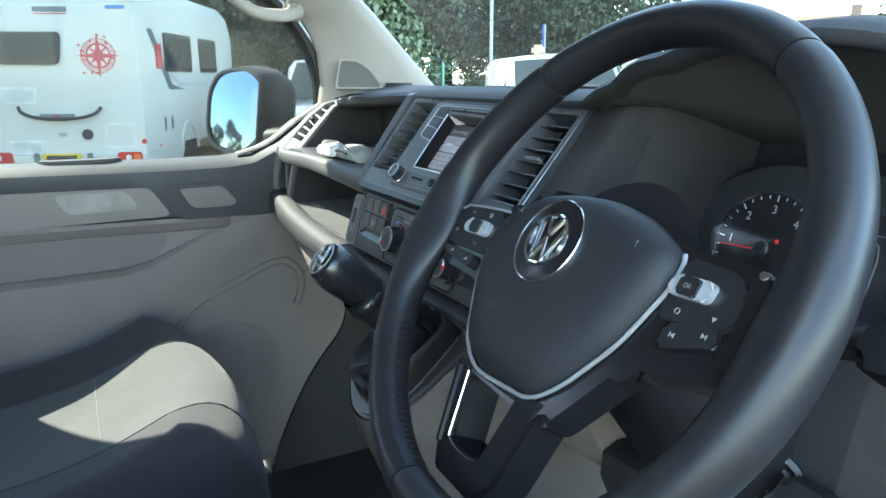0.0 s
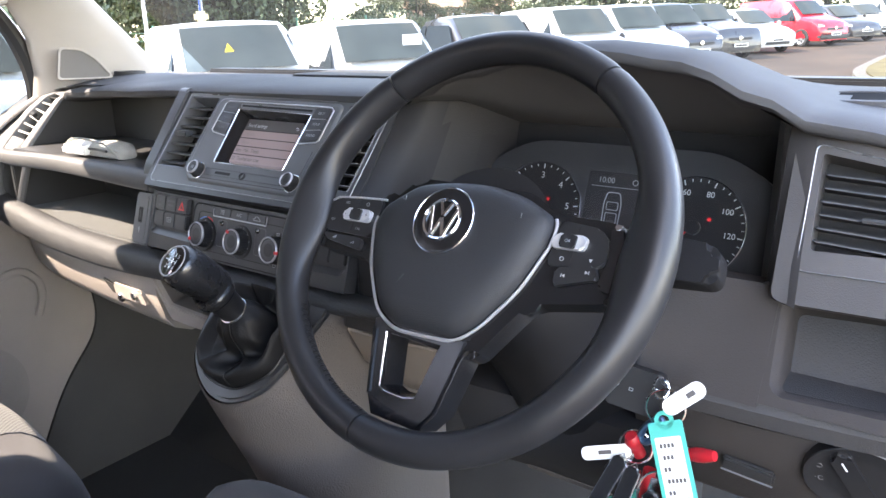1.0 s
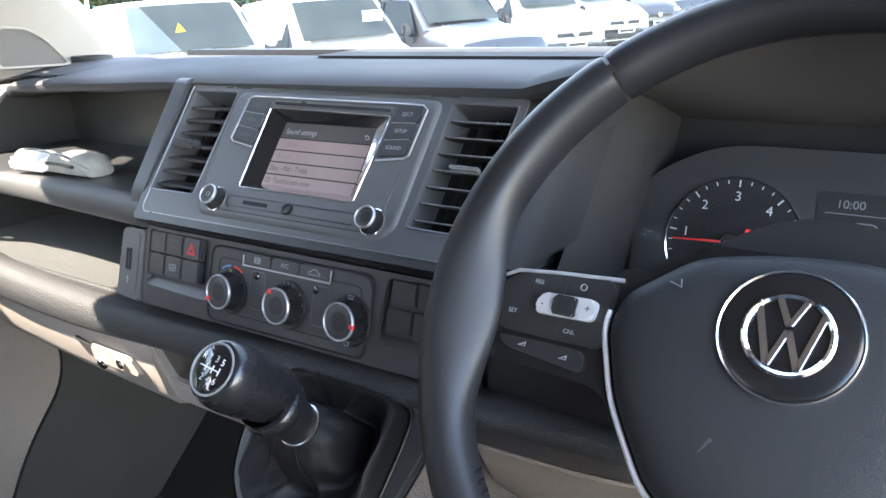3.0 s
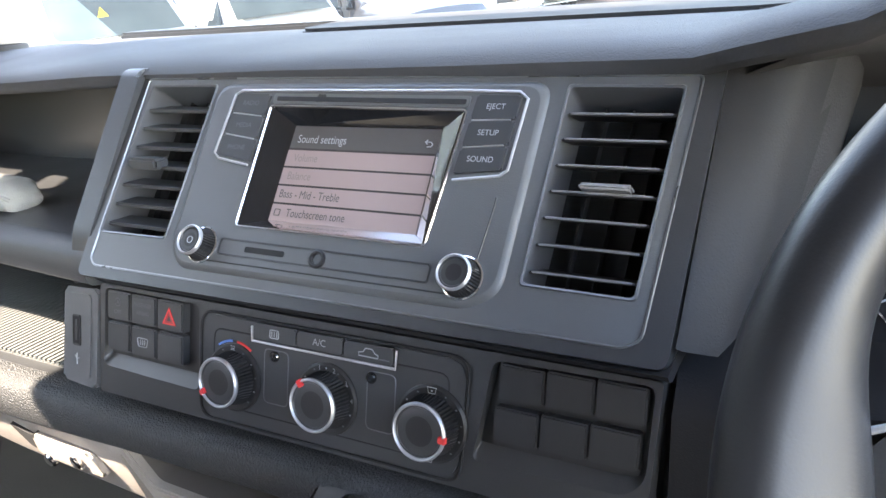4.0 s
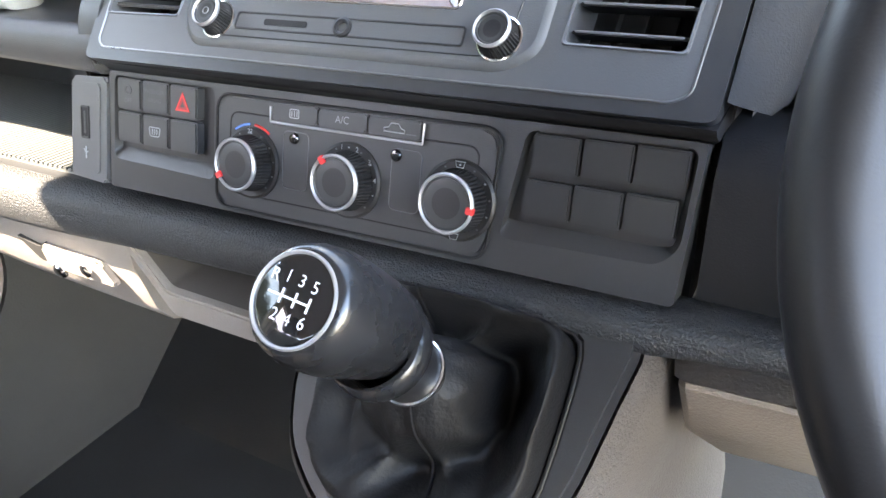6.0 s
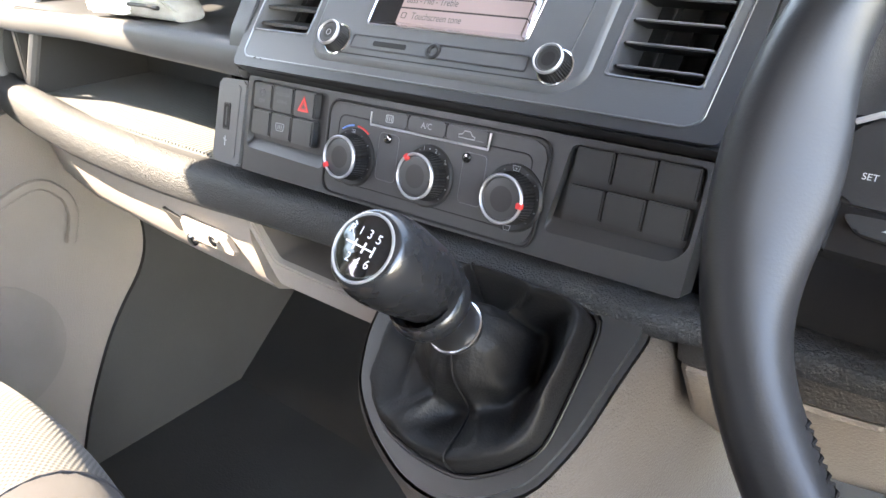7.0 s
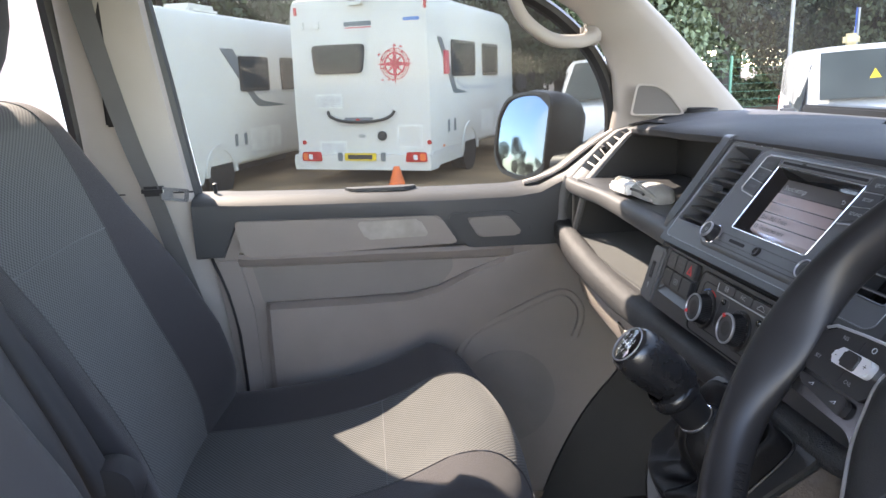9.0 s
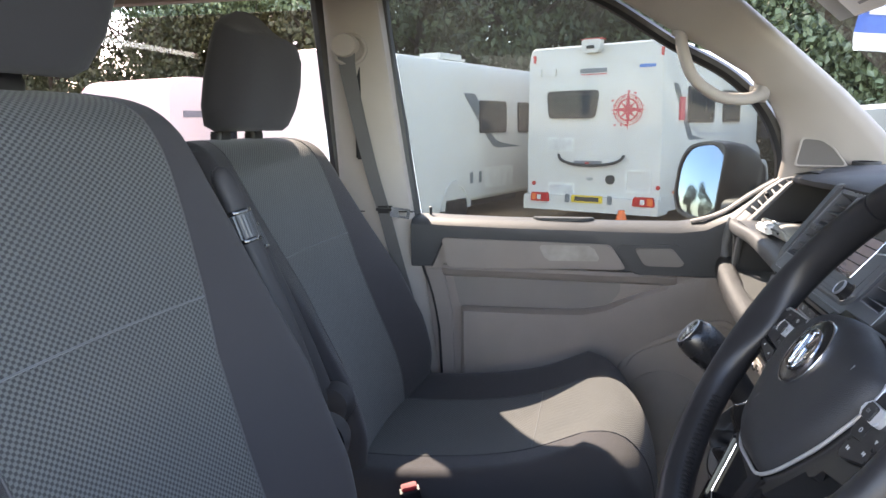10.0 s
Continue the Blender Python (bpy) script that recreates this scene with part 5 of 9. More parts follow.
# ---- driver's side of the dashboard ----
def driver_side():
    # pod walls round the instruments
    rings = []
    for y, x0, x1, z0, z1, back in ((0.045, 0.225, 0.660, 1.236, 1.378, 0.035), (0.07, 0.226, 0.656, 1.232, 1.386, 0.025), (0.12, 0.230, 0.640, 1.215, 1.385, 0.010), (0.20, 0.236, 0.628, 1.175, 1.360, 0.0), (0.25, 0.238, 0.626, 1.165, 1.345, 0.0)):
        q = [(x0, y, z0), (x0 + back * 0.12, y + back, z1)]
        for i in range(1, 12):
            t = i / 12
            x = x0 + (x1 - x0) * t
            zt = lerp_at(LIP, x)[1] - 0.014 - max(0, y - 0.05) * 0.45
            q.append((x, max(y, lerp_at(LIP, x)[0] + 0.012), max(z1, zt) if y > 0.02 else max(z1, zt - 0.004)))
        q += [(x1, y + back, z1), (x1, y, z0)]
        for i in range(1, 8):
            q.append((x1 + (x0 - x1) * i / 8, y, z0))
        rings.append(q)
    DP("instrument_hood", loft(rings, cap=False), HOOD, "dark hood round the instruments", smooth=40)
    DP("hood_back", box((0.435, 0.252, 1.27), (0.42, 0.008, 0.25)), PODGREY)
    # sloped side strips between the hood and the panels beside it
    low = [(0.2192, -0.0069, 1.2650), (0.2225, -0.0060, 1.2635), (0.2366, 0.0050, 1.2575), (0.2425, 0.0220, 1.2600), (0.2444, 0.0425, 1.2650), (0.2540, 0.0800, 1.2660)]
    high = [(0.2240, 0.0826, 1.3841), (0.2290, 0.0830, 1.3850), (0.2450, 0.0850, 1.3880), (0.2570, 0.0890, 1.3900), (0.2664, 0.0945, 1.3920), (0.2780, 0.1250, 1.3900)]
    rows = [[Vector(a).lerp(Vector(b), t) for a, b in zip(low, high)] for t in (0.0, 0.03, 0.25, 0.5, 0.75, 1.0)]
    DP("pod_side", loft([[p + Vector((0, 0.012, -0.004)) for p in rows[0]]] + rows, cap=False, closed=False), PODSIDE, "sloped strip beside the instruments", smooth=45)
    a, b = Vector(low[-1]), Vector(high[-1])
    wall = []
    for t in (-0.42, -0.2, 0.0, 0.25, 0.5, 0.75, 1.0):
        p = a.lerp(b, t)
        wall.append([p + Vector((-0.004, -0.012, 0.0)), p, p + Vector((0.006, 0.015, 0)), p + Vector((0.012, 0.06, -0.004)), p + Vector((0.018, 0.17, -0.012))])
    DP("recess_wall", loft(wall, cap=False, closed=False), PADDARK, "dark wall of the instrument recess", smooth=60)
    DP("pod_side", loft([[(0.690, 0.020, 1.236), (0.684, 0.060, 1.320), (0.680, 0.086, 1.380)],
                         [(0.668, 0.036, 1.236), (0.664, 0.070, 1.320), (0.660, 0.088, 1.390)],
                         [(0.658, 0.060, 1.234), (0.655, 0.080, 1.320), (0.652, 0.094, 1.390)]], cap=False, closed=False), OUTERFACE, smooth=60)
    # fascia below the instruments and beside the centre panel
    sweep = []
    for x, k in ((0.218, 0), (0.32, 0), (0.46, 0), (0.52, 0.12), (0.57, 0.5), (0.61, 0.85), (0.650, 1.0), (0.674, 1.0)):
        k = k * k * (3 - 2 * k)
        sweep.append([(x, -0.006 + 0.004 * k, 1.150), (x, -0.006 + 0.021 * k, 1.180), (x, -0.004 + 0.041 * k, 1.225), (x, 0.010 + 0.036 * k, 1.245), (x, 0.08, 1.24), (x, 0.08, 1.150)])
    DP("column_fascia", loft(sweep[:5]), PODGREY, "dark fascia behind the column", smooth=60)
    DP("side_fascia", loft(sweep[4:]), OUTERGREY, "smooth dark fascia beside the column", smooth=60)
    # brown grained strip over the beige knee panel, both turned to the driver
    def strip(nm, rows, xs, mat, lb):
        rings = [[(x + dx * t, y + dy, z) for y, z, t in rows] for x, dx, dy in xs]
        DP(nm, loft(rings), mat, lb, smooth=35)
    brown = ((-0.0200, 1.1500, 0), (-0.0320, 1.1450, 0), (-0.0350, 1.1300, 0.3), (-0.0330, 1.1285, 0.3), (0.06, 1.1285, 0.3), (0.06, 1.1500, 0))
    knee = ((-0.0325, 1.1270, 0), (-0.0335, 1.1240, 0), (-0.0120, 1.0790, 0.4), (0.0060, 1.0560, 2.0), (0.0500, 1.0200, 2.6), (0.11, 1.0100, 2.6), (0.11, 1.1270, 0))
    strip("brown_strip", brown, ((0.2150, 0.006, 0.002), (0.2210, 0.004, -0.001), (0.300, 0, 0.004), (0.360, 0, 0.014)), PADBROWN, "dark brown grained strip")
    # the panel's shade is painted in by a darker beige
    strip("knee_panel", knee, ((0.2190, 0.010, 0.003), (0.2230, 0.010, 0.0), (0.300, 0.004, 0.004), (0.352, 0, 0.012)), KNEE_SHADED, "beige knee panel beside the console, shade in its colour")
    DP("knee_panel", loft([[(x, y0 + 0.01, 1.09), (x, y0 - 0.006, 1.083), (x, y0 - 0.008, 1.06), (x, y0 + 0.02, 1.0), (x, y0 + 0.07, 0.95), (x, y0 + 0.12, 0.94), (x, y0 + 0.12, 1.09)] for x, y0 in ((0.354, 0.006), (0.44, 0.012), (0.54, 0.014), (0.60, 0.016))]), PODGREY, "dark lower cover under the wheel")
    DP("knee_lip", tube([(0.407, 0.085, 0.955), (0.52, 0.090, 0.952), (0.60, 0.098, 0.952)], 0.010, 8), CONSOLE_SHADED, "beige lower edge, darkened in colour for shade")
    # outer panel with vent, pocket and light switch
    R = plane_frame((0.735, 0.055, 1.305), (0, 0.40, 0.917), (0, -0.917, 0.40))
    fr_o = rounded([(-0.050, -0.0450), (0.0590, -0.0423), (0.0460, 0.0330), (0.0336, 0.0484), (-0.053, 0.0646)], 0.007)
    fr_i = rounded([(-0.043, -0.0265), (0.0466, -0.0235), (0.0330, 0.0370), (0.0176, 0.0461), (-0.047, 0.0568)], 0.004)
    ov = part("air_vent", plate(grow(fr_o, -0.0004), [fr_i], -0.03, 0.0012), OUTERVENT, dash, "outer air vent with level slats", m=FRAME[dash.name].inverted() @ R)
    part("vent_back", slab(fr_i, -0.034, -0.028), DEEP, ov)
    for k in range(6):
        y = -0.0200 + k * 0.0115
        x1 = 0.0440 - (y + 0.0235) * 0.26 - max(0.0, y - 0.030) * 0.9
        tilt = at(0, y, -0.0040, 0, 0, -3)
        part("slat", box(((x1 - 0.0435) / 2, 0.001, -0.009), (x1 + 0.0435, 0.0020, 0.016), 0.0006, m=tilt), SLATEDGE, ov)
        part("slat_edge", box(((x1 - 0.0435) / 2, 0, 0), (x1 + 0.0395, 0.0012, 0.0014), 0.0004, m=tilt), VENTFRAME, ov)
    part("vent_tab", box((0.004, 0.0035, -0.001), (0.030, 0.0040, 0.008), 0.0015), SLATGREY, ov)
    part("vent_line", tube([(x, y, 0.0012) for x, y in fr_o], 0.0007, 5, closed=True), SILVERGREY, ov)
    # face round the outer vent
    face_o = rounded([(-0.066, -0.074), (0.098, -0.070), (0.090, 0.0), (0.060, 0.060), (0.020, 0.078), (-0.070, 0.092)], 0.012)
    DP("outer_face", plate(face_o, [fr_o], -0.020, 0.0, R), OUTERFACE, "dark face round the outer vent", smooth=30)
    # pocket below it
    PF = plane_frame((0.735, 0.024, 1.197), (0, 0.47, 0.883), (0, -0.883, 0.47))
    hole = rounded([(-0.048, -0.034), (0.058, -0.030), (0.060, 0.046), (-0.052, 0.040)], 0.007)
    mouth = grow(hole, 0.007)
    DP("pocket_frame", plate(rrect(-0.078, -0.050, 0.115, 0.056, 0.004), [mouth], -0.012, 0.0, PF), OUTERGREY, "smooth dark fascia round the open pocket", smooth=30)
    DP("pocket_liner", loft([[PF @ Vector((x, y, z)) for x, y in ol] for ol, z in ((mouth, 0.0), (grow(hole, 0.002), -0.006), (hole, -0.012), (hole, -0.055))], cap=False), OUTERGREY, "open storage pocket", smooth=40)
    DP("pocket_back", slab(grow(hole, 0.002), -0.060, -0.054, m=PF), PADDARK)
    DP("outer_rail", loft([[(x, y0 + 0.02, 1.160), (x, y0, 1.156), (x, y0 - 0.006, 1.145), (x, y0 - 0.002, 1.130), (x, y0 + 0.02, 1.118), (x, y0 + 0.12, 1.115), (x, y0 + 0.12, 1.160)]
                           for x, y0 in ((0.56, 0.004), (0.62, 0.002), (0.70, 0.006), (0.78, 0.014), (0.84, 0.03))]), PADDARK, "padded ledge")
    DP("light_panel", loft([[(x, y0, 1.122), (x, y0 + 0.004, 1.10), (x, y0 + 0.032, 1.03), (x, y0 + 0.06, 1.01), (x, y0 + 0.12, 1.01), (x, y0 + 0.12, 1.122)]
                            for x, y0 in ((0.56, 0.016), (0.66, 0.014), (0.76, 0.024), (0.85, 0.045))]), OUTERGREY, "grey lower panel")
    S = plane_frame((0.7525, 0.0265, 1.0940), (0, -0.373, 0.928), (0.13, -0.920, -0.370))
    sw = part("light_switch", lathe([(0.041, -0.010), (0.041, 0.0012), (0.040, 0.0024), (0.036, 0.0020), (0.030, 0.0), (0.022, 0.001), (0, 0.002)], 48), BLACK, dash, "round black light switch", m=FRAME[dash.name].inverted() @ S)
    part("switch_knob", slab(rrect(-0.0085, -0.037, 0.0085, 0.037, 0.008, 6), -0.001, 0.0055, 0.0035, m=at(0, 0, 0, 0, 0, 25)), BLACK, sw)
    part("switch_mark", box((0, 0.022, 0.0056), (0.0014, 0.010, 0.0006), m=at(0, 0, 0, 0, 0, 25)), INK, sw)
    for q, (x, y) in enumerate(((-0.028, 0.010), (-0.026, -0.006), (0.016, -0.028), (0.0, 0.034))):
        part("switch_symbol", frame_slab(circle(x, y, 0.0026, 16), circle(x, y, 0.0021, 16), 0.0, 0.0006), DIM_INK, sw)
        part("switch_symbol", box((x - 0.0050, y, 0.0003), (0.0024, 0.0006, 0.0004)), DIM_INK, sw)
    # card slot in the panel
    part("card_slot", box((0, 0, 0), (0.046, 0.016, 0.006), 0.002, m=FRAME[dash.name].inverted() @ plane_frame((0.668, 0.0245, 1.073), (0, -0.37, 0.929), (0, -0.929, -0.37)) @ at(0, 0, 0, 0, 0, -6)), DEEP, dash, "narrow dark card slot")
    part("slot_ring", box((0, -0.0085, 0.003), (0.046, 0.0014, 0.002), 0.0005, m=FRAME[dash.name].inverted() @ plane_frame((0.668, 0.0245, 1.073), (0, -0.37, 0.929), (0, -0.929, -0.37)) @ at(0, 0, 0, 0, 0, -6)), DASH, dash)


PODSIDE = material("pod_side_plastic", (0.028, 0.028, 0.030), 0.6, spec=0.15, grain=0.4, grain_size=900)
OUTERVENT = material("outer_vent_plastic", (0.056, 0.054, 0.055), 0.5, spec=0.3, grain=0.3, grain_size=900)
HOOD = material("hood_plastic", (0.094, 0.092, 0.095), 0.65, spec=0.25, grain=0.4, grain_size=900)
PADBROWN = material("brown_padded_skin", (0.030, 0.026, 0.024), 0.5, grain=0.9, grain_size=620, mottle=0.1, relief=0.0010)
PADDARK = material("dark_padded_skin", (0.034, 0.033, 0.034), 0.55, spec=0.25, grain=0.8, grain_size=600, mottle=0.1)
OUTERFACE = material("outer_face_plastic", (0.052, 0.050, 0.051), 0.6, spec=0.2, grain=0.4, grain_size=900)
OUTERGREY = material("outer_plastic", (0.029, 0.0255, 0.0245), 0.65, spec=0.2, grain=0.6, grain_size=700)
driver_side()


def cluster():
    F = plane_frame((0.452, 0.186, 1.249), (0, 0.30, 0.954), (0, -0.954, 0.30))
    th = thing("instrument_cluster", F, "black instrument cluster with two chrome-ringed dials", "instrument cluster")
    part("face", slab(rounded([(-0.185, -0.075), (0.185, -0.075), (0.185, 0.05), (0.12, 0.085), (-0.12, 0.085), (-0.185, 0.05)], 0.03), -0.02, 0.0), SURROUND, th)
    for cx, vals, a0, a1 in ((-0.098, ["0", "1", "2", "3", "4", "5", "6"], 215, -35), (0.098, ["0", "20", "40", "60", "80", "100", "120", "140"], 225, -45)):
        d = part("dial", slab(circle(cx, 0, 0.056, 56), -0.002, 0.0010), BLACK, th)
        part("dial_ring", lathe([(0.0575, 0), (0.0578, 0.002), (0.0570, 0.0035), (0.0558, 0.0030), (0.0556, 0)], 64, at(cx, 0, 0.0)), MIRROR_CHROME, d, "thin chrome dial ring")
        n = len(vals)
        for k, v in enumerate(vals):
            a = radians(a0 + (a1 - a0) * k / (n - 1))
            words("dial_text", v, 0.0115 if n == 7 else 0.0090, INK, d, at(cx + 0.040 * math.cos(a), 0.040 * math.sin(a), 0.0016))
            part("tick", box((0.0515, 0, 0.0014), (0.0060, 0.0012, 0.0005), m=at(cx, 0, 0, 0, 0, math.degrees(a))), INK, d)
            if k < n - 1:
                for q in (0.25, 0.5, 0.75):
                    a2 = a0 + (a1 - a0) * (k + q) / (n - 1)
                    part("tick", box((0.0528, 0, 0.0014), (0.0030, 0.0008, 0.0005), m=at(cx, 0, 0, 0, 0, a2)), INK, d)
        an = 183 if n == 7 else 225
        part("needle", slab([(0.008, -0.0010), (0.050, -0.0005), (0.050, 0.0005), (0.008, 0.0010)], 0.004, 0.0052, m=at(cx, 0, 0, 0, 0, an)), NEEDLE, d, "red needle")
        part("needle_hub", lathe([(0.0085, 0.0), (0.0085, 0.0060), (0.0070, 0.0072), (0, 0.0072)], 28, at(cx, 0, 0)), BLACK, d)
        part("hub_ring", lathe([(0.0088, 0.0055), (0.0082, 0.0070), (0.0078, 0.0060)], 28, at(cx, 0, 0)), CHROME, d)
        part("warning_light", slab(circle(cx + (0.012 if n == 7 else 0.016), 0.011, 0.0021, 12), 0.001, 0.0016), RED_GLOW, d, "small lit red warning light")
    dp = part("display", slab(rrect(-0.036, -0.030, 0.036, 0.052, 0.003), -0.001, 0.0012), DISPLAY, th, "dim display with the time and a car outline")
    words("clock_text", "10:00", 0.0095, GREY_INK, dp, at(-0.012, 0.042, 0.0016))
    part("display_line", box((0, 0.0345, 0.0014), (0.060, 0.0006, 0.0004)), GREY_INK, dp)
    car = rounded([(-0.010, -0.020), (0.010, -0.020), (0.011, 0.015), (0.008, 0.028), (-0.008, 0.028), (-0.011, 0.015)], 0.004)
    part("car_symbol", tube([(x, y, 0.0016) for x, y in car], 0.0006, 5, closed=True), GREY_INK, dp)
    part("car_symbol", frame_slab(rrect(-0.0075, -0.016, 0.0075, 0.004, 0.002, 3), rrect(-0.0068, -0.0153, 0.0068, 0.0033, 0.0016, 3), 0.0012, 0.0018), GREY_INK, dp)
    part("car_symbol", frame_slab(rrect(-0.0075, 0.007, 0.0075, 0.017, 0.002, 3), rrect(-0.0068, 0.0077, 0.0068, 0.0163, 0.0016, 3), 0.0012, 0.0018), GREY_INK, dp)
    part("bell_symbol", frame_slab(circle(0.024, 0.042, 0.0035, 16), circle(0.024, 0.042, 0.0028, 16), 0.0012, 0.0018), GREY_INK, dp)
    # clear lens in front, bowed
    rings = []
    for i in range(9):
        x = -0.172 + 0.344 * i / 8
        rings.append([(x, -0.070 + 0.15 * j / 6, 0.030 + 0.022 * math.cos((j / 6 - 0.5) * 2)) for j in range(7)])
    ln = part("lens", loft(rings, cap=False, closed=False), LENS, th, "clear bowed lens")
    ln.visible_shadow = False
    return th


NEEDLE = material("needle_red", (0.75, 0.03, 0.03), 0.4, mottle=0.02)
RED_GLOW = glow("red_light", (1.0, 0.04, 0.06), 0.035)
DISPLAY = material("display_dark", (0.03, 0.03, 0.032), 0.25, mottle=0.05)
cluster()


# ---- steering wheel ----
_a, _w = radians(33.2), radians(-1.2)
_u = Vector((math.cos(_w), math.sin(_w), 0))
_n = Vector((math.sin(_w) * math.cos(_a), -math.cos(_w) * math.cos(_a), math.sin(_a)))
WHEEL = plane_frame((0.4485, -0.124, 1.300), _n.cross(_u), _n)


GLOSS = material("gloss_spoke", (0.009, 0.009, 0.010), 0.2, spec=0.45, mottle=0.05)


def steering_wheel():
    th = thing("steering_wheel", WHEEL, "black leather steering wheel with gloss black spokes", "steering wheel")
    # rim: three leather sections with stitched joints, thicker at the sides
    def web(deg):
        """How far the leather reaches in towards a spoke at this angle."""
        for lo, mid, hi in ((158, 184, 210), (334, 361, 386)):
            if lo < deg < hi:
                q = (deg - mid) / ((hi - mid) if deg > mid else (mid - lo))
                return math.cos(q * math.pi / 2) ** 2.2
        return 0.0
    def section(a0, a1):
        n = int(abs(a1 - a0) / 2)
        rings = []
        for i in range(n + 1):
            deg = a0 + (a1 - a0) * i / n
            a, w = radians(deg), web(deg)
            swell = 1 + 0.10 * max(0, math.cos(2 * a + 0.5))
            end = 0.965 if i in (0, n) else 1.0
            ring = []
            for j in range(28):
                b = 2 * math.pi * j / 28
                k = max(0.0, -math.cos(b)) ** 1.3
                r = 0.1782 + 0.0142 * swell * end * math.cos(b) - 0.013 * w * k
                z = 0.0162 * swell * end * math.sin(b) * (1 - 0.35 * w * k) - 0.004 * w * k
                ring.append((r * math.cos(a) - 0.0030, r * math.sin(a) - 0.003, z))
            rings.append(ring)
        return part("rim", loft(rings), LEATHER, th, "smooth black leather", smooth=60)
    cuts = [55, 131, 263, 415]
    for a0, a1 in zip(cuts, cuts[1:]):
        section(a0 + 0.35, a1 - 0.35)
    # stitching along the inner edge of the grips, where no spoke joins
    st = None
    for a in range(214, 261):
        p, q = radians(a), radians(a + 0.9)
        swell = 1 + 0.10 * max(0, math.cos(2 * p + 0.5))
        r = 0.1782 - 0.0142 * swell
        flip = 1 if a % 2 else -1
        path = [(rr * math.cos(c) - 0.0030, rr * math.sin(c) - 0.003, z) for rr, c, z in ((r + 0.0009, p, 0.0044 * flip), (r - 0.0003, (p + q) / 2, 0.0), (r + 0.0009, q, -0.0044 * flip))]
        st = tube(path, 0.0008, 5, bm=st)
    part("stitching", st, SHROUD, th, "raised black stitching")
    # airbag cover: domed shield
    outline = rounded([(-0.088, 0.012), (-0.055, 0.038), (-0.018, 0.045), (0.018, 0.047), (0.055, 0.041), (0.088, 0.026), (0.089, 0.006), (0.074, -0.036), (0.050, -0.072), (0.032, -0.088), (-0.030, -0.092), (-0.055, -0.080), (-0.080, -0.042), (-0.092, -0.006)], 0.012, 4)
    rings = []
    for s, z in ((1.0, -0.022), (1.0, -0.010), (0.985, -0.005), (0.95, 0.0005), (0.86, 0.0062), (0.72, 0.0095), (0.52, 0.0110), (0.28, 0.0116), (0.06, 0.0118)):
        rings.append([(x * s - 0.002 * (1 - s), y * s - 0.006 * (1 - s), z) for x, y in outline])
    pad = part("airbag_cover", loft(rings), AIRBAG, th, "grained dark airbag cover", smooth=60)
    words("airbag_text", "AIRBAG", 0.0125, AIRBAG_INK, pad, at(-0.008, -0.052, 0.0104, 6, 0, 0), squeeze=1.15)
    for x in (-0.058, 0.062):
        part("horn_mark", tube([(x - 0.004, 0.020, 0.0078), (x + 0.002, 0.018, 0.0084), (x + 0.001, 0.022, 0.0080)], 0.0005, 5), DIM_INK, pad)
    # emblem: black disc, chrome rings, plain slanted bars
    E = at(-0.006, 0.004, 0.0116, -2, 0, 0)
    em = part("emblem", lathe([(0.0285, -0.004), (0.0285, 0.0012), (0.0265, 0.0020), (0, 0.0024)], 48), GLOSS, pad, "gloss black emblem disc", m=E)
    part("outer_ring", lathe([(0.0300, -0.003), (0.0300, 0.0012), (0.0295, 0.0018), (0.0288, 0.0012), (0.0288, -0.002)], 56), CHROME, em, "chrome ring")
    part("inner_ring", lathe([(0.0190, 0.001), (0.0190, 0.0034), (0.0178, 0.0044), (0.0164, 0.0034), (0.0164, 0.001)], 56), MIRROR_CHROME, em, "chrome ring")
    for (xa, ya), (xb, yb) in (((-0.0135, 0.0115), (-0.0062, -0.0150)), ((-0.0062, -0.0150), (0.0, 0.0020)), ((0.0, 0.0020), (0.0062, -0.0150)), ((0.0062, -0.0150), (0.0135, 0.0115)), ((-0.0058, 0.0160), (0.0, 0.0035)), ((0.0, 0.0035), (0.0058, 0.0160))):
        part("emblem_bar", slab([(xa - 0.0016, ya), (xb - 0.0016, yb), (xb + 0.0016, yb), (xa + 0.0016, ya)][::1 if ya > yb else -1], 0.001, 0.0038, 0.0006), MIRROR_CHROME, em, "plain slanted chrome bar")
    # chrome surround of the cover (lower half)
    line = [Vector((x * 1.016, y * 1.018, -0.0045)) for x, y in outline]
    k0 = min(range(len(line)), key=lambda i: (line[i] - Vector((0.0885, 0.026, 0))).length)
    k1 = min(range(k0 + 2, len(line)), key=lambda i: (line[i] - Vector((-0.090, 0.004, 0))).length)
    part("cover_trim", tube([tuple(p) for p in line[k0:k1 + 1]], 0.0015, 8), TRIMLINE, th, "satin chrome trim line")
    # spoke body behind
    body = rounded([(-0.166, 0.012), (-0.150, 0.0145), (-0.085, 0.0185), (-0.06, 0.045), (0.06, 0.045), (0.085, 0.030), (0.135, 0.030), (0.163, 0.020), (0.157, -0.030), (0.085, -0.045), (0.05, -0.10), (-0.046, -0.096), (-0.078, -0.048), (-0.092, -0.038), (-0.163, -0.036)], 0.010)
    part("spoke_body", slab(body, -0.030, -0.0065, 0.006), GLOSS, th, "gloss black spokes", smooth=50)
    # lower twin spoke: gloss black fork with bright edge
    fork_o = [(-0.056, -0.088), (0.046, -0.084), (0.030, -0.150), (0.016, -0.168), (-0.036, -0.168), (-0.045, -0.152)]
    fork_i = [(-0.036, -0.098), (0.017, -0.098), (0.006, -0.141), (-0.004, -0.144), (-0.022, -0.144), (-0.030, -0.141)]
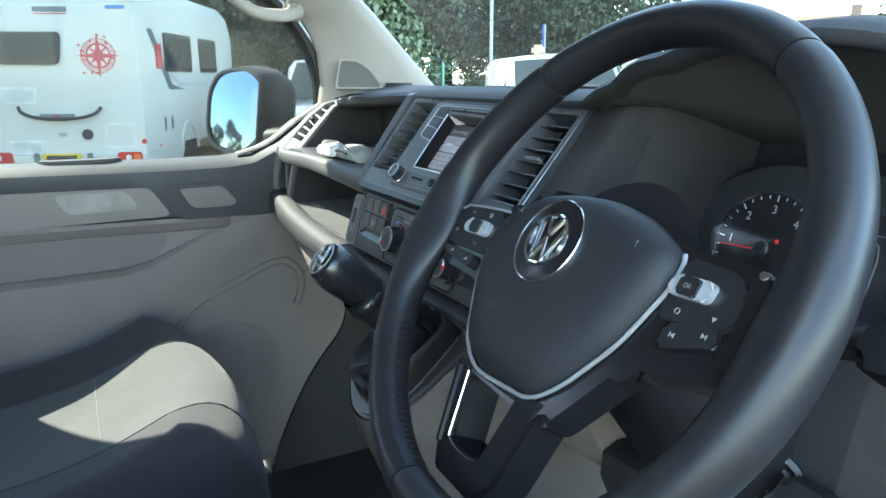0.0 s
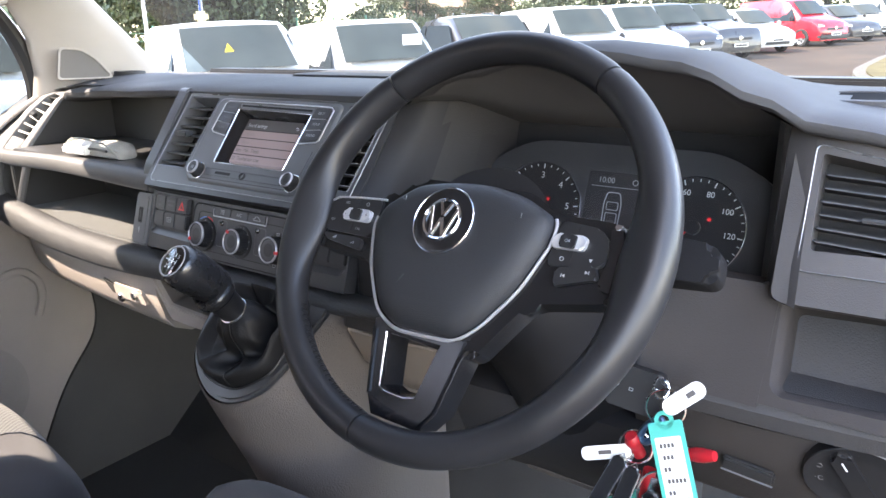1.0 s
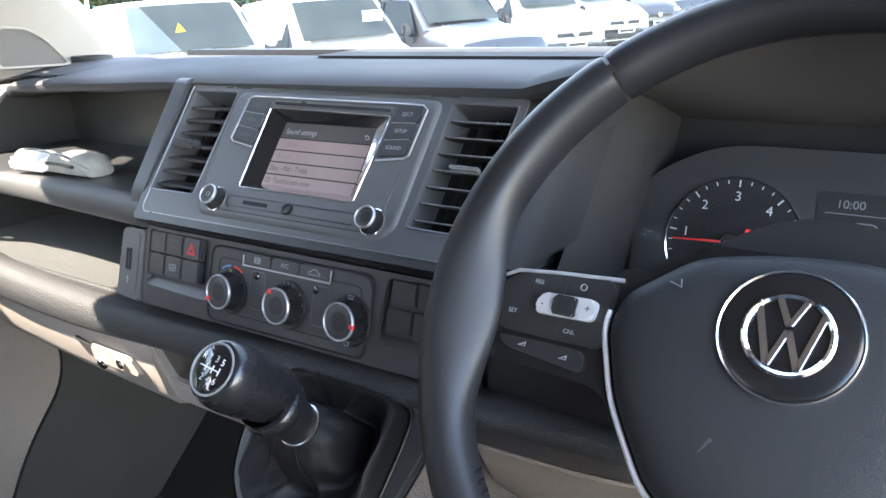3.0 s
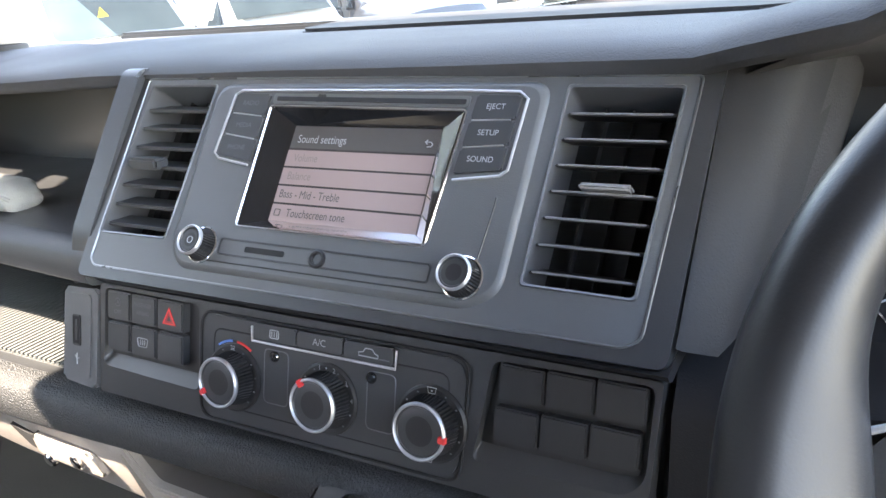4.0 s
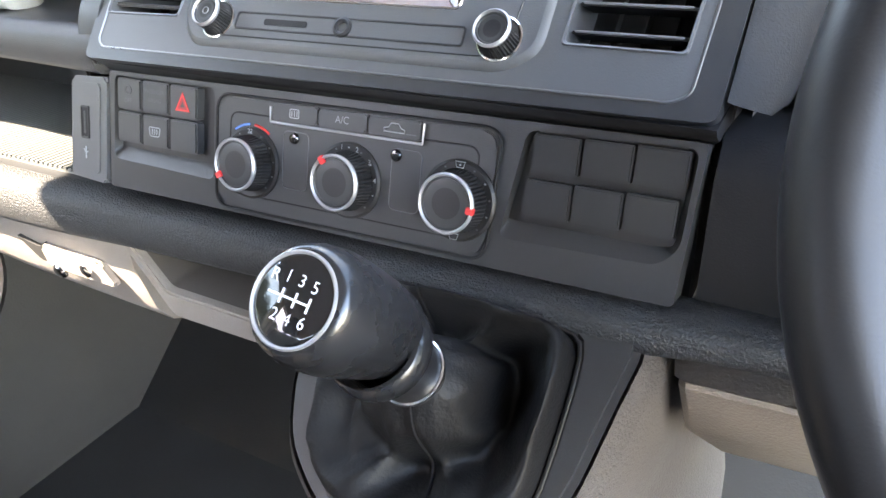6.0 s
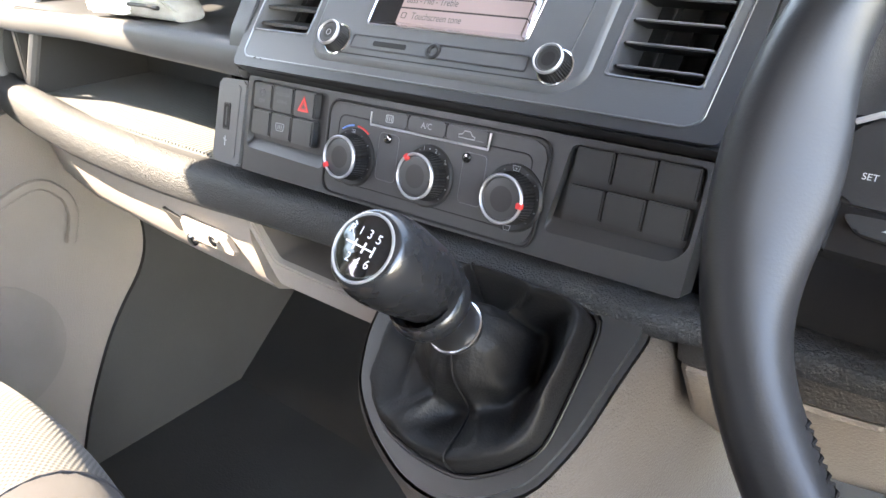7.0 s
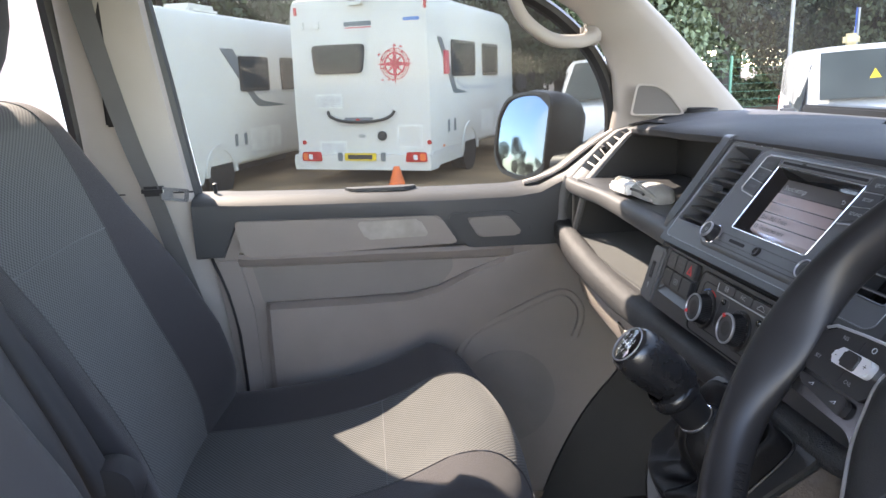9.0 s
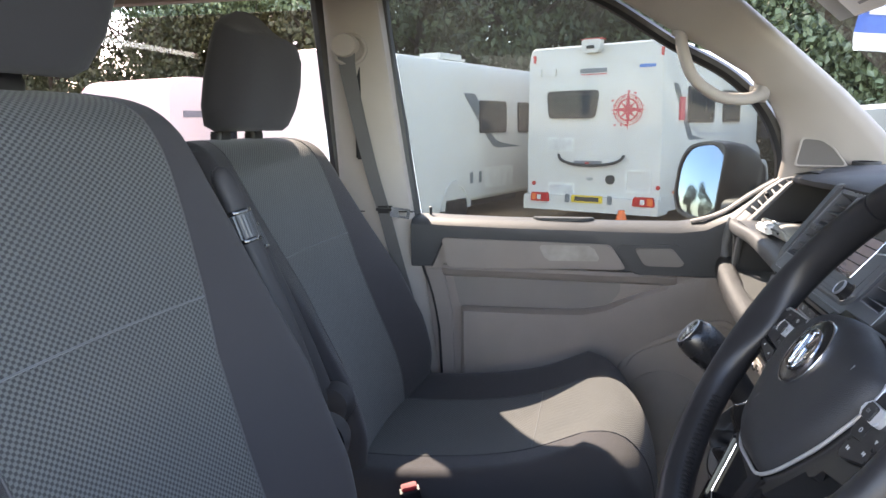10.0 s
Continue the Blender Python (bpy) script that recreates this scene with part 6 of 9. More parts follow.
    part("lower_spoke", frame_slab(fork_o, fork_i, -0.030, 0.000, 0.003, at(0, -0.088, -0.004, 9, 0, 0) @ at(0, 0.088, 0)), GLOSS, th, "gloss black forked lower spoke")
    tilt = at(0, -0.088, -0.004, 9, 0, 0) @ at(0, 0.088, 0)
    part("fork_line", tube([tilt @ Vector((x, y, 0.0)) for x, y in [(-0.0375, -0.097), (-0.0315, -0.1425), (-0.022, -0.1455), (-0.004, -0.1455), (0.0070, -0.1425)]], 0.0008, 6), CHROME, th, "chrome inner edge")
    part("spoke_flash", slab([(-0.0535, -0.094), (-0.0475, -0.096), (-0.0385, -0.150), (-0.0430, -0.152)], -0.002, 0.0015, 0.001, m=tilt), PIANO, th, "gloss black side flash")
    # switch pods
    for sx, outl, rock in ((-1, [(-0.1560, -0.0050), (-0.1440, 0.0095), (-0.1180, 0.0125), (-0.0850, 0.0140), (-0.0860, -0.0230), (-0.1480, -0.0230)], (-0.1090, -0.0052)),
                           (1, [(0.0900, 0.0260), (0.1240, 0.0240), (0.1360, 0.0130), (0.1340, -0.0060), (0.0880, -0.0120)], (0.1035, 0.0085))):
        pod = part("switch_pod", slab(rounded(outl, 0.005), -0.014, -0.0035, 0.0015), BLACK, th, "matt black switch pod", m=at(-0.0055, 0.0035, 0) if sx < 0 else at(0.0025, -0.001, 0))
        cx, cy = rock
        part("pod_seam", box((cx + sx * 0.004, cy, -0.0034), (0.0005, 0.030 if sx < 0 else 0.028, 0.0006), m=at(0, 0, 0)), DEEP, pod)
        w = 0.0172 if sx < 0 else 0.0145
        ro = rounded([(cx - w, cy - 0.0062), (cx + w * 0.95, cy - 0.0050), (cx + w, cy + 0.0066), (cx - w * 0.9, cy + 0.0056)], 0.004)
        part("rocker", slab(ro, -0.004, 0.0010, 0.0015), SILVER, pod, "silver rocker switch")
        part("rocker_pad", slab(rrect(cx - 0.0068, cy - 0.0052, cx + 0.0068, cy + 0.0056, 0.002), 0.0, 0.0026, 0.0012), BLACK, pod)
        if sx < 0:
            for x, y, tx in ((-0.1285, 0.0060, "RES"), (-0.1400, -0.0125, "SET"), (-0.1050, -0.0175, "CNL")):
                words("switch_text", tx, 0.0034, GREY_INK, pod, at(x, y, -0.0030))
            part("switch_symbol", frame_slab(circle(-0.1030, 0.0075, 0.0019, 16), circle(-0.1030, 0.0075, 0.0015, 16), -0.0034, -0.003), GREY_INK, pod)
            words("switch_text", "-", 0.006, DARK_INK, pod, at(-0.1220, -0.0057, 0.0014))
            words("switch_text", "+", 0.006, DARK_INK, pod, at(-0.0965, -0.0043, 0.0014))
            low = rounded([(-0.1460, -0.0270), (-0.1000, -0.0260), (-0.0950, -0.0280), (-0.0950, -0.0375), (-0.1400, -0.0330)], 0.003)
            lp = part("volume_bar", slab(low, -0.014, -0.0020, 0.002), BLACK, th, "volume switch bar", m=at(-0.0045, 0.0040, 0))
            for x, y in ((-0.1300, -0.0295), (-0.1055, -0.0315)):
                part("switch_symbol", frame_slab([(x - 0.0022, y - 0.0014), (x + 0.0022, y - 0.0014), (x + 0.0022, y + 0.0010)], [(x - 0.0010, y - 0.0011), (x + 0.0019, y - 0.0011), (x + 0.0019, y + 0.0004)], -0.002, -0.0015), GREY_INK, lp, smooth=0)
        else:
            words("switch_text", "OK", 0.0036, GREY_INK, pod, at(cx, cy, 0.0029))
            part("switch_symbol", frame_slab(circle(0.1000, -0.0045, 0.0018, 16), circle(0.1000, -0.0045, 0.0014, 16), -0.0034, -0.003), GREY_INK, pod)
            part("switch_symbol", slab([(0.1220, -0.0010), (0.1250, -0.0010), (0.1235, -0.0035)], -0.0034, -0.003), GREY_INK, pod, smooth=0)
            low = rounded([(0.1000, -0.0135), (0.1310, -0.0060), (0.1360, -0.0165), (0.1020, -0.0280)], 0.003)
            lp = part("track_bar", slab(low, -0.014, -0.0020, 0.002), BLACK, th, "track switch bar")
            for x, y, f in ((0.1085, -0.0185, -1), (0.1265, -0.0130, 1)):
                part("switch_symbol", slab([(x - f * 0.0013, y - 0.0013), (x + f * 0.0012, y), (x - f * 0.0013, y + 0.0013)][::f], -0.002, -0.0015), GREY_INK, lp, smooth=0)
                part("switch_symbol", box((x + f * 0.0017, y, -0.0017), (0.0005, 0.0026, 0.0005)), GREY_INK, lp)
    part("spoke_insert", slab(rounded([(0.1345, 0.0270), (0.1430, 0.0275), (0.1560, -0.0060), (0.1520, -0.0260), (0.1360, -0.0230), (0.1395, 0.0)], 0.004), -0.014, -0.0030, 0.0025), PIANO, th, "gloss black spoke insert")
    part("chrome_clip", slab(rounded([(0.1372, 0.0275), (0.1440, 0.0275), (0.1425, 0.0235), (0.1385, 0.0230)], 0.0015), -0.010, -0.0022, 0.001), CHROME, th, "small chrome clip")
    part("chrome_edge", tube([(-0.156, 0.0105, -0.005), (-0.1485, 0.0140, -0.004), (-0.122, 0.0165, -0.004), (-0.088, 0.0185, -0.004)], 0.0012, 6), TRIMLINE, th)
    part("hub", lathe([(0.055, -0.09), (0.060, -0.06), (0.075, -0.036), (0.0, -0.036)], 32), BLACK, th)
    return th


AIRBAG_INK = material("moulded_lettering", (0.040, 0.042, 0.046), 0.4, mottle=0.02)
steering_wheel()




def column():
    th = thing("steering_column", WHEEL @ at(0, 0, -0.2), "dark column shroud with control stalk and ignition lock", "steering column")
    rings = []
    for z, w, top, low, cx in ((0.130, 0.044, 0.030, 0.052, 0.0), (0.122, 0.052, 0.036, 0.062, 0.004), (0.09, 0.064, 0.042, 0.076, 0.012), (0.05, 0.070, 0.046, 0.093, 0.018), (0.0, 0.074, 0.050, 0.112, 0.022), (-0.04, 0.078, 0.052, 0.132, 0.024), (-0.12, 0.082, 0.060, 0.150, 0.024)):
        ring = []
        for k in range(32):
            c, q = math.cos(2 * math.pi * k / 32), math.sin(2 * math.pi * k / 32)
            ring.append((cx + w * math.copysign(abs(c) ** 0.75, c), (top if q > 0 else low) * math.copysign(abs(q) ** 0.8, q), z))
        rings.append(ring)
    part("shroud", loft(rings), SHROUD, th, "smooth dark column shroud", smooth=70)
    lock = plane_frame((0.532, -0.012, 1.150), (0.05, 0.30, 0.95), (0.42, -0.86, 0.28))
    lk = part("ignition_lock", lathe([(0.026, -0.05), (0.025, -0.004), (0.023, 0.002), (0.019, 0.003), (0.016, -0.002), (0.0, -0.002)], 36), BLACK, th, "round black ignition lock", m=FRAME[th.name].inverted() @ lock)
    part("lock_ring", lathe([(0.0150, -0.002), (0.0150, 0.001), (0.0125, 0.001), (0.0125, -0.002)], 32), SURROUND, lk)
    part("key_slot", box((0, 0, -0.001), (0.003, 0.012, 0.003)), DEEP, lk)
    for x, y in ((0.019, 0.004), (-0.018, 0.008), (0.004, 0.019)):
        part("lock_mark", box((x, y, 0.0028), (0.004, 0.0012, 0.0006)), DIM_INK, lk)
    part("shroud_seam", tube([(0.024 - 0.0745 * math.cos(t), -0.002, 0.118 - 0.19 * (t / math.pi)) for t in (0.02, 0.1, 0.2)], 0.0012, 5), DEEP, th)
    st = part("stalk", tube([(0.05, 0.005, 0.085), (0.10, 0.022, 0.095), (0.155, 0.035, 0.100)], [0.008, 0.009, 0.012], 12, flat=0.8), BLACK, th, "black control stalk", smooth=60)
    part("stalk_end", slab(rounded([(0.142, 0.014), (0.194, 0.018), (0.190, 0.050), (0.148, 0.052)], 0.012, 7), 0.086, 0.114, 0.011, 4), SHROUD, st, smooth=80)
    return th


column()


def keys():
    """Key in the ignition, with fob, rings and a bunch of tags."""
    th = thing("key_bunch", pose(0.60, -0.03, 1.13), "bunch of keys with turquoise and white tags and red plastic keys", "keys")
    K = lambda nm, bm, mat, lb="", sm=45, par=None: part(nm, bm, mat, par or th, lb, world=True, smooth=sm)
    Fc = plane_frame((0.576, -0.022, 1.146), (0.10, 0.25, 0.96), (0.15, -0.95, 0.25))
    fob = K("key_fob", slab(rrect(-0.030, -0.020, 0.024, 0.020, 0.008), -0.014, 0.002, 0.004, m=Fc), BLACK, "black folding key fob")
    part("fob_symbol", frame_slab(rrect(-0.0062, -0.0020, -0.0022, 0.0010, 0.0006, 2), rrect(-0.0056, -0.0014, -0.0028, 0.0004, 0.0004, 2), 0.002, 0.0026, m=FRAME[th.name].inverted() @ Fc), GREY_INK, fob)
    part("fob_symbol", frame_slab(circle(-0.018, 0.001, 0.0026, 16), circle(-0.018, 0.001, 0.0020, 16), 0.002, 0.0026, m=FRAME[th.name].inverted() @ Fc), GREY_INK, fob)
    def ring(c, r, tilt, mat=MIRROR_CHROME, w=0.0011):
        e = pose(*c, *tilt)
        pts = [e @ Vector((r * math.cos(a), r * math.sin(a), 0.0006 * math.sin(2 * a))) for a in [2 * math.pi * i / 28 for i in range(28)]]
        K("key_ring", tube([tuple(p) for p in pts], w, 6, closed=True), mat, "steel split ring")
    ring((0.611, -0.043, 1.148), 0.0165, (80, 15, 10))
    ring((0.586, -0.040, 1.100), 0.015, (75, -15, 10))
    ring((0.602, -0.032, 1.160), 0.009, (20, 70, 0))
    ring((0.610, -0.042, 1.062), 0.019, (65, 20, 30))
    def tag(c, rot, w, h, mat, nm, lb, hole=True, th_=0.0014):
        m = pose(*c, *rot)
        return K(nm, slab(rrect(-w / 2, -h, w / 2, 0.004, min(w, 0.012) * 0.45, 5), -th_ / 2, th_ / 2, 0.0003, m=m), mat, lb), m
    # turquoise tag with a white writing field; its text is plain bars
    def hang(o, u, n=(0.15, -0.93, 0.33)):
        n = Vector(n).normalized()
        u = Vector(u)
        return plane_frame(o, u - n * u.dot(n), n)
    m1 = hang((0.613, -0.048, 1.136), (-0.32, 0.0, 0.95))
    t1 = K("tag", slab(rrect(-0.0145, -0.072, 0.0145, 0.002, 0.002, 3), -0.0008, 0.0008, 0.0003, m=m1), TURQ, "turquoise plastic tag with white paper label")
    K("tag_eye", frame_slab(circle(0, 0.003, 0.008, 24), circle(0, 0.003, 0.0045, 24), -0.0008, 0.0008, m=m1), TURQ)
    inv = FRAME[th.name].inverted()
    part("tag_label", slab(rrect(-0.0110, -0.068, 0.0110, -0.011, 0.001, 2), 0.0007, 0.0012, m=inv @ m1), TAGWHITE, t1, "white paper label", smooth=0)
    for k in range(5):
        for q in range((4, 3, 2, 5, 2)[k]):
            x = -0.0078 + 0.0010 * (k % 2) + q * 0.0032
            part("writing_bar", slab(rrect(x, -0.0200 - k * 0.0098, x + 0.0023, -0.0164 - k * 0.0098, 0.0008, 2), 0.0012, 0.0014, m=inv @ m1), DARK_INK, t1, smooth=0)
        part("label_line", box((0, -0.0225 - k * 0.0098, 0.0013), (0.022, 0.0004, 0.0002), m=inv @ m1), TURQ, t1, smooth=0)
    m2 = hang((0.614, -0.046, 1.150), (-0.70, 0.0, -0.72))
    t2 = K("tag", slab(rrect(-0.0075, -0.036, 0.0075, 0.004, 0.007), -0.0007, 0.0007, 0.0003, m=m2), TAGWHITE, "white plastic key tag")
    part("writing_bar", slab(rrect(-0.0022, -0.027, 0.0022, -0.019, 0.0006, 2), 0.0007, 0.0010, m=inv @ m2), DARK_INK, t2, smooth=0)
    m3 = hang((0.580, -0.046, 1.097), (0.93, 0.0, 0.36))
    t3 = K("tag", slab(rrect(-0.0062, -0.042, 0.0062, 0.004, 0.005), -0.0007, 0.0007, 0.0003, m=m3), TAGWHITE, "white plastic key tag")
    part("writing_bar", slab(rrect(-0.0018, -0.026, 0.0018, -0.014, 0.0006, 2), 0.0007, 0.0010, m=inv @ m3), DARK_INK, t3, smooth=0)
    # red plastic keys
    for a, b, r in (((0.606, -0.036, 1.100), (0.656, -0.046, 1.119), 0.0050), ((0.588, -0.034, 1.090), (0.582, -0.044, 1.112), 0.006), ((0.632, -0.036, 1.062), (0.668, -0.046, 1.046), 0.0052), ((0.598, -0.034, 1.078), (0.594, -0.038, 1.030), 0.006)):
        a, b = Vector(a), Vector(b)
        d = (b - a) / 6
        K("red_key", tube([tuple(a + d * i) for i in range(7)], [r, r, r * 0.9, r, r * 1.25, r * 1.25, r * 0.9], 10), REDPL, "red plastic key handle")
    # metal keys and a black fob hanging
    for c, rot, mat in (((0.578, -0.044, 1.092), (85, 22, 20), CHROME), ((0.572, -0.040, 1.080), (85, 26, 10), BLACK), ((0.586, -0.045, 1.076), (85, 18, 0), CHROME), ((0.606, -0.038, 1.070), (85, -10, 0), CHROME), ((0.616, -0.036, 1.066), (85, -25, 0), CHROME), ((0.596, -0.036, 1.062), (85, 4, 0), BLACK)):
        m = pose(*c, *rot)
        K("key", slab(rounded([(-0.0075, 0.004), (0.0075, 0.004), (0.0085, -0.016), (0.004, -0.024), (0.0035, -0.055), (-0.0035, -0.055), (-0.004, -0.024), (-0.0085, -0.016)], 0.002), -0.0014, 0.0014, 0.0004, m=m), mat, "steel key" if mat is CHROME else "")
    K("tag_body", slab(rrect(-0.012, -0.04, 0.012, 0.004, 0.004), -0.001, 0.001, 0.0003, m=pose(0.602, -0.036, 1.050, 85, 60, 10)), TURQ)
    # long black key fobs with steel clips
    for x0, z0, dx in ((0.578, 1.092, -0.022), (0.590, 1.086, -0.014), (0.606, 1.066, 0.004)):
        m = hang((x0, -0.050, z0), (-dx, 0.0, 0.058))
        fb = K("black_fob", slab(rrect(-0.0062, -0.062, 0.0062, 0.0, 0.004), -0.0035, 0.0035, 0.0014, m=m), PIANO, "long black fob")
        part("fob_clip", tube([(-0.0066, -0.060, 0.001), (-0.0066, -0.004, 0.001), (0.0, 0.004, 0.001), (0.0066, -0.004, 0.001), (0.0066, -0.060, 0.001)], 0.0008, 6), CHROME, fb, "steel edge", m=inv @ m)
    K("karabiner", tube(curve_pts([(0.606, -0.036, 1.132), (0.596, -0.038, 1.126), (0.589, -0.040, 1.112), (0.596, -0.040, 1.108), (0.604, -0.038, 1.120)], 6, True), 0.0032, 8, closed=True), BLUEMET, "blue metal clip")
    return th


TURQ = material("turquoise_plastic", (0.02, 0.30, 0.245), 0.35, mottle=0.04)
TAGWHITE = material("tag_paper", (0.52, 0.515, 0.50), 0.6, mottle=0.06, mottle_size=60)
PAPER = material("white_paper", (0.80, 0.79, 0.77), 0.6, mottle=0.05)
REDPL = material("red_plastic", (0.34, 0.012, 0.018), 0.3, mottle=0.05)
BLUEMET = material("blue_metal", (0.10, 0.18, 0.28), 0.3, 0.8)
keys()


# ---- centre console and gear lever ----
CON = plane_frame((0.105, -0.036, 1.146), (0, 0.735, 0.678), (0, -0.678, 0.735))


def console():
    th = thing("gear_console", pose(0.105, 0.05, 0.45), "beige gear lever console with black surround", "console")
    top = rounded([(-0.0935, 0.004), (0.0985, 0.004), (0.0900, -0.040), (0.0835, -0.080), (0.0700, -0.1170), (0.0420, -0.1400), (0.0140, -0.1485), (-0.0160, -0.1460), (-0.0520, -0.1290), (-0.0790, -0.1060), (-0.0925, -0.0700)], 0.014, 3)
    inner = rounded([(-0.0720, -0.0040), (0.0650, -0.0040), (0.0670, -0.0300), (0.0665, -0.0650), (0.0650, -0.0940), (0.0470, -0.1140), (0.0250, -0.1285), (-0.0100, -0.1290), (-0.0400, -0.1230), (-0.0570, -0.1060), (-0.0700, -0.0720)], 0.012, 3)
    part("surround", frame_slab(top, inner, -0.018, 0.006, 0.004, CON), SURROUND, th, "satin black surround", world=True)
    ln = [tuple(CON @ Vector((x * 1.03, y * 1.02, 0.0062))) for x, y in inner]
    part("surround_line", tube(ln, 0.0012, 6, closed=True), BLACK, th, world=True)
    # beige shell down to the floor, the shade on it put into its colour
    ring0 = [CON @ Vector((x * 1.02 , y * 1.015, 0.002)) for x, y in top]
    ring1 = [CON @ Vector((x * 1.11 , y * 1.06 - 0.001, -0.012)) for x, y in top]
    rings = [ring0, ring1]
    for z, w0, w1, yf in ((1.02, -0.030, 0.240, -0.130), (0.93, -0.018, 0.258, -0.105), (0.80, 0.0, 0.262, -0.06), (0.62, 0.01, 0.260, -0.01), (0.45, 0.01, 0.25, 0.02)):
        ring = []
        lo = min(p.y for p in ring1)
        hi = max(p.y for p in ring1)
        for p in ring1:
            t = (p.y - lo) / (hi - lo)
            u = (p.x - (-0.009)) / (0.226 + 0.009)
            ring.append(Vector((w0 + (w1 - w0) * u, yf + (0.14 - yf) * t, z if z < 1.0 else z * 0.55 + p.z * 0.45 - 0.028)))
        rings.append(ring)
    part("shell", loft(rings, cap=False), CONSOLE_SHADED, th, "beige moulded shell, darkened in colour for shade", world=True, smooth=60)
    # leather gaiter: an apron that rolls over inside the frame, a hollow behind the roll, then a creased cone up to the collar
    raw = [Vector((x * 1.02, y * 1.02, -0.004)) for x, y in inner]
    n = 84
    lens = [(raw[(i + 1) % len(raw)] - p).length for i, p in enumerate(raw)]
    base, i, run = [], 0, 0.0
    for k in range(n):
        want = sum(lens) * k / n
        while run + lens[i] < want:
            run += lens[i]
            i += 1
        base.append(raw[i].lerp(raw[(i + 1) % len(raw)], (want - run) / lens[i]))
    cx = sum(p.x for p in base) / n
    tip = CON.inverted() @ Vector((0.106, -0.1065, 1.1470))
    def bump(a, at_, wide):
        d = (a - at_ + math.pi) % (2 * math.pi) - math.pi
        return math.exp(-(d / wide) ** 2)
    fold = []
    for k in range(29):
        t = k / 28
        mid = math.sin(math.pi * t)
        roll = math.exp(-((t - 0.20) / 0.13) ** 2) * min(1, t * 12)
        pit = math.exp(-((t - 0.56) / 0.17) ** 2)
        ring = []
        for p in base:
            a = math.atan2(p.y + 0.060, p.x - cx)
            top_p = tip + Vector((math.cos(a) * 0.0185, math.sin(a) * 0.0165, 0))
            q = p.lerp(top_p, t)
            out = Vector((math.cos(a), math.sin(a), 0))
            deep = 0.016 + 0.016 * bump(a, 0.35, 0.8) + 0.008 * bump(a, -1.2, 0.6) - 0.008 * bump(a, -2.6, 0.5)
            high = 0.014 + 0.010 * bump(a, 1.3, 0.9) + 0.010 * bump(a, 0.0, 0.6) + 0.006 * bump(a, -1.4, 0.5)
            crest = 0.020 * (max(0.0, 1 - abs(((a - 0.85 - 0.5 * t + math.pi) % (2 * math.pi)) - math.pi) / 0.34) ** 1.3)
            crest += 0.016 * (max(0.0, 1 - abs(((a + 0.75 + 0.5 * t + math.pi) % (2 * math.pi)) - math.pi) / 0.36) ** 1.3)
            crest += 0.015 * (max(0.0, 1 - abs(((a + 2.15 - 0.6 * t + math.pi) % (2 * math.pi)) - math.pi) / 0.30) ** 1.3)
            crest += 0.012 * (max(0.0, 1 - abs(((a - 2.5 + math.pi) % (2 * math.pi)) - math.pi) / 0.40) ** 1.3)
            # short pleats gathered at the front corner and at the sides
            pleat = (0.0060 * bump(a, -2.5, 0.55) + 0.0035 * bump(a, -0.4, 0.5)) * (1 - abs(math.sin(11 * t + 2.2 * a))) ** 1.5
            wrinkle = 0.0016 * math.sin(7 * a + 9 * t) + 0.0010 * math.sin(13 * a - 15 * t)
            q = q + out * (0.006 * roll - 0.004 * pit + pleat * mid)
            ring.append(q + Vector((0, 0, high * roll - deep * pit + crest * mid * pit ** 0.3 + (wrinkle + pleat * 0.6) * mid)))
        fold.append(ring)
    part("gaiter", loft(fold, cap=False, m=CON), BOOT, th, "creased black leather gaiter", world=True, smooth=80)
    for k0 in (n // 8, n * 62 // 100):
        seam = [CON @ (fold[k][k0] + Vector((0, 0, 0.0012))) for k in range(len(fold))]
        part("gaiter_seam", tube([tuple(p) for p in seam], 0.0010, 5), BOOT, th, "stitched leather seam", world=True)
    return th


console()


KNOB = material("knob_plastic", (0.012, 0.012, 0.013), 0.26, spec=0.5, mottle=0.06, mottle_size=60)


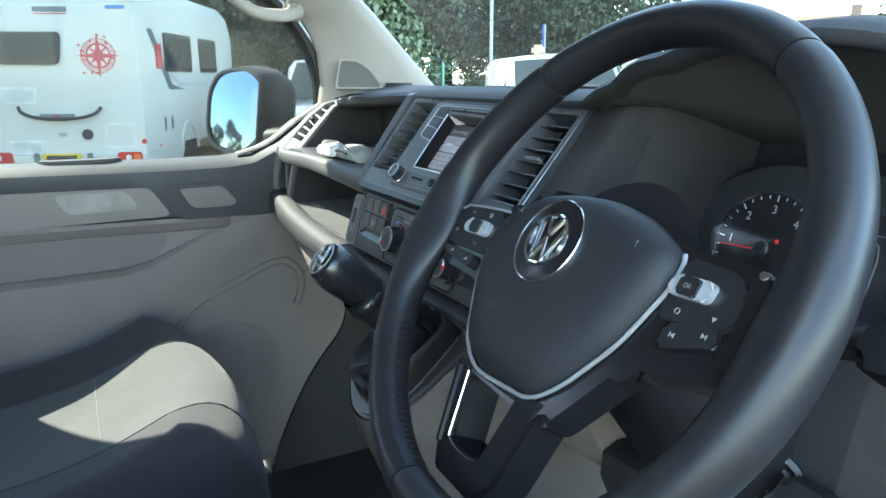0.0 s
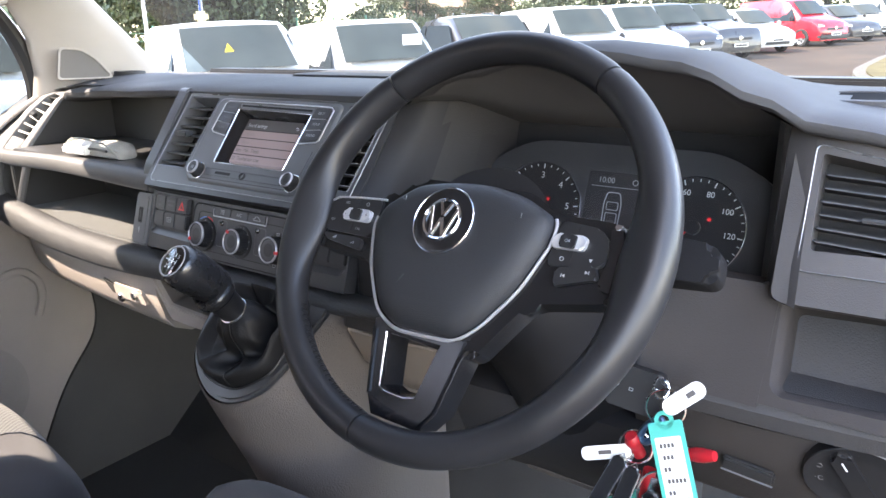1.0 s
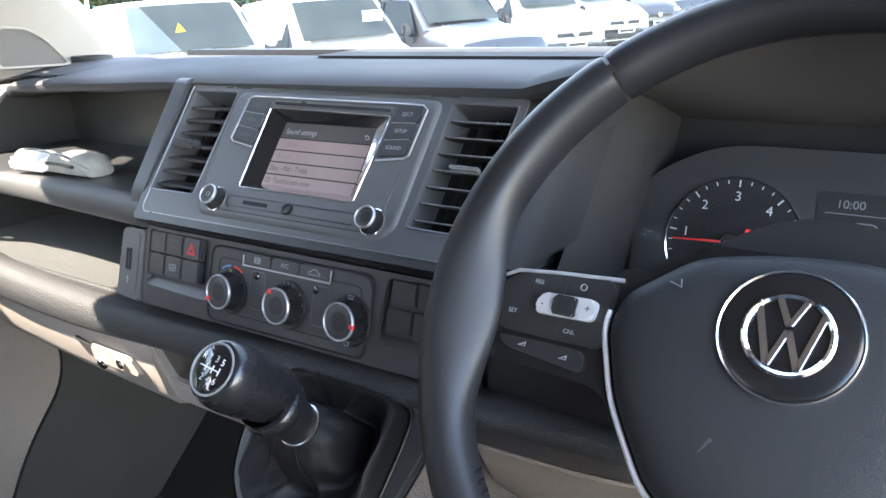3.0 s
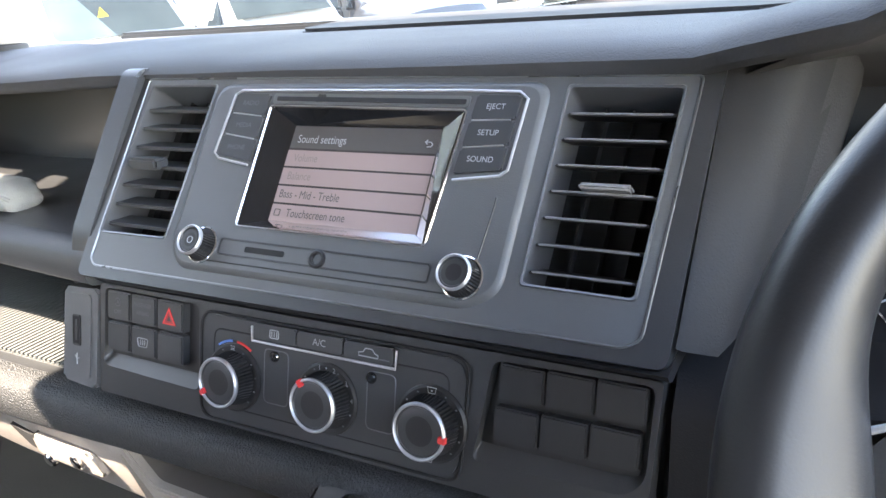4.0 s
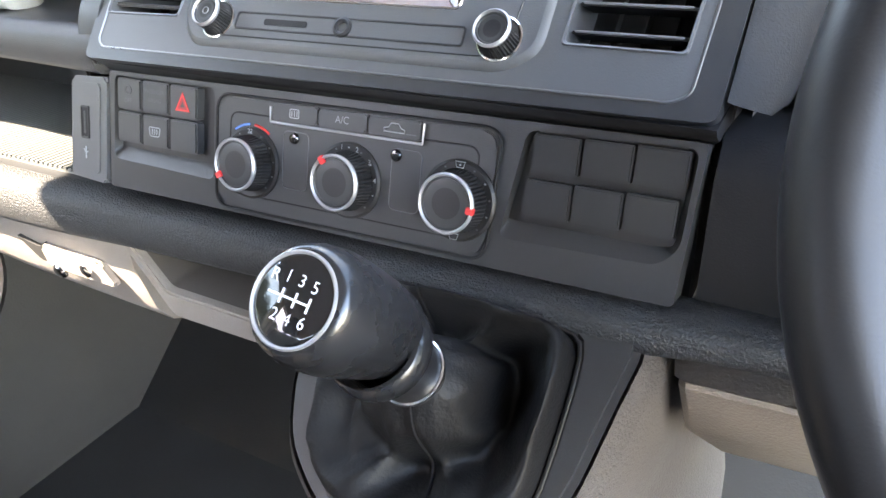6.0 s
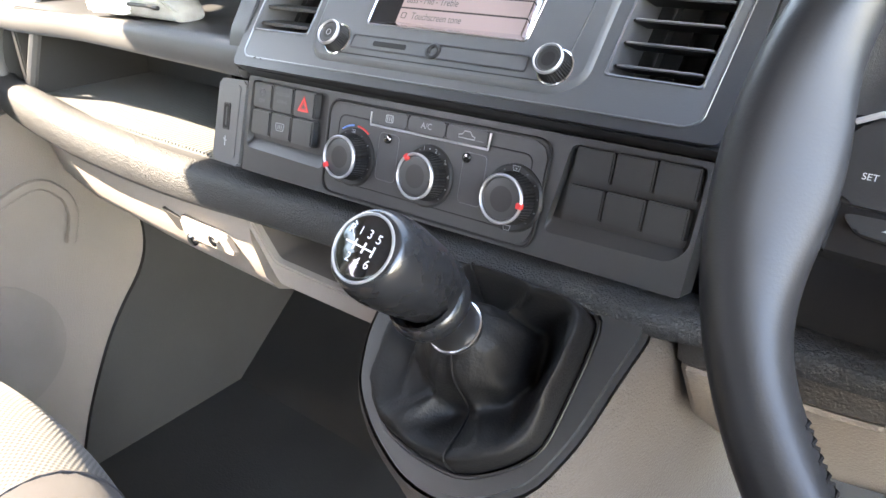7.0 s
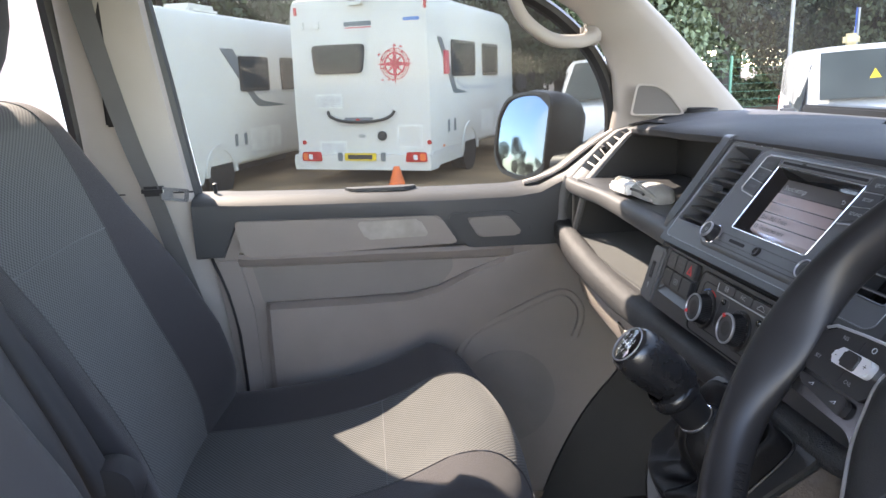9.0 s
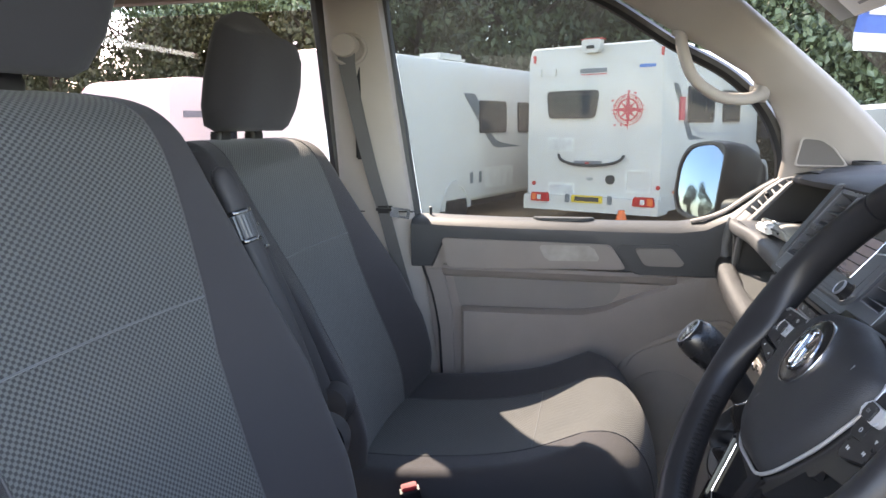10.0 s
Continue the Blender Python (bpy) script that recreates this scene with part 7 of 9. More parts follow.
def gear_lever():
    base, top = Vector((0.106, -0.1080, 1.1490)), Vector((0.105, -0.1735, 1.2315))
    ax = (top - base).normalized()
    u = Vector((0.10, 0.80, 0.60))
    u = (u - ax * u.dot(ax)).normalized()
    M = plane_frame(base, u, ax)
    L = (top - base).length
    th = thing("gear_lever", M, "black gear lever with a chrome-ringed shift pattern cap", "gear lever")
    part("stem", lathe([(0.0160, -0.02), (0.0165, 0.0), (0.0180, 0.016), (0.0195, 0.031)], 28), BLACK, th)
    part("collar_ring", lathe([(0.0168, -0.005), (0.0180, -0.004), (0.0183, -0.0025), (0.0178, -0.001), (0.0168, -0.0005)], 32), CHROME, th, "thin chrome collar ring")
    part("sleeve", lathe([(0.0180, 0.028), (0.0232, 0.029), (0.0246, 0.032), (0.0248, 0.036), (0.0238, 0.040), (0.0222, 0.0415), (0.0222, 0.046)], 32), KNOB, th, "black reverse lift collar")
    ell = [(0.0230, 0.036), (0.0248, 0.046), (0.0262, 0.060), (0.0274, 0.074), (0.0277, 0.085), (0.0266, 0.095), (0.0240, 0.1025), (0.0208, 0.1058)]
    s = L / 0.1055
    face = (M.to_3x3().inverted() @ Vector((0.0, -0.75, 0.66))).normalized()
    tilt = Matrix.Translation((0, 0, 0.075)) @ Vector((0, 0, 1)).rotation_difference(face).to_matrix().to_4x4() @ Matrix.Translation((0, 0, -0.075))
    kb = part("knob", lathe([(r * 0.91, z * s) for r, z in ell] + [(0.0168, 0.1055 * s), (0, 0.1055 * s)], 40), KNOB, th, "smooth worn black knob", m=tilt, smooth=60)
    z = 0.1055 * s
    part("cap_ring", lathe([(0.0188, z - 0.0005), (0.0186, z + 0.0011), (0.0180, z + 0.0014), (0.0172, z + 0.0008), (0.0172, z - 0.001)], 44), RINGMETAL, kb, "chrome ring")
    part("cap", lathe([(0.0174, z), (0.0155, z + 0.0010), (0.0, z + 0.0014)], 40), PIANO, kb, "gloss black cap")
    for i, (x, y, tx) in enumerate(((-0.0125, 0.0075, "R"), (-0.0055, 0.0085, "1"), (0.0020, 0.0085, "3"), (0.0095, 0.0078, "5"), (-0.0055, -0.0085, "2"), (0.0020, -0.0088, "4"), (0.0095, -0.0080, "6"))):
        words("gear_text", tx, 0.0066, INK, kb, at(x * 0.85, y * 0.85, z + 0.0016))
    part("gate_line", box((-0.0013, 0, z + 0.0016), (0.0195, 0.0008, 0.0003)), INK, kb)
    for x in (-0.0055, 0.0020, 0.0095):
        part("gate_line", box((x * 0.85, 0, z + 0.0017), (0.0008, 0.0056, 0.0003)), INK, kb)
    return th


gear_lever()


def pouch():
    """Glasses pouch or folded documents in the upper shelf."""
    th = thing("pouch", pose(-0.465, 0.064, 1.264) @ Matrix.Diagonal((0.70, 0.85, 0.85, 1)), "grey cloth pouch folded round white papers in the shelf", "pouch")
    rings = []
    for x, w, h in ((-0.098, 0.022, 0.005), (-0.088, 0.028, 0.011), (-0.04, 0.032, 0.015), (0.03, 0.032, 0.017), (0.085, 0.030, 0.016), (0.108, 0.022, 0.008)):
        rings.append([(x, 0.0 + w * math.copysign(abs(math.cos(a)) ** 0.7, math.cos(a)), h + h * math.copysign(abs(math.sin(a)) ** 0.8, math.sin(a))) for a in [2 * math.pi * k / 16 for k in range(16)]])
    part("case", loft(rings), POUCH, th, "silvery grey cloth", smooth=60)
    part("zip", tube([(x, -0.034 + 0.004 * math.sin(x * 40), 0.020) for x in [-0.085 + 0.018 * i for i in range(11)]], 0.0028, 6), BLACK, th)
    part("folded_paper", box((-0.045, -0.022, 0.018), (0.095, 0.045, 0.020), 0.005, m=at(0, 0, 0.004, 8, 0, 4)), PAPER, th, "white folded paper")
    part("flap", tube(curve_pts([(-0.104, -0.02, 0.010), (-0.092, -0.036, 0.024), (-0.05, -0.040, 0.038), (0.03, -0.038, 0.040), (0.09, -0.034, 0.032), (0.107, -0.016, 0.014)], 6), 0.004, 8, flat=0.6), POUCH, th)
    return th


POUCH = material("pouch_cloth", (0.30, 0.30, 0.28), 0.7, grain=0.8, grain_size=600, mottle=0.2, mottle_size=30)
pouch()


# ---- seats ----
def skin(us, vs, fn, thick=None):
    """A sheet over two parameters, with its uv in metres along both."""
    bm = bmesh.new()
    g = [[Vector(fn(u, v)) for u in us] for v in vs]
    verts = [[bm.verts.new(p) for p in row] for row in g]
    layer = bm.loops.layers.uv.new("UVMap")
    mid = len(us) // 2
    lu, lv = [0.0], [0.0]
    for i in range(1, len(us)):
        lu.append(lu[-1] + (g[len(vs) // 2][i] - g[len(vs) // 2][i - 1]).length)
    for j in range(1, len(vs)):
        lv.append(lv[-1] + (g[j][mid] - g[j - 1][mid]).length)
    for j in range(len(vs) - 1):
        for i in range(len(us) - 1):
            f = bm.faces.new((verts[j][i], verts[j][i + 1], verts[j + 1][i + 1], verts[j + 1][i]))
            for lp, (a, b) in zip(f.loops, ((i, j), (i + 1, j), (i + 1, j + 1), (i, j + 1))):
                lp[layer].uv = (lu[a], lv[b])
    return bm


def spread(a, b, n):
    return [a + (b - a) * i / n for i in range(n + 1)]


def interp(tab, v):
    return np.array([np.interp(v, [r[0] for r in tab], [r[k] for r in tab]) for k in range(1, len(tab[0]))])


CUSH = [(0.0, -0.29, -0.030), (0.18, -0.17, -0.028), (0.36, -0.04, -0.016), (0.50, 0.06, 0.004), (0.62, 0.14, 0.038), (0.70, 0.195, 0.064), (0.77, 0.246, 0.068), (0.83, 0.282, 0.044), (0.88, 0.301, 0.002), (0.94, 0.312, -0.06), (1.0, 0.316, -0.14)]
BACK = [(0.0, -0.262, -0.030), (0.12, -0.268, 0.05), (0.24, -0.298, 0.134), (0.36, -0.335, 0.214), (0.58, -0.402, 0.369), (0.82, -0.482, 0.544), (0.90, -0.512, 0.586), (0.95, -0.548, 0.601), (1.0, -0.595, 0.594)]


def smooth_tab(tab, v):
    """A table read through a short moving mean, so that it has no kinks."""
    return sum(interp(tab, min(1, max(0, v + d))) for d in (-0.05, -0.025, 0, 0.025, 0.05)) / 5


def seat(name, m, label, arm, rake=0.0):
    """A cab seat; its middle panels are woven, the bolsters plain cloth. arm: the side of the folded-up armrest."""
    th = thing(name, m, label, "seat", "front seats")
    HW, MID = 0.282, 0.148
    def cush(u, v):
        y, z = smooth_tab(CUSH, v)
        side, sx = abs(u), (1 if u > 0 else -1)
        front = max(0.0, v - 0.66) / 0.34
        if side <= 1.0:
            return (u * MID, y - 0.016 * side ** 2 * front, z + 0.010 * side ** 2 - 0.020 * side ** 2 * min(1, front * 2.2))
        t = min(side - 1.0, 1.0)
        base = z + 0.010 - 0.020 * min(1, front * 2.2)
        swell = (0.030 - 0.046 * min(1, front * 2.2)) * math.sin(t * math.pi * 0.62)
        drop = 0.040 * max(0, t - 0.55) ** 2 / 0.2
        yy = y - 0.016 * front - 0.055 * t * t * front
        if side <= 2.0:
            return (sx * (MID + (HW - MID) * math.sin(t * math.pi / 2)), yy, base + swell - drop)
        d = side - 2.0
        return (sx * (HW + 0.006 * math.sin(d * 3)), yy, base + (0.030 - 0.046 * min(1, front * 2.2)) * math.sin(math.pi * 0.62) - 0.0405 - d * 0.22)
    vs = spread(0, 1, 44)
    part("cushion_middle", skin(spread(-1, 1, 18), vs, cush), FABRIC, th, "grey woven cushion cloth", smooth=80)
    for a, b in ((-3.0, -1.0), (1.0, 3.0)):
        part("cushion_side", skin(spread(a, b, 24), vs, cush), CLOTH, th, "charcoal cushion side", smooth=80)
    for u in (-1, 1):
        part("piping", tube([tuple(Vector(cush(u, v)) + Vector((0, 0, 0.0002))) for v in spread(0.0, 0.97, 30)], 0.0018, 6), SEAMDARK, th)
    part("piping", tube([tuple(Vector(cush(u, 0.515)) + Vector((0, 0, 0.0001))) for u in spread(-1, 1, 14)], 0.0012, 6), SEAM, th, "pale seam")
    # the backrest with all it carries leans about the recliner
    lean = Matrix.Translation((0, -0.25, 0.10)) @ Matrix.Rotation(radians(-rake), 4, "X") @ Matrix.Translation((0, 0.25, -0.10))
    def upper(nm, bm, mat, parent, lb="", smooth=35):
        bm.transform(lean)
        return part(nm, bm, mat, parent, lb, smooth=smooth)
    def back(u, v):
        y, z = smooth_tab(BACK, v)
        side, sx = abs(u), (1 if u > 0 else -1)
        w = float(np.interp(v, [0, 0.2, 0.5, 0.72, 0.84, 0.91, 0.96, 1], [0.268, 0.280, 0.282, 0.276, 0.264, 0.248, 0.232, 0.20]))
        mid = float(np.interp(v, [0, 0.3, 0.5, 0.58, 0.7, 0.8, 0.9, 1], [0.140, 0.143, 0.156, 0.172, 0.192, 0.203, 0.198, 0.165]))
        bol = float(np.interp(v, [0, 0.12, 0.25, 0.42, 0.6, 0.75, 1], [0.03, 0.048, 0.055, 0.048, 0.022, 0.006, -0.004]))
        if side <= 1.0:
            return (u * mid, y + 0.008 * side ** 2, z)
        t = min(side - 1.0, 1.0)
        f = math.sin(min(t * 1.35, 1) * math.pi / 2)
        drop = max(0, t - 0.66) / 0.34
        x = mid + (w - mid) * math.sin(t * math.pi / 2)
        if side <= 2.0:
            return (sx * x, y + 0.008 + bol * f - 0.034 * drop ** 2, z + 0.25 * bol * f - 0.012 * drop * (v > 0.9))
        d = side - 2.0
        return (sx * (w - 0.01 * d), y + 0.008 + bol - 0.034 - d * 0.105, z + 0.25 * bol - 0.012 * (v > 0.9) - d * 0.03)
    upper("back_middle", skin(spread(-1, 1, 18), vs, back), FABRIC, th, "grey woven backrest cloth", smooth=80)
    for a, b in ((-3.0, -1.0), (1.0, 3.0)):
        upper("back_side", skin(spread(a, b, 24), vs, back), CLOTH, th, "charcoal backrest side", smooth=80)
    rearp = [[back(-3.0, v), tuple(Vector(back(0, v)) + Vector((0, -0.115, -0.02))), back(3.0, v)] for v in vs]
    upper("back_shell", loft(rearp, cap=False, closed=False), CLOTH, th, smooth=80)
    upper("piping", tube([tuple(Vector(back(u, 0.585)) + Vector((0, 0.0001, 0))) for u in spread(-1, 1, 14)], 0.0012, 6), SEAM, th, "pale seam")
    for u in (-1, 1):
        upper("piping", tube([tuple(Vector(back(u, v)) + Vector((0, 0.0003, 0))) for v in spread(0.03, 0.97, 30)], 0.0016, 6), SEAMDARK, th)
    # headrest on two posts
    for x in (-0.072, 0.072):
        upper("headrest_post", lathe([(0.007, 0), (0.007, 0.06)], 14, at(x, -0.572, 0.585, -6, 0, 0)), CHROME, th, "chrome headrest post")
        upper("post_guide", slab(rrect(x - 0.024, -0.586, x + 0.024, -0.558, 0.010), 0.590, 0.612, 0.005), BLACK, th)
    rings = []
    for t, w, y0, y1 in ((0.0, 0.118, -0.522, -0.585), (0.05, 0.142, -0.512, -0.600), (0.22, 0.152, -0.492, -0.602), (0.45, 0.155, -0.478, -0.592), (0.70, 0.150, -0.474, -0.578), (0.88, 0.134, -0.480, -0.568), (0.96, 0.118, -0.492, -0.560), (1.0, 0.095, -0.508, -0.548)):
        z = 0.612 + 0.222 * t
        ring = []
        for k in range(32):
            a = 2 * math.pi * k / 32
            c, s = math.cos(a), math.sin(a)
            cx_, sy_ = math.copysign(abs(c) ** 0.5, c), math.copysign(abs(s) ** 0.62, s)
            yy = (y0 + y1) / 2 + (y0 - y1) / 2 * sy_
            hollow = 0.016 * max(0, s) * (1 - min(1, (cx_ * 1.0) ** 2)) * math.sin(math.pi * min(1, t * 1.1))
            ring.append((w * cx_, yy - hollow + 0.012, z - 0.020 * sy_ * t * t - 0.018 * cx_ ** 2 * (t > 0.85) * (t - 0.85) / 0.15))
        rings.append(ring)
    upper("headrest", loft(rings), CLOTH, th, "charcoal cloth headrest", smooth=70)
    # folded-up armrest on the inner side
    if arm:
        sx = arm
        back_by = -0.034 if rake else 0.0
        tops = [(sx * 0.318, -0.262, 0.15), (sx * 0.318, -0.300, 0.25), (sx * 0.314, -0.356, 0.37), (sx * 0.312, -0.400, 0.460), (sx * 0.311, -0.426, 0.512)]
        line = curve_pts([(x, y + back_by, z) for x, y, z in tops], 6)
        n = len(line)
        rr = [0.0158 * math.sqrt(max(0.02, 1 - max(0.0, (i - (n - 5)) / 4.0) ** 2)) for i in range(n)]
        a = upper("armrest", tube(line, rr, 16, flat=1.2), ARMREST, th, "folded-up padded armrest", smooth=70)
        upper("armrest_pivot", lathe([(0.034, -0.020), (0.036, 0.0), (0.031, 0.014), (0, 0.019)], 28, at(sx * 0.316, -0.255 + back_by, 0.150, 0, 90 * sx, 0)), ARMREST, a, "dark plastic pivot cap")
        tilt = Vector((0, -0.43, 0.90)).normalized()
        side = Vector((0, 0.90, 0.43)).normalized()
        drum = plane_frame(Vector((sx * 0.3125, -0.387 + back_by, 0.433)), side, tilt) @ Matrix.Diagonal((1.22, 1, 1, 1))
        ribs = [(0.0178 * q * math.cos(2 * math.pi * k / 44), 0.0178 * q * math.sin(2 * math.pi * k / 44)) for k, q in ((k, 1.0 if k % 2 else 0.955) for k in range(44))]
        upper("armrest_grip", slab(ribs, -0.017, 0.017, m=drum), SURROUND, a, "ribbed dark adjuster", smooth=20)
        for z in (-0.020, 0.020):
            upper("armrest_clip", lathe([(0.0, -0.003), (0.0176, -0.003), (0.0184, 0.0), (0.0176, 0.003), (0.0, 0.003)], 28, drum @ at(0, 0, z)), PIANO, a, "gloss black ring")
    part("seat_base", box((0, 0.0, -0.28), (0.44, 0.48, 0.30), 0.02), BLACK, th, "black seat pedestal")
    part("side_cover", box((arm * 0.272 if arm else 0.272, -0.04, -0.15), (0.02, 0.46, 0.10), 0.01), BLACK, th)
    return th


SEAM = material("seam_thread", (0.095, 0.098, 0.10), 0.8)
SEAMDARK = material("dark_seam", (0.045, 0.043, 0.045), 0.8)
seat("passenger_seat", pose(-0.400, -0.475, 0.866), "grey and charcoal cloth passenger seat in part sunlight", 1)
seat("driver_seat", pose(0.448, -0.371, 0.905), "grey and charcoal cloth driver's seat", -1, 5.0)


def seat_belt():
    th = thing("seat_belt", pose(-0.79, -0.90, 1.0), "grey webbing seat belt hanging on the pillar", "seat belt")
    path = curve_pts([(-0.782, -0.935, 1.668), (-0.780, -0.930, 1.62), (-0.778, -0.905, 1.50), (-0.774, -0.870, 1.36), (-0.770, -0.842, 1.27), (-0.772, -0.812, 1.15), (-0.778, -0.775, 1.0), (-0.785, -0.735, 0.80), (-0.80, -0.71, 0.62)], 8)
    rings = []
    for k, p in enumerate(path):
        t = k / (len(path) - 1)
        w = 0.025 * (1 - 0.25 * math.sin(t * 3.1))
        ang = 0.25 + 0.5 * t
        d = Vector((math.sin(ang) * 0.5, math.cos(ang), 0.12)).normalized()
        nn = Vector((1, 0, 0)) * 0.0011
        rings.append([p - d * w + nn, p + d * w + nn, p + d * w - nn, p - d * w - nn])
    part("webbing", loft(rings), STRAP, th, "grey belt webbing", world=True)
    part("upper_anchor", loft([[(-0.79 + dx, -0.938 + 0.036 * s * math.cos(a), 1.690 + 0.030 * s * math.sin(a)) for a in [2 * math.pi * k / 24 for k in range(24)]] for dx, s in ((-0.012, 1.0), (0.016, 1.0), (0.022, 0.9), (0.024, 0.5))]), PILLAR, th, "round pale anchor cover", world=True, smooth=50)
    part("anchor_ring", tube([(-0.786, -0.930 + 0.046 * math.cos(a), 1.680 + 0.036 * math.sin(a)) for a in [2 * math.pi * k / 28 for k in range(28)]], 0.006, 8, closed=True), PILLAR, th, world=True)
    part("tongue_cover", box((-0.768, -0.836, 1.272), (0.018, 0.050, 0.020), 0.006), BLACK, th, "black tongue slide", world=True)
    tp = plane_frame((-0.762, -0.795, 1.264), (0.0, 0.95, -0.12), (0.98, 0.05, 0.1))
    o, i = rrect(-0.013, -0.026, 0.013, 0.026, 0.003), rrect(-0.007, -0.004, 0.007, 0.018, 0.002)
    part("tongue", frame_slab(o, i, -0.0013, 0.0013, 0, m=tp), CHROME, th, "steel belt tongue", world=True)
    return th


seat_belt()


def buckle():
    m = pose(-0.087, -0.597, 0.868, 12, 18, 25)
    th = thing("belt_buckle", m, "black belt buckle with red release button", "buckle")
    part("buckle_body", box((0, 0, -0.03), (0.022, 0.034, 0.075), 0.005), BLACK, th)
    part("release_button", box((0, 0, 0.009), (0.015, 0.027, 0.008), 0.002), REDPL, th, "red release button")
    part("stalk", box((0, 0, -0.115), (0.006, 0.022, 0.12), 0.002), BLACK, th)


buckle()


def paper_sheet():
    """Printed price sheet stuck inside the top of the windscreen."""
    n = Vector((0.0, -0.67, -0.74)).normalized()
    F = plane_frame((-0.40, 0.130, 1.765), (0, -0.74, 0.67), (0, -0.67, -0.74))
    th = thing("window_sheet", F, "white printed sheet taped inside the windscreen", "notice")
    part("sheet", slab([(-0.33, -0.100), (0.12, -0.112), (0.12, 0.10), (-0.33, 0.11)], -0.0006, 0.0006), PAPER, th, smooth=0)
    for k in range(9):
        part("writing_bar", box((-0.02 + 0.02 * (k % 3), -0.08 + k * 0.02, 0.0009), (0.30 - 0.05 * (k % 4), 0.006, 0.0004)), GREY_INK, th, smooth=0)
    return th


paper_sheet()
# footwell carpet and inner wheel arch
solo("carpet", loft([[(x, y, z) for y, z in ((0.60, 0.95), (0.48, 0.62), (0.30, 0.47), (-0.30, 0.462), (-0.30, 0.45), (0.60, 0.45))] for x in (-0.80, 0.0, 0.84)]), RUBBER, "dark carpeted footwell", "carpet", "structure")


# ---- outside ----
def ground_z(x, y):
    """The sales ground falls gently from the far end towards the motorhomes."""
    return 0.004 * x + float(np.interp(y, [-200, 0, 5, 9, 17, 25, 35, 70, 400], [-7.26, -0.06, -0.17, -0.13, 0.27, 0.54, 0.86, 2.05, 2.25]))


GROUND_N = Vector((-0.004, -0.036, 1)).normalized()
ASPHALT = material("asphalt", (0.060, 0.043, 0.031), 0.9, spec=0.2, grain=0.8, grain_size=60, mottle=0.3, mottle_size=0.5)
GRAVEL = material("gravel_ground", (0.27, 0.178, 0.098), 0.95, spec=0.2, grain=1.0, grain_size=40, mottle=0.35, mottle_size=0.9)
DRYGRASS = material("dry_grass", (0.120, 0.100, 0.052), 0.95, spec=0.1, grain=1.0, grain_size=30, mottle=0.3, mottle_size=1.5)
KERB = material("kerb_stone", (0.12, 0.105, 0.085), 0.85, grain=0.4, grain_size=60)
WHITE = material("white_paint", (0.46, 0.465, 0.462), 0.3, coat=0.4, mottle=0.03, mottle_size=2)
CREAM = material("body_white", (0.66, 0.655, 0.615), 0.42, spec=0.25, mottle=0.04, mottle_size=1.5)
GREYPAINT = material("grey_paint", (0.055, 0.057, 0.065), 0.3, 0.3, coat=0.6, mottle=0.03, mottle_size=2)
BLUEGREY = material("pale_blue_paint", (0.42, 0.47, 0.50), 0.3, 0.3, coat=0.6, mottle=0.03, mottle_size=2)
REDPAINT = material("red_paint", (0.62, 0.015, 0.03), 0.3, coat=0.6, mottle=0.03, mottle_size=2)
DARKGLASS = material("car_glass", (0.030, 0.042, 0.052), 0.16, spec=0.08, mottle=0.1, mottle_size=3)
TYRE = material("tyre_rubber", (0.020, 0.020, 0.020), 0.8, grain=0.4, grain_size=80)
RIM = material("wheel_alloy", (0.45, 0.46, 0.48), 0.35, 0.8)
BUMPER = material("bumper_plastic", (0.035, 0.035, 0.037), 0.6, mottle=0.1)
LAMP = material("lamp_lens", (0.75, 0.77, 0.78), 0.12, coat=0.5)
TAIL = material("tail_lens", (0.55, 0.02, 0.02), 0.2, coat=0.5)
ORANGE = material("orange_lens", (0.85, 0.16, 0.03), 0.35)
PLATE = material("yellow_plate", (0.75, 0.52, 0.02), 0.4)
PALEPLATE = material("pale_plate", (0.75, 0.75, 0.72), 0.4)
DECAL_RED = material("red_decal", (0.62, 0.08, 0.11), 0.5, mottle=0.1, mottle_size=10)
DECAL_GREY = material("grey_decal", (0.16, 0.18, 0.20), 0.4)
DECAL_PALE = material("pale_grey_decal", (0.55, 0.57, 0.58), 0.4)
CARAVAN = material("caravan_skin", (0.62, 0.575, 0.55), 0.42, spec=0.25, mottle=0.04, mottle_size=1.5)
TRUNK = material("bark", (0.040, 0.034, 0.027), 0.9, grain=1.0, grain_size=25)
ROOFTILE = material("roof_tiles", (0.30, 0.19, 0.12), 0.85, grain=0.6, grain_size=8, mottle=0.2, mottle_size=1.5)
BRICKWALL = material("brick_wall", (0.33, 0.22, 0.16), 0.85, grain=0.5, grain_size=12)
POLE = material("galvanised_post", (0.42, 0.43, 0.43), 0.5, 0.5)
FENCE = material("green_fence", (0.07, 0.20, 0.13), 0.5)
BEACON = material("beacon_lens", (0.55, 0.46, 0.28), 0.3)
SIGNBLUE = material("sign_blue", (0.03, 0.13, 0.50), 0.45)


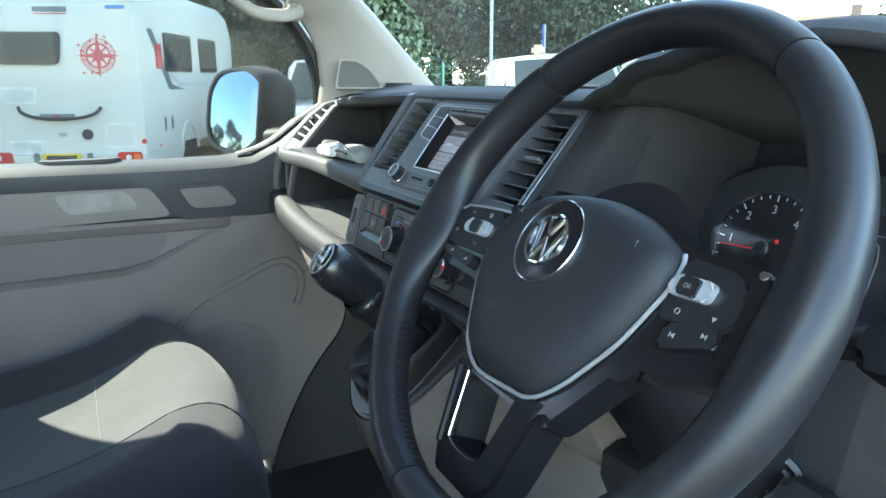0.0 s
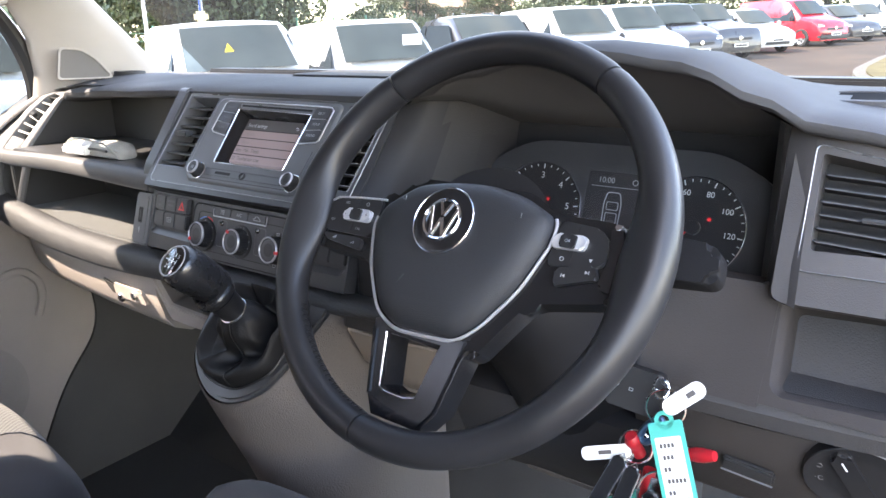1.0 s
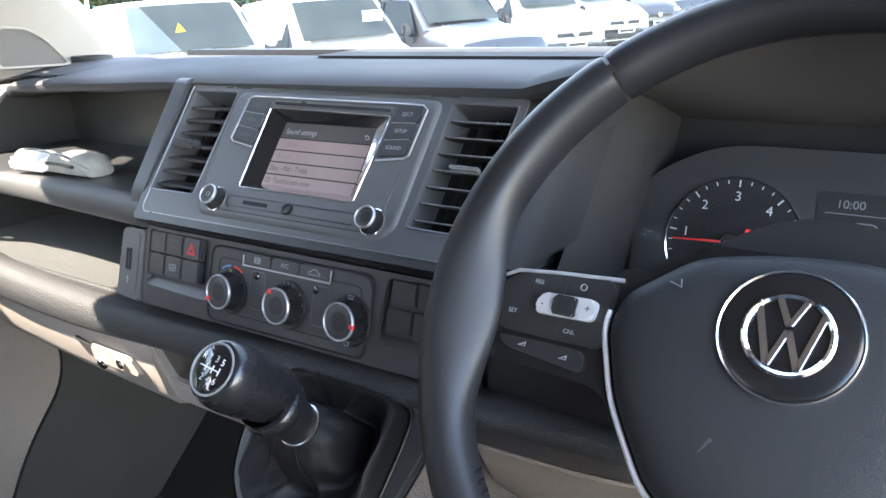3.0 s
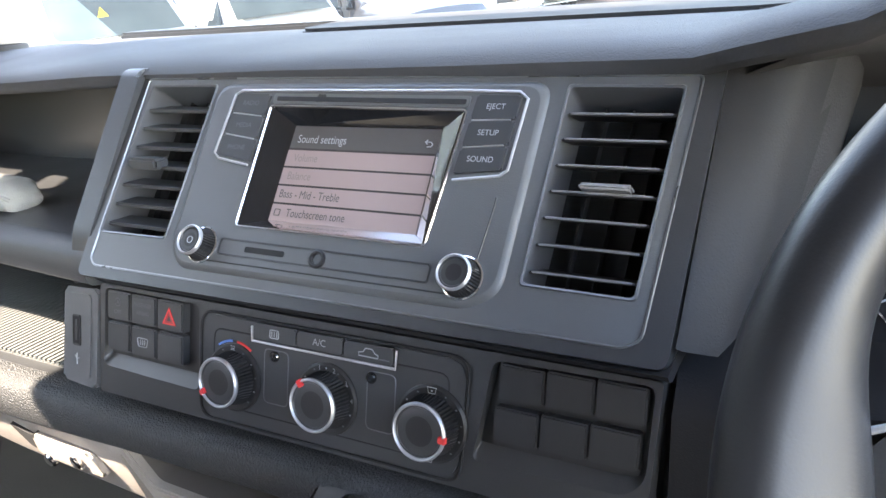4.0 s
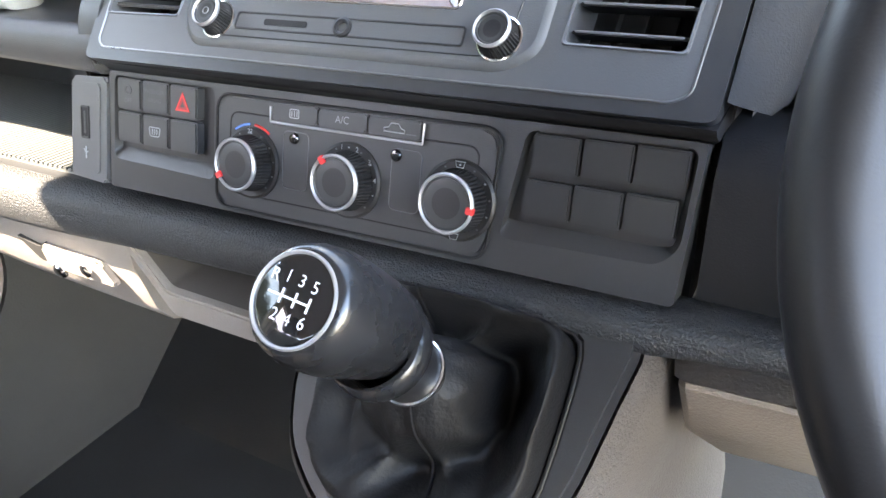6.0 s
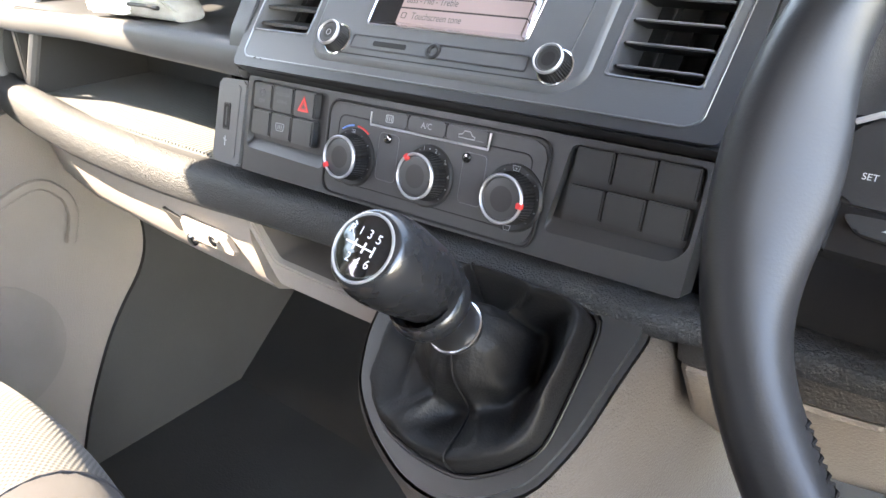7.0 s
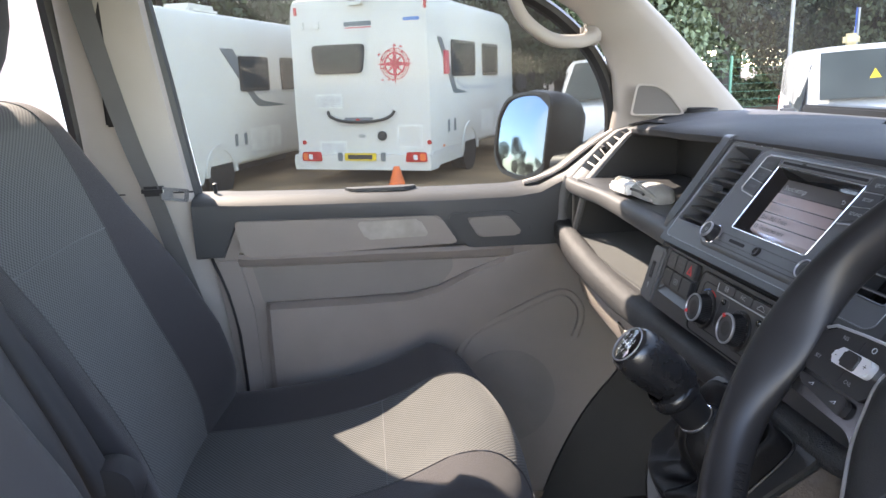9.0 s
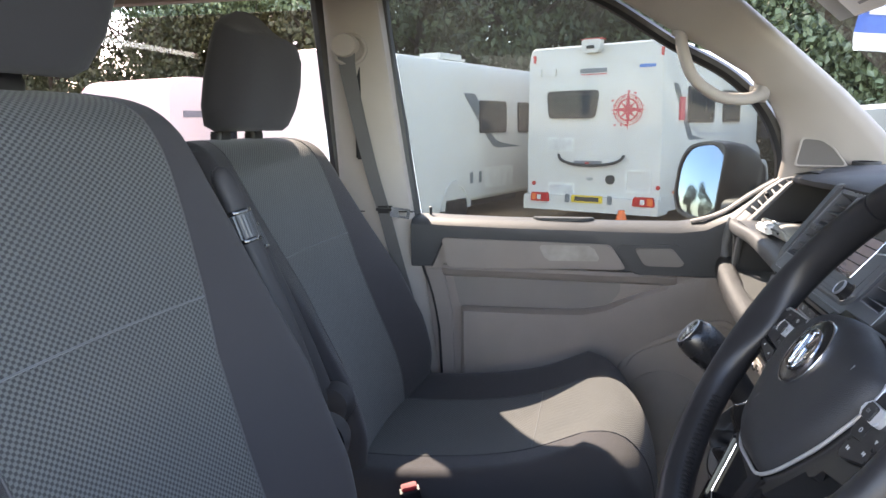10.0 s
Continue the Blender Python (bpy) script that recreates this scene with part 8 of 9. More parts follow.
def leaf_material(name, colour):
    m = material(name, colour, 0.6, mottle=0.35, mottle_size=0.8)
    nt = m.node_tree
    p = nt.nodes["Principled BSDF"]
    geo = nt.nodes.new("ShaderNodeNewGeometry")
    mr = nt.nodes.new("ShaderNodeMapRange")
    mr.inputs["To Min"].default_value, mr.inputs["To Max"].default_value = 0.72, 1.35
    mx = nt.nodes.new("ShaderNodeMix")
    mx.data_type, mx.blend_type = "RGBA", "MULTIPLY"
    mx.inputs["Factor"].default_value = 1
    src = p.inputs["Base Color"].links[0].from_socket
    nt.links.new(geo.outputs["Random Per Island"], mr.inputs["Value"])
    nt.links.new(src, mx.inputs["A"])
    nt.links.new(mr.outputs["Result"], mx.inputs["B"])
    nt.links.new(mx.outputs["Result"], p.inputs["Base Color"])
    return m


SCREEN = material("screen_glass", (0.040, 0.050, 0.047), 0.14, spec=0.16, mottle=0.15, mottle_size=2)
LEAF = leaf_material("leaves", (0.085, 0.105, 0.044))
LEAF_DARK = leaf_material("dark_leaves", (0.052, 0.072, 0.034))


def sheet_ground():
    bm = bmesh.new()
    xs = [-400, -150, -60, -30, -18, -12, -8, -4, 0, 4, 10, 25, 60, 200]
    ys = [-200, -80, -30, -15, -6, 0, 4, 9, 13, 17, 21, 25, 35, 50, 70, 160, 400]
    g = [[bm.verts.new((x, y, ground_z(x, min(y, 70)) if x > -60 else ground_z(-60, min(y, 70)))) for x in xs] for y in ys]
    for j in range(len(ys) - 1):
        for i in range(len(xs) - 1):
            bm.faces.new((g[j][i], g[j][i + 1], g[j + 1][i + 1], g[j + 1][i]))
    solo("ground", bm, ASPHALT, "worn brownish tarmac of the sales ground", "ground", "structure")
    rings = []
    for y, x1 in ((-30, -7.5), (-15, -7.5), (-6, -7.6), (-3, -7.5), (0, -7.5), (1.5, -7.8), (3, -8.6), (4.5, -10.5), (5.6, -15)):
        rings.append([(-40, y, ground_z(-40, y) + 0.008), (-20, y, ground_z(-20, y) + 0.008), (x1, y, ground_z(x1, y) + 0.008)])
    bm = loft(rings, cap=False, closed=False)
    solo("gravel_yard", bm, GRAVEL, "dusty gravel under the motorhomes", "gravel", "structure", smooth=0)
    # raised island of dry grass with a kerb
    isl = rounded([(-0.9, 15.0), (4, 10.5), (14, 12), (20, 24), (10, 31), (-0.4, 30.2), (-2.2, 26.5), (-2.2, 20.0)], 1.5, 6)
    for nm, s, dz, mat, lb in (("kerb", 1.0, 0.12, KERB, "pale stone kerb round the island"), ("grass_island", 0.965, 0.16, DRYGRASS, "dry yellow grass island")):
        cx, cy = 6.0, 20.0
        bm = slab([(cx + (x - cx) * s, cy + (y - cy) * s) for x, y in isl], -0.1, dz, 0.03)
        for v in bm.verts:
            v.co.z += ground_z(v.co.x, v.co.y)
        solo(nm, bm, mat, lb, "grass" if "grass" in nm else "kerb", "structure")


sheet_ground()


def wheel_parts(th, x, y, r, w, side):
    """A road wheel of radius r at x along, y across."""
    m = at(x, y, r, 90, 0, 0)
    t = part("wheel", lathe([(r * 0.62, -w / 2), (r * 0.92, -w / 2), (r, -w * 0.36), (r, w * 0.36), (r * 0.92, w / 2), (r * 0.62, w / 2)], 28), TYRE, th, "black tyre", m=m)
    rim = part("rim", lathe([(r * 0.64, 0.0), (r * 0.62, -side * w * 0.48), (r * 0.55, -side * w * 0.40), (0.09 * r, -side * w * 0.46), (0, -side * w * 0.46)], 28), RIM, t, "alloy rim")
    for k in range(5):
        part("spoke_gap", slab([(r * 0.20, -r * 0.06), (r * 0.52, -r * 0.12), (r * 0.52, r * 0.12), (r * 0.20, r * 0.06)], -0.002, 0.002, m=at(0, 0, -side * w * 0.475, 0, 0, 72 * k)), BUMPER, t)


def vehicle(name, where, heading, paint, label, kind="van", group="parked vehicles"):
    """A parked vehicle; local x runs to its nose, z up. kind: van, pickup or car."""
    x, y = where
    c, s = math.cos(radians(heading)), math.sin(radians(heading))
    fwd = Vector((c, s, 0))
    fwd = (fwd - GROUND_N * fwd.dot(GROUND_N)).normalized()
    left = GROUND_N.cross(fwd)
    m = Matrix((fwd, left, GROUND_N)).transposed().to_4x4()
    m = m @ Matrix.Scale(1.03, 4)
    m.translation = (x, y, ground_z(x, y))
    th = thing(name, m, label, "van" if kind == "van" else ("pickup" if kind == "pickup" else "car"), group)
    # stations: x, half width at waist, waist height, half width at top, top height
    if kind == "van":
        st = [(-2.20, 0.84, 1.0, 0.74, 1.76), (-2.12, 0.90, 1.0, 0.80, 1.82), (-1.0, 0.925, 1.0, 0.82, 1.86), (0.2, 0.925, 1.0, 0.81, 1.86), (0.50, 0.925, 1.0, 0.77, 1.82), (1.15, 0.91, 1.06, 0.76, 1.24), (1.22, 0.91, 1.05, 0.82, 1.18), (1.75, 0.88, 0.98, 0.80, 1.07), (2.08, 0.84, 0.84, 0.74, 0.93), (2.20, 0.76, 0.62, 0.68, 0.72)]
        scr = ((0.52, 0.67, 1.77), (1.15, 0.74, 1.24))
        axles, r, L = (1.38, -1.32), 0.325, 2.2
    elif kind == "pickup":
        st = [(-2.6, 0.86, 0.9, 0.84, 1.10), (-2.5, 0.91, 0.9, 0.88, 1.14), (-0.95, 0.93, 1.0, 0.88, 1.16), (-0.90, 0.93, 1.0, 0.74, 1.76), (-0.3, 0.93, 1.0, 0.74, 1.82), (0.35, 0.93, 1.0, 0.73, 1.80), (1.05, 0.92, 1.05, 0.78, 1.24), (1.15, 0.92, 1.05, 0.84, 1.20), (2.0, 0.90, 1.0, 0.82, 1.12), (2.40, 0.86, 0.88, 0.78, 1.0), (2.52, 0.80, 0.66, 0.74, 0.78)]
        scr = ((0.36, 0.70, 1.77), (1.06, 0.74, 1.25))
        axles, r, L = (1.6, -1.6), 0.38, 2.5
    else:
        st = [(-2.1, 0.78, 0.8, 0.64, 1.05), (-1.9, 0.86, 0.85, 0.66, 1.40), (-1.0, 0.90, 0.85, 0.68, 1.55), (0.0, 0.90, 0.85, 0.68, 1.56), (0.3, 0.90, 0.85, 0.66, 1.50), (1.0, 0.89, 0.88, 0.70, 1.06), (1.1, 0.89, 0.86, 0.78, 1.0), (1.75, 0.86, 0.80, 0.74, 0.90), (2.05, 0.80, 0.68, 0.70, 0.76), (2.14, 0.72, 0.52, 0.64, 0.60)]
        scr = ((0.28, 0.63, 1.49), (1.02, 0.67, 1.05))
        axles, r, L = (1.32, -1.28), 0.33, 2.1
    rings = []
    for px, w, hw, wt, ht in st:
        lo = 0.24
        q = [(px, -w * 0.93, lo), (px, -w, lo + 0.12), (px, -w, hw * 0.9), (px, -w * 0.975, hw), (px, -wt - 0.02, ht - 0.10), (px, -wt + 0.05, ht - 0.02), (px, -wt * 0.5, ht + 0.012), (px, 0, ht + 0.02)]
        rings.append(q + [(a, -b, cc) for a, b, cc in q[-2::-1]])
    part("body", loft(rings), paint, th, smooth=40)
    def lay(pts, off, nm, mat, lb="", par=None):
        bm = bmesh.new()
        f = bm.faces.new([bm.verts.new(p) for p in pts])
        bm.normal_update()
        bmesh.ops.solidify(bm, geom=[f], thickness=off)
        return part(nm, bm, mat, par or th, lb, smooth=0)
    (xa, wa, za), (xb, wb, zb) = scr
    rr = []
    for k in range(5):
        t = k / 4
        px, w, z = xa + (xb - xa) * t, wa + (wb - wa) * t, za + (zb - za) * t
        rr.append([(px + 0.035 + 0.05 * (1 - (i / 4 - 1) ** 2), w * 0.97 * (i / 4 - 1), z + 0.03 + 0.012 * (1 - (i / 4 - 1) ** 2)) for i in range(9)])
    part("windscreen", loft(rr, cap=False, closed=False), SCREEN, th, "greenish windscreen")
    wz = 1.02 if kind == "van" else (1.1 if kind == "pickup" else 0.92)
    for sy in (-1, 1):
        ytop, ybot = scr[0][1] + 0.075, 0.93 if kind != "car" else 0.885
        quad = [(xa - 0.95, sy * (ybot - 0.004), wz), (xb - 0.12, sy * (ybot - 0.004), wz), (xa + 0.10, sy * (ytop + 0.012), za - 0.10), (xa - 0.90, sy * (ytop + 0.028), za - 0.10)]
        lay(quad, 0.012, "side_window", DARKGLASS, "dark side glass")
        if kind != "van":
            quad = [(xa - 1.75 if kind == "car" else xa - 1.22, sy * (ybot - 0.004), wz), (xa - 1.02, sy * (ybot - 0.004), wz), (xa - 0.98, sy * (ytop + 0.028), za - 0.10), (xa - (1.5 if kind == "car" else 1.2), sy * (ytop + 0.026), za - 0.12)]
            lay(quad, 0.012, "side_window", DARKGLASS)
        part("door_mirror", box((xb - 0.25, sy * 1.03, wz + 0.10), (0.12, 0.16, 0.20), 0.04), BUMPER if kind == "van" else paint, th)
        part("headlight", box((L - 0.17, sy * 0.66, 0.80 if kind != "car" else 0.68), (0.26, 0.30, 0.15), 0.05, m=None), LAMP, th, "clear headlamp")
    part("grille", box((L - 0.05, 0, 0.68 if kind != "car" else 0.56), (0.16, 0.95, 0.16), 0.04), BUMPER, th, "dark grille")
    part("badge", lathe([(0.07, 0), (0.07, 0.02), (0, 0.025)], 16, at(L + 0.03, 0, 0.69 if kind != "car" else 0.57, 0, 90, 0)), CHROME, th)
    part("bumper", box((L - 0.10, 0, 0.40), (0.36, 1.66, 0.26), 0.08), BUMPER if kind == "van" else paint, th)
    part("air_intake", box((L + 0.055, 0, 0.38), (0.06, 1.0, 0.12), 0.02), BUMPER, th)
    npl = part("number_plate", box((L + 0.09, 0, 0.48), (0.02, 0.52, 0.11), 0.004), PALEPLATE, th)
    part("plate_bar", box((L + 0.1015, 0, 0.48), (0.004, 0.42, 0.06)), DARK_INK, npl)
    for ax in axles:
        for sy in (-1, 1):
            wheel_parts(th, ax, sy * 0.80, r, 0.20, sy)
            part("wheel_arch", loft([[(ax + (r + 0.06) * math.cos(a) * q, sy * yy, r + (r + 0.06) * math.sin(a) * q) for a in [math.pi * k / 12 for k in range(13)]] for q, yy in ((1.0, 0.90), (1.0, 0.936), (0.8, 0.936), (0.8, 0.90))], cap=False, closed=False), BUMPER, th)
    part("tail_light", box((-L + 0.05, -0.82, 1.05), (0.10, 0.12, 0.34), 0.03), TAIL, th, "red tail lamp")
    part("tail_light", box((-L + 0.05, 0.82, 1.05), (0.10, 0.12, 0.34), 0.03), TAIL, th, "red tail lamp")
    return th


ROW = [
    ("white_van", (-8.3, 6.25), -26, WHITE, "white small panel van with a yellow card on its dash", "van"),
    ("white_van", (-8.05, 9.0), -29, WHITE, "white small panel van with a paper in its screen", "van"),
    ("dark_pickup", (-7.7, 11.9), -30, GREYPAINT, "dark grey pickup parked in the row", "pickup"),
    ("white_van", (-8.1, 16.4), -34, WHITE, "white small panel van further along the row", "van"),
    ("pale_van", (-8.4, 20.4), -34, BLUEGREY, "pale blue-grey small van in the row", "van"),
    ("grey_van", (-8.5, 23.9), -36, GREYPAINT, "dark grey small van in the row", "van"),
    ("grey_pickup", (-8.4, 27.2), -38, GREYPAINT, "dark grey pickup with chrome grille badge", "pickup"),
    ("white_car", (-7.7, 30.6), -40, WHITE, "white car towards the end of the row", "car"),
    ("red_van", (-6.9, 35.2), -30, REDPAINT, "bright red small panel van", "van"),
    ("dark_car", (-5.9, 38.8), -40, GREYPAINT, "dark car behind the red van", "car"),
    ("white_car", (-5.6, 43.6), -45, WHITE, "white car at the far end", "car"),
    ("white_van", (-5.6, 54.0), -50, WHITE, "white van at the far end of the ground", "van"),
    ("white_van", (-5.0, 60.0), -50, WHITE, "white van at the far end of the ground", "van"),
    ("white_van", (-4.0, 66.0), -50, WHITE, "white van at the far end of the ground", "van"),
    ("white_van", (-2.5, 72.0), -50, WHITE, "white van at the far end of the ground", "van"),
]
vans = [vehicle(*row) for row in ROW]
part("dash_card", slab([(-0.10, 0), (0.10, 0), (0.0, 0.20)], 0, 0.006, m=at(1.02, -0.12, 1.42, 60, 0, 90)), PLATE, vans[0], "yellow warning card", smooth=0)
part("roof_beacon", box((-0.9, -0.1, 1.955), (0.14, 0.20, 0.16), 0.04), BEACON, vans[0], "pale roof beacon")
part("screen_paper", box((1.0, 0.45, 1.55), (0.01, 0.32, 0.16), 0.0, m=None), PAPER, vans[1], "white paper in the screen")
vehicle("large_van", (-11.0, 3.9), -29, WHITE, "white large van behind the door mirror", "van")


def motorhome(name, m, label, long=6.6, decal=True, skinmat=None):
    """A coachbuilt motorhome; local x runs forward, its back wall stands at x = 0, z up from the ground."""
    body = skinmat or CREAM
    th = thing(name, m, label, "motorhome", "motorhomes")
    W = 1.16
    prof = rounded([(-W, 0.42), (W, 0.42), (W + 0.01, 1.2), (W - 0.01, 2.62), (W - 0.06, 2.84), (-W + 0.06, 2.84), (-W + 0.01, 2.62), (-W - 0.01, 1.2)], 0.09, 4)
    part("body", loft([[(x, y * s, 0.42 + (z - 0.42) * s2) for y, z in prof] for x, s, s2 in ((0.0, 0.985, 0.99), (0.03, 1, 1), (long * 0.70, 1, 1), (long * 0.80, 0.97, 0.96), (long * 0.86, 0.92, 0.88))]), body, th, "smooth white body shell", smooth=40)
    # cab
    cab = []
    for x, w, hw, wt, ht in ((long * 0.78, 1.0, 1.15, 0.85, 2.25), (long * 0.83, 1.0, 1.15, 0.80, 2.2), (long * 0.93, 0.98, 1.15, 0.78, 1.45), (long * 0.95, 0.97, 1.1, 0.85, 1.35), (long * 1.01, 0.92, 1.0, 0.8, 1.12), (long * 1.03, 0.85, 0.7, 0.75, 0.8)):
        q = [(x, -w * 0.93, 0.3), (x, -w, 0.45), (x, -w, hw), (x, -wt, ht - 0.08), (x, -wt + 0.1, ht), (x, 0, ht + 0.02)]
        cab.append(q + [(a, -b, c) for a, b, c in q[-2::-1]])
    part("cab", loft(cab), body, th, smooth=40)
    # back wall furniture
    def face(nm, outline, x0, x1, mat, lb="", par=None, bev=0.004, sm=35):
        """A plate on the back wall from an outline (across, up); across runs to the right as seen from behind."""
        rise = (0.045 if min(b for a, b in outline) > 0.41 else 0.085) if decal else 0.0
        bm = slab([(a + (0.05 if decal else 0), b + rise) for a, b in outline], 0, abs(x1 - x0), bev)
        bm.transform(Matrix(((0, 0, -1, -min(x0, x1)), (-1, 0, 0, 0), (0, 1, 0, 0), (0, 0, 0, 1))))
        return part(nm, bm, mat, par or th, lb, smooth=sm)
    if decal:
        wf = face("rear_window", rounded([(-0.80, 1.66), (0.02, 1.66), (0.08, 2.10), (-0.84, 2.10)], 0.09), 0.0, 0.035, BUMPER, "dark framed rear window")
        face("pane", rounded([(-0.70, 1.73), (-0.06, 1.73), (-0.03, 2.02), (-0.73, 2.02)], 0.04), 0.034, 0.042, DARKGLASS, "", wf)
        # compass decal: rings, points and small ornaments
        cx, cy = 0.56, 1.78
        dc = face("compass_decal", circle(cx, cy, 0.028, 16), 0, 0.012, DECAL_RED, "red compass rose decal", bev=0)
        for r0, r1 in ((0.235, 0.225), (0.175, 0.150), (0.20, 0.195)):
            bm = frame_slab(circle(cx + 0.05, cy + 0.045, r0, 40), circle(cx + 0.05, cy + 0.045, r1, 40), 0, 0.012)
            bm.transform(Matrix(((0, 0, -1, 0), (-1, 0, 0, 0), (0, 1, 0, 0), (0, 0, 0, 1))))
            part("decal_ring", bm, DECAL_RED, dc, smooth=0)
        for k in range(8):
            a = radians(45 * k + 90)
            rl = 0.30 if k % 2 == 0 else 0.18
            w = 0.042 if k % 2 == 0 else 0.03
            tip = (cx + rl * math.cos(a), cy + rl * math.sin(a))
            l, r_ = (cx + w * math.cos(a + 1.2), cy + w * math.sin(a + 1.2)), (cx + w * math.cos(a - 1.2), cy + w * math.sin(a - 1.2))
            face("decal_point", [tip, l, (cx, cy), r_][::1], 0, 0.013, DECAL_RED, "", dc, 0, 0)
        rng = random.Random(7)
        for k in range(14):
            a, rr = rng.uniform(0, 6.28), rng.uniform(0.20, 0.33)
            px, py = cx + rr * math.cos(a) * 0.95, cy + rr * math.sin(a)
            face("decal_dot", circle(px, py, rng.uniform(0.014, 0.03), 8, rng.uniform(0.01, 0.02)), 0, 0.012, DECAL_RED, "", dc, 0, 0)
        face("name_bar", rrect(-0.26, 2.36, 0.20, 2.43, 0.02), 0, 0.008, DECAL_GREY, "plain dark name bar", bev=0)
        face("name_line", rrect(-0.24, 2.33, 0.20, 2.345, 0.004), 0, 0.008, DECAL_RED, bev=0)
        face("logo_bar", rrect(0.72, 2.40, 0.98, 2.45, 0.02), 0, 0.008, BLUE_INK, "plain blue logo bar", bev=0)
        cam = face("camera_housing", rounded([(-0.17, 2.66), (0.10, 2.66), (0.14, 2.86), (-0.20, 2.86)], 0.05), 0, 0.12, body, "reversing camera housing")
        face("camera_eye", rrect(-0.10, 2.72, 0.03, 2.77, 0.02), 0.11, 0.135, BUMPER, "", cam)
        face("brake_bar", rrect(-0.20, 2.85, 0.16, 2.875, 0.008), 0.0, 0.10, TAIL, "", cam)
        for x in (-1.0, -0.73):
            face("vent_cap", rounded([(x - 0.05, 2.34), (x + 0.05, 2.34), (x + 0.05, 2.46), (x - 0.05, 2.46)], 0.02), 0, 0.04, body)
        # curved grab rail with a badge in the middle
        rail = curve_pts([(-0.03, 0.56, 1.13), (-0.06, 0.50, 1.05), (-0.06, 0.32, 0.985), (-0.06, 0.0, 0.965), (-0.06, -0.32, 0.985), (-0.06, -0.52, 1.05), (-0.03, -0.58, 1.13)], 6)
        part("grab_rail", tube(rail, 0.024, 8), BUMPER, th, "black curved grab rail")
        bd = face("badge_plate", rounded([(-0.34, 0.99), (0.16, 0.99), (0.09, 0.89), (-0.26, 0.89)], 0.03), 0, 0.04, DECAL_GREY, "dark badge plate")
        face("badge", circle(-0.09, 0.94, 0.035, 20), 0.038, 0.05, TAIL, "", bd)
        face("round_cap", circle(0.30, 0.70, 0.075, 24), 0, 0.03, BUMPER, "dark round filler cap")
        face("oval_cap", circle(-0.05, 0.70, 0.06, 20, 0.03), 0, 0.02, POLE)
        for a, b, c, d in ((-0.83, 1.13, -0.35, 1.36), (-0.80, 0.42, -0.33, 0.62)):
            lv = face("louvre_panel", rrect(a, b, c, d, 0.02), 0, 0.012, PALEPLATE, "pale louvred vent panel")
            for k in range(6):
                face("louvre", rrect(a + 0.03, b + 0.03 + k * (d - b - 0.06) / 6, c - 0.03, b + 0.045 + k * (d - b - 0.06) / 6, 0.003), 0.01, 0.018, DECAL_PALE, "", lv, 0)
        hatch = frame_slab(rrect(0.60, 0.55, 1.02, 0.91, 0.03), rrect(0.63, 0.58, 0.99, 0.88, 0.02), 0, 0.014)
        hatch.transform(Matrix(((0, 0, -1, 0), (-1, 0, 0, 0), (0, 1, 0, 0), (0, 0, 0, 1))))
        part("locker_hatch", hatch, PALEPLATE, th, "framed locker hatch")
    # bumper with lamps and plate
    bp = part("bumper", loft([[(-0.10 * q, y, z) for y, z in ((-1.17, 0.22), (-1.18, 0.36), (-1.16, 0.46), (1.16, 0.46), (1.18, 0.36), (1.17, 0.22))] for q in (-3.0, 0.4, 1.0)]), body, th, "white moulded bumper")
    for a in (-1.08, 0.72):
        l = face("tail_light", rounded([(a, 0.27), (a + 0.36, 0.27), (a + 0.34, 0.42), (a + 0.02, 0.42)], 0.03), 0.098, 0.125, TAIL, "red tail lamp", bp)
        face("reversing_light", rrect(a + 0.13, 0.30, a + 0.20, 0.38, 0.01), 0.12, 0.129, LAMP, "", l)
        face("indicator", rrect(a + (0.24 if a > 0 else 0.03), 0.29, a + (0.33 if a > 0 else 0.11), 0.40, 0.01), 0.12, 0.128, ORANGE, "", l)
    pl = face("number_plate", rrect(-0.32, 0.28, 0.22, 0.40, 0.01), 0.098, 0.115, PLATE, "yellow number plate", bp)
    face("plate_bar", rrect(-0.26, 0.305, 0.16, 0.375, 0.004), 0.113, 0.118, DARK_INK, "", pl, 0)
    for x in (-0.40, 0.34):
        face("plate_lamp", rrect(x - 0.04, 0.27, x + 0.04, 0.41, 0.02), 0.098, 0.112, DECAL_GREY, "", bp)
    for a in (-1.08, 1.08):
        face("reflector", circle(a, 0.60, 0.035, 14), 0, 0.02, TAIL, "small red reflector")
        face("marker_lamp", rrect(a - 0.02, 2.56, a + 0.02, 2.68, 0.01), 0, 0.03, TAIL, "red marker lamp")
    # sides: windows, decal sweep, flaps, wheels
    for sy in (-1, 1):
        def side(nm, outline, t, mat, lb="", par=None, bev=0.004):
            bm = slab([(x, z) for x, z in outline], 0, t, bev)
            bm.transform(Matrix(((1, 0, 0, 0), (0, 0, sy, sy * (W - 0.004)), (0, 1, 0, 0), (0, 0, 0, 1))))
            return part(nm, bm, mat, par or th, lb)
        for x0, x1 in (((long * 0.16, long * 0.36), (long * 0.44, long * 0.60)) if decal else ((3.57, 4.62), (5.15, 6.2))):
            w = side("side_window", rrect(x0, 1.62, x1, 2.20, 0.06), 0.035, BUMPER, "dark framed side window")
            side("pane", rrect(x0 + 0.06, 1.68, x1 - 0.06, 2.14, 0.03), 0.042, DARKGLASS, "", w)
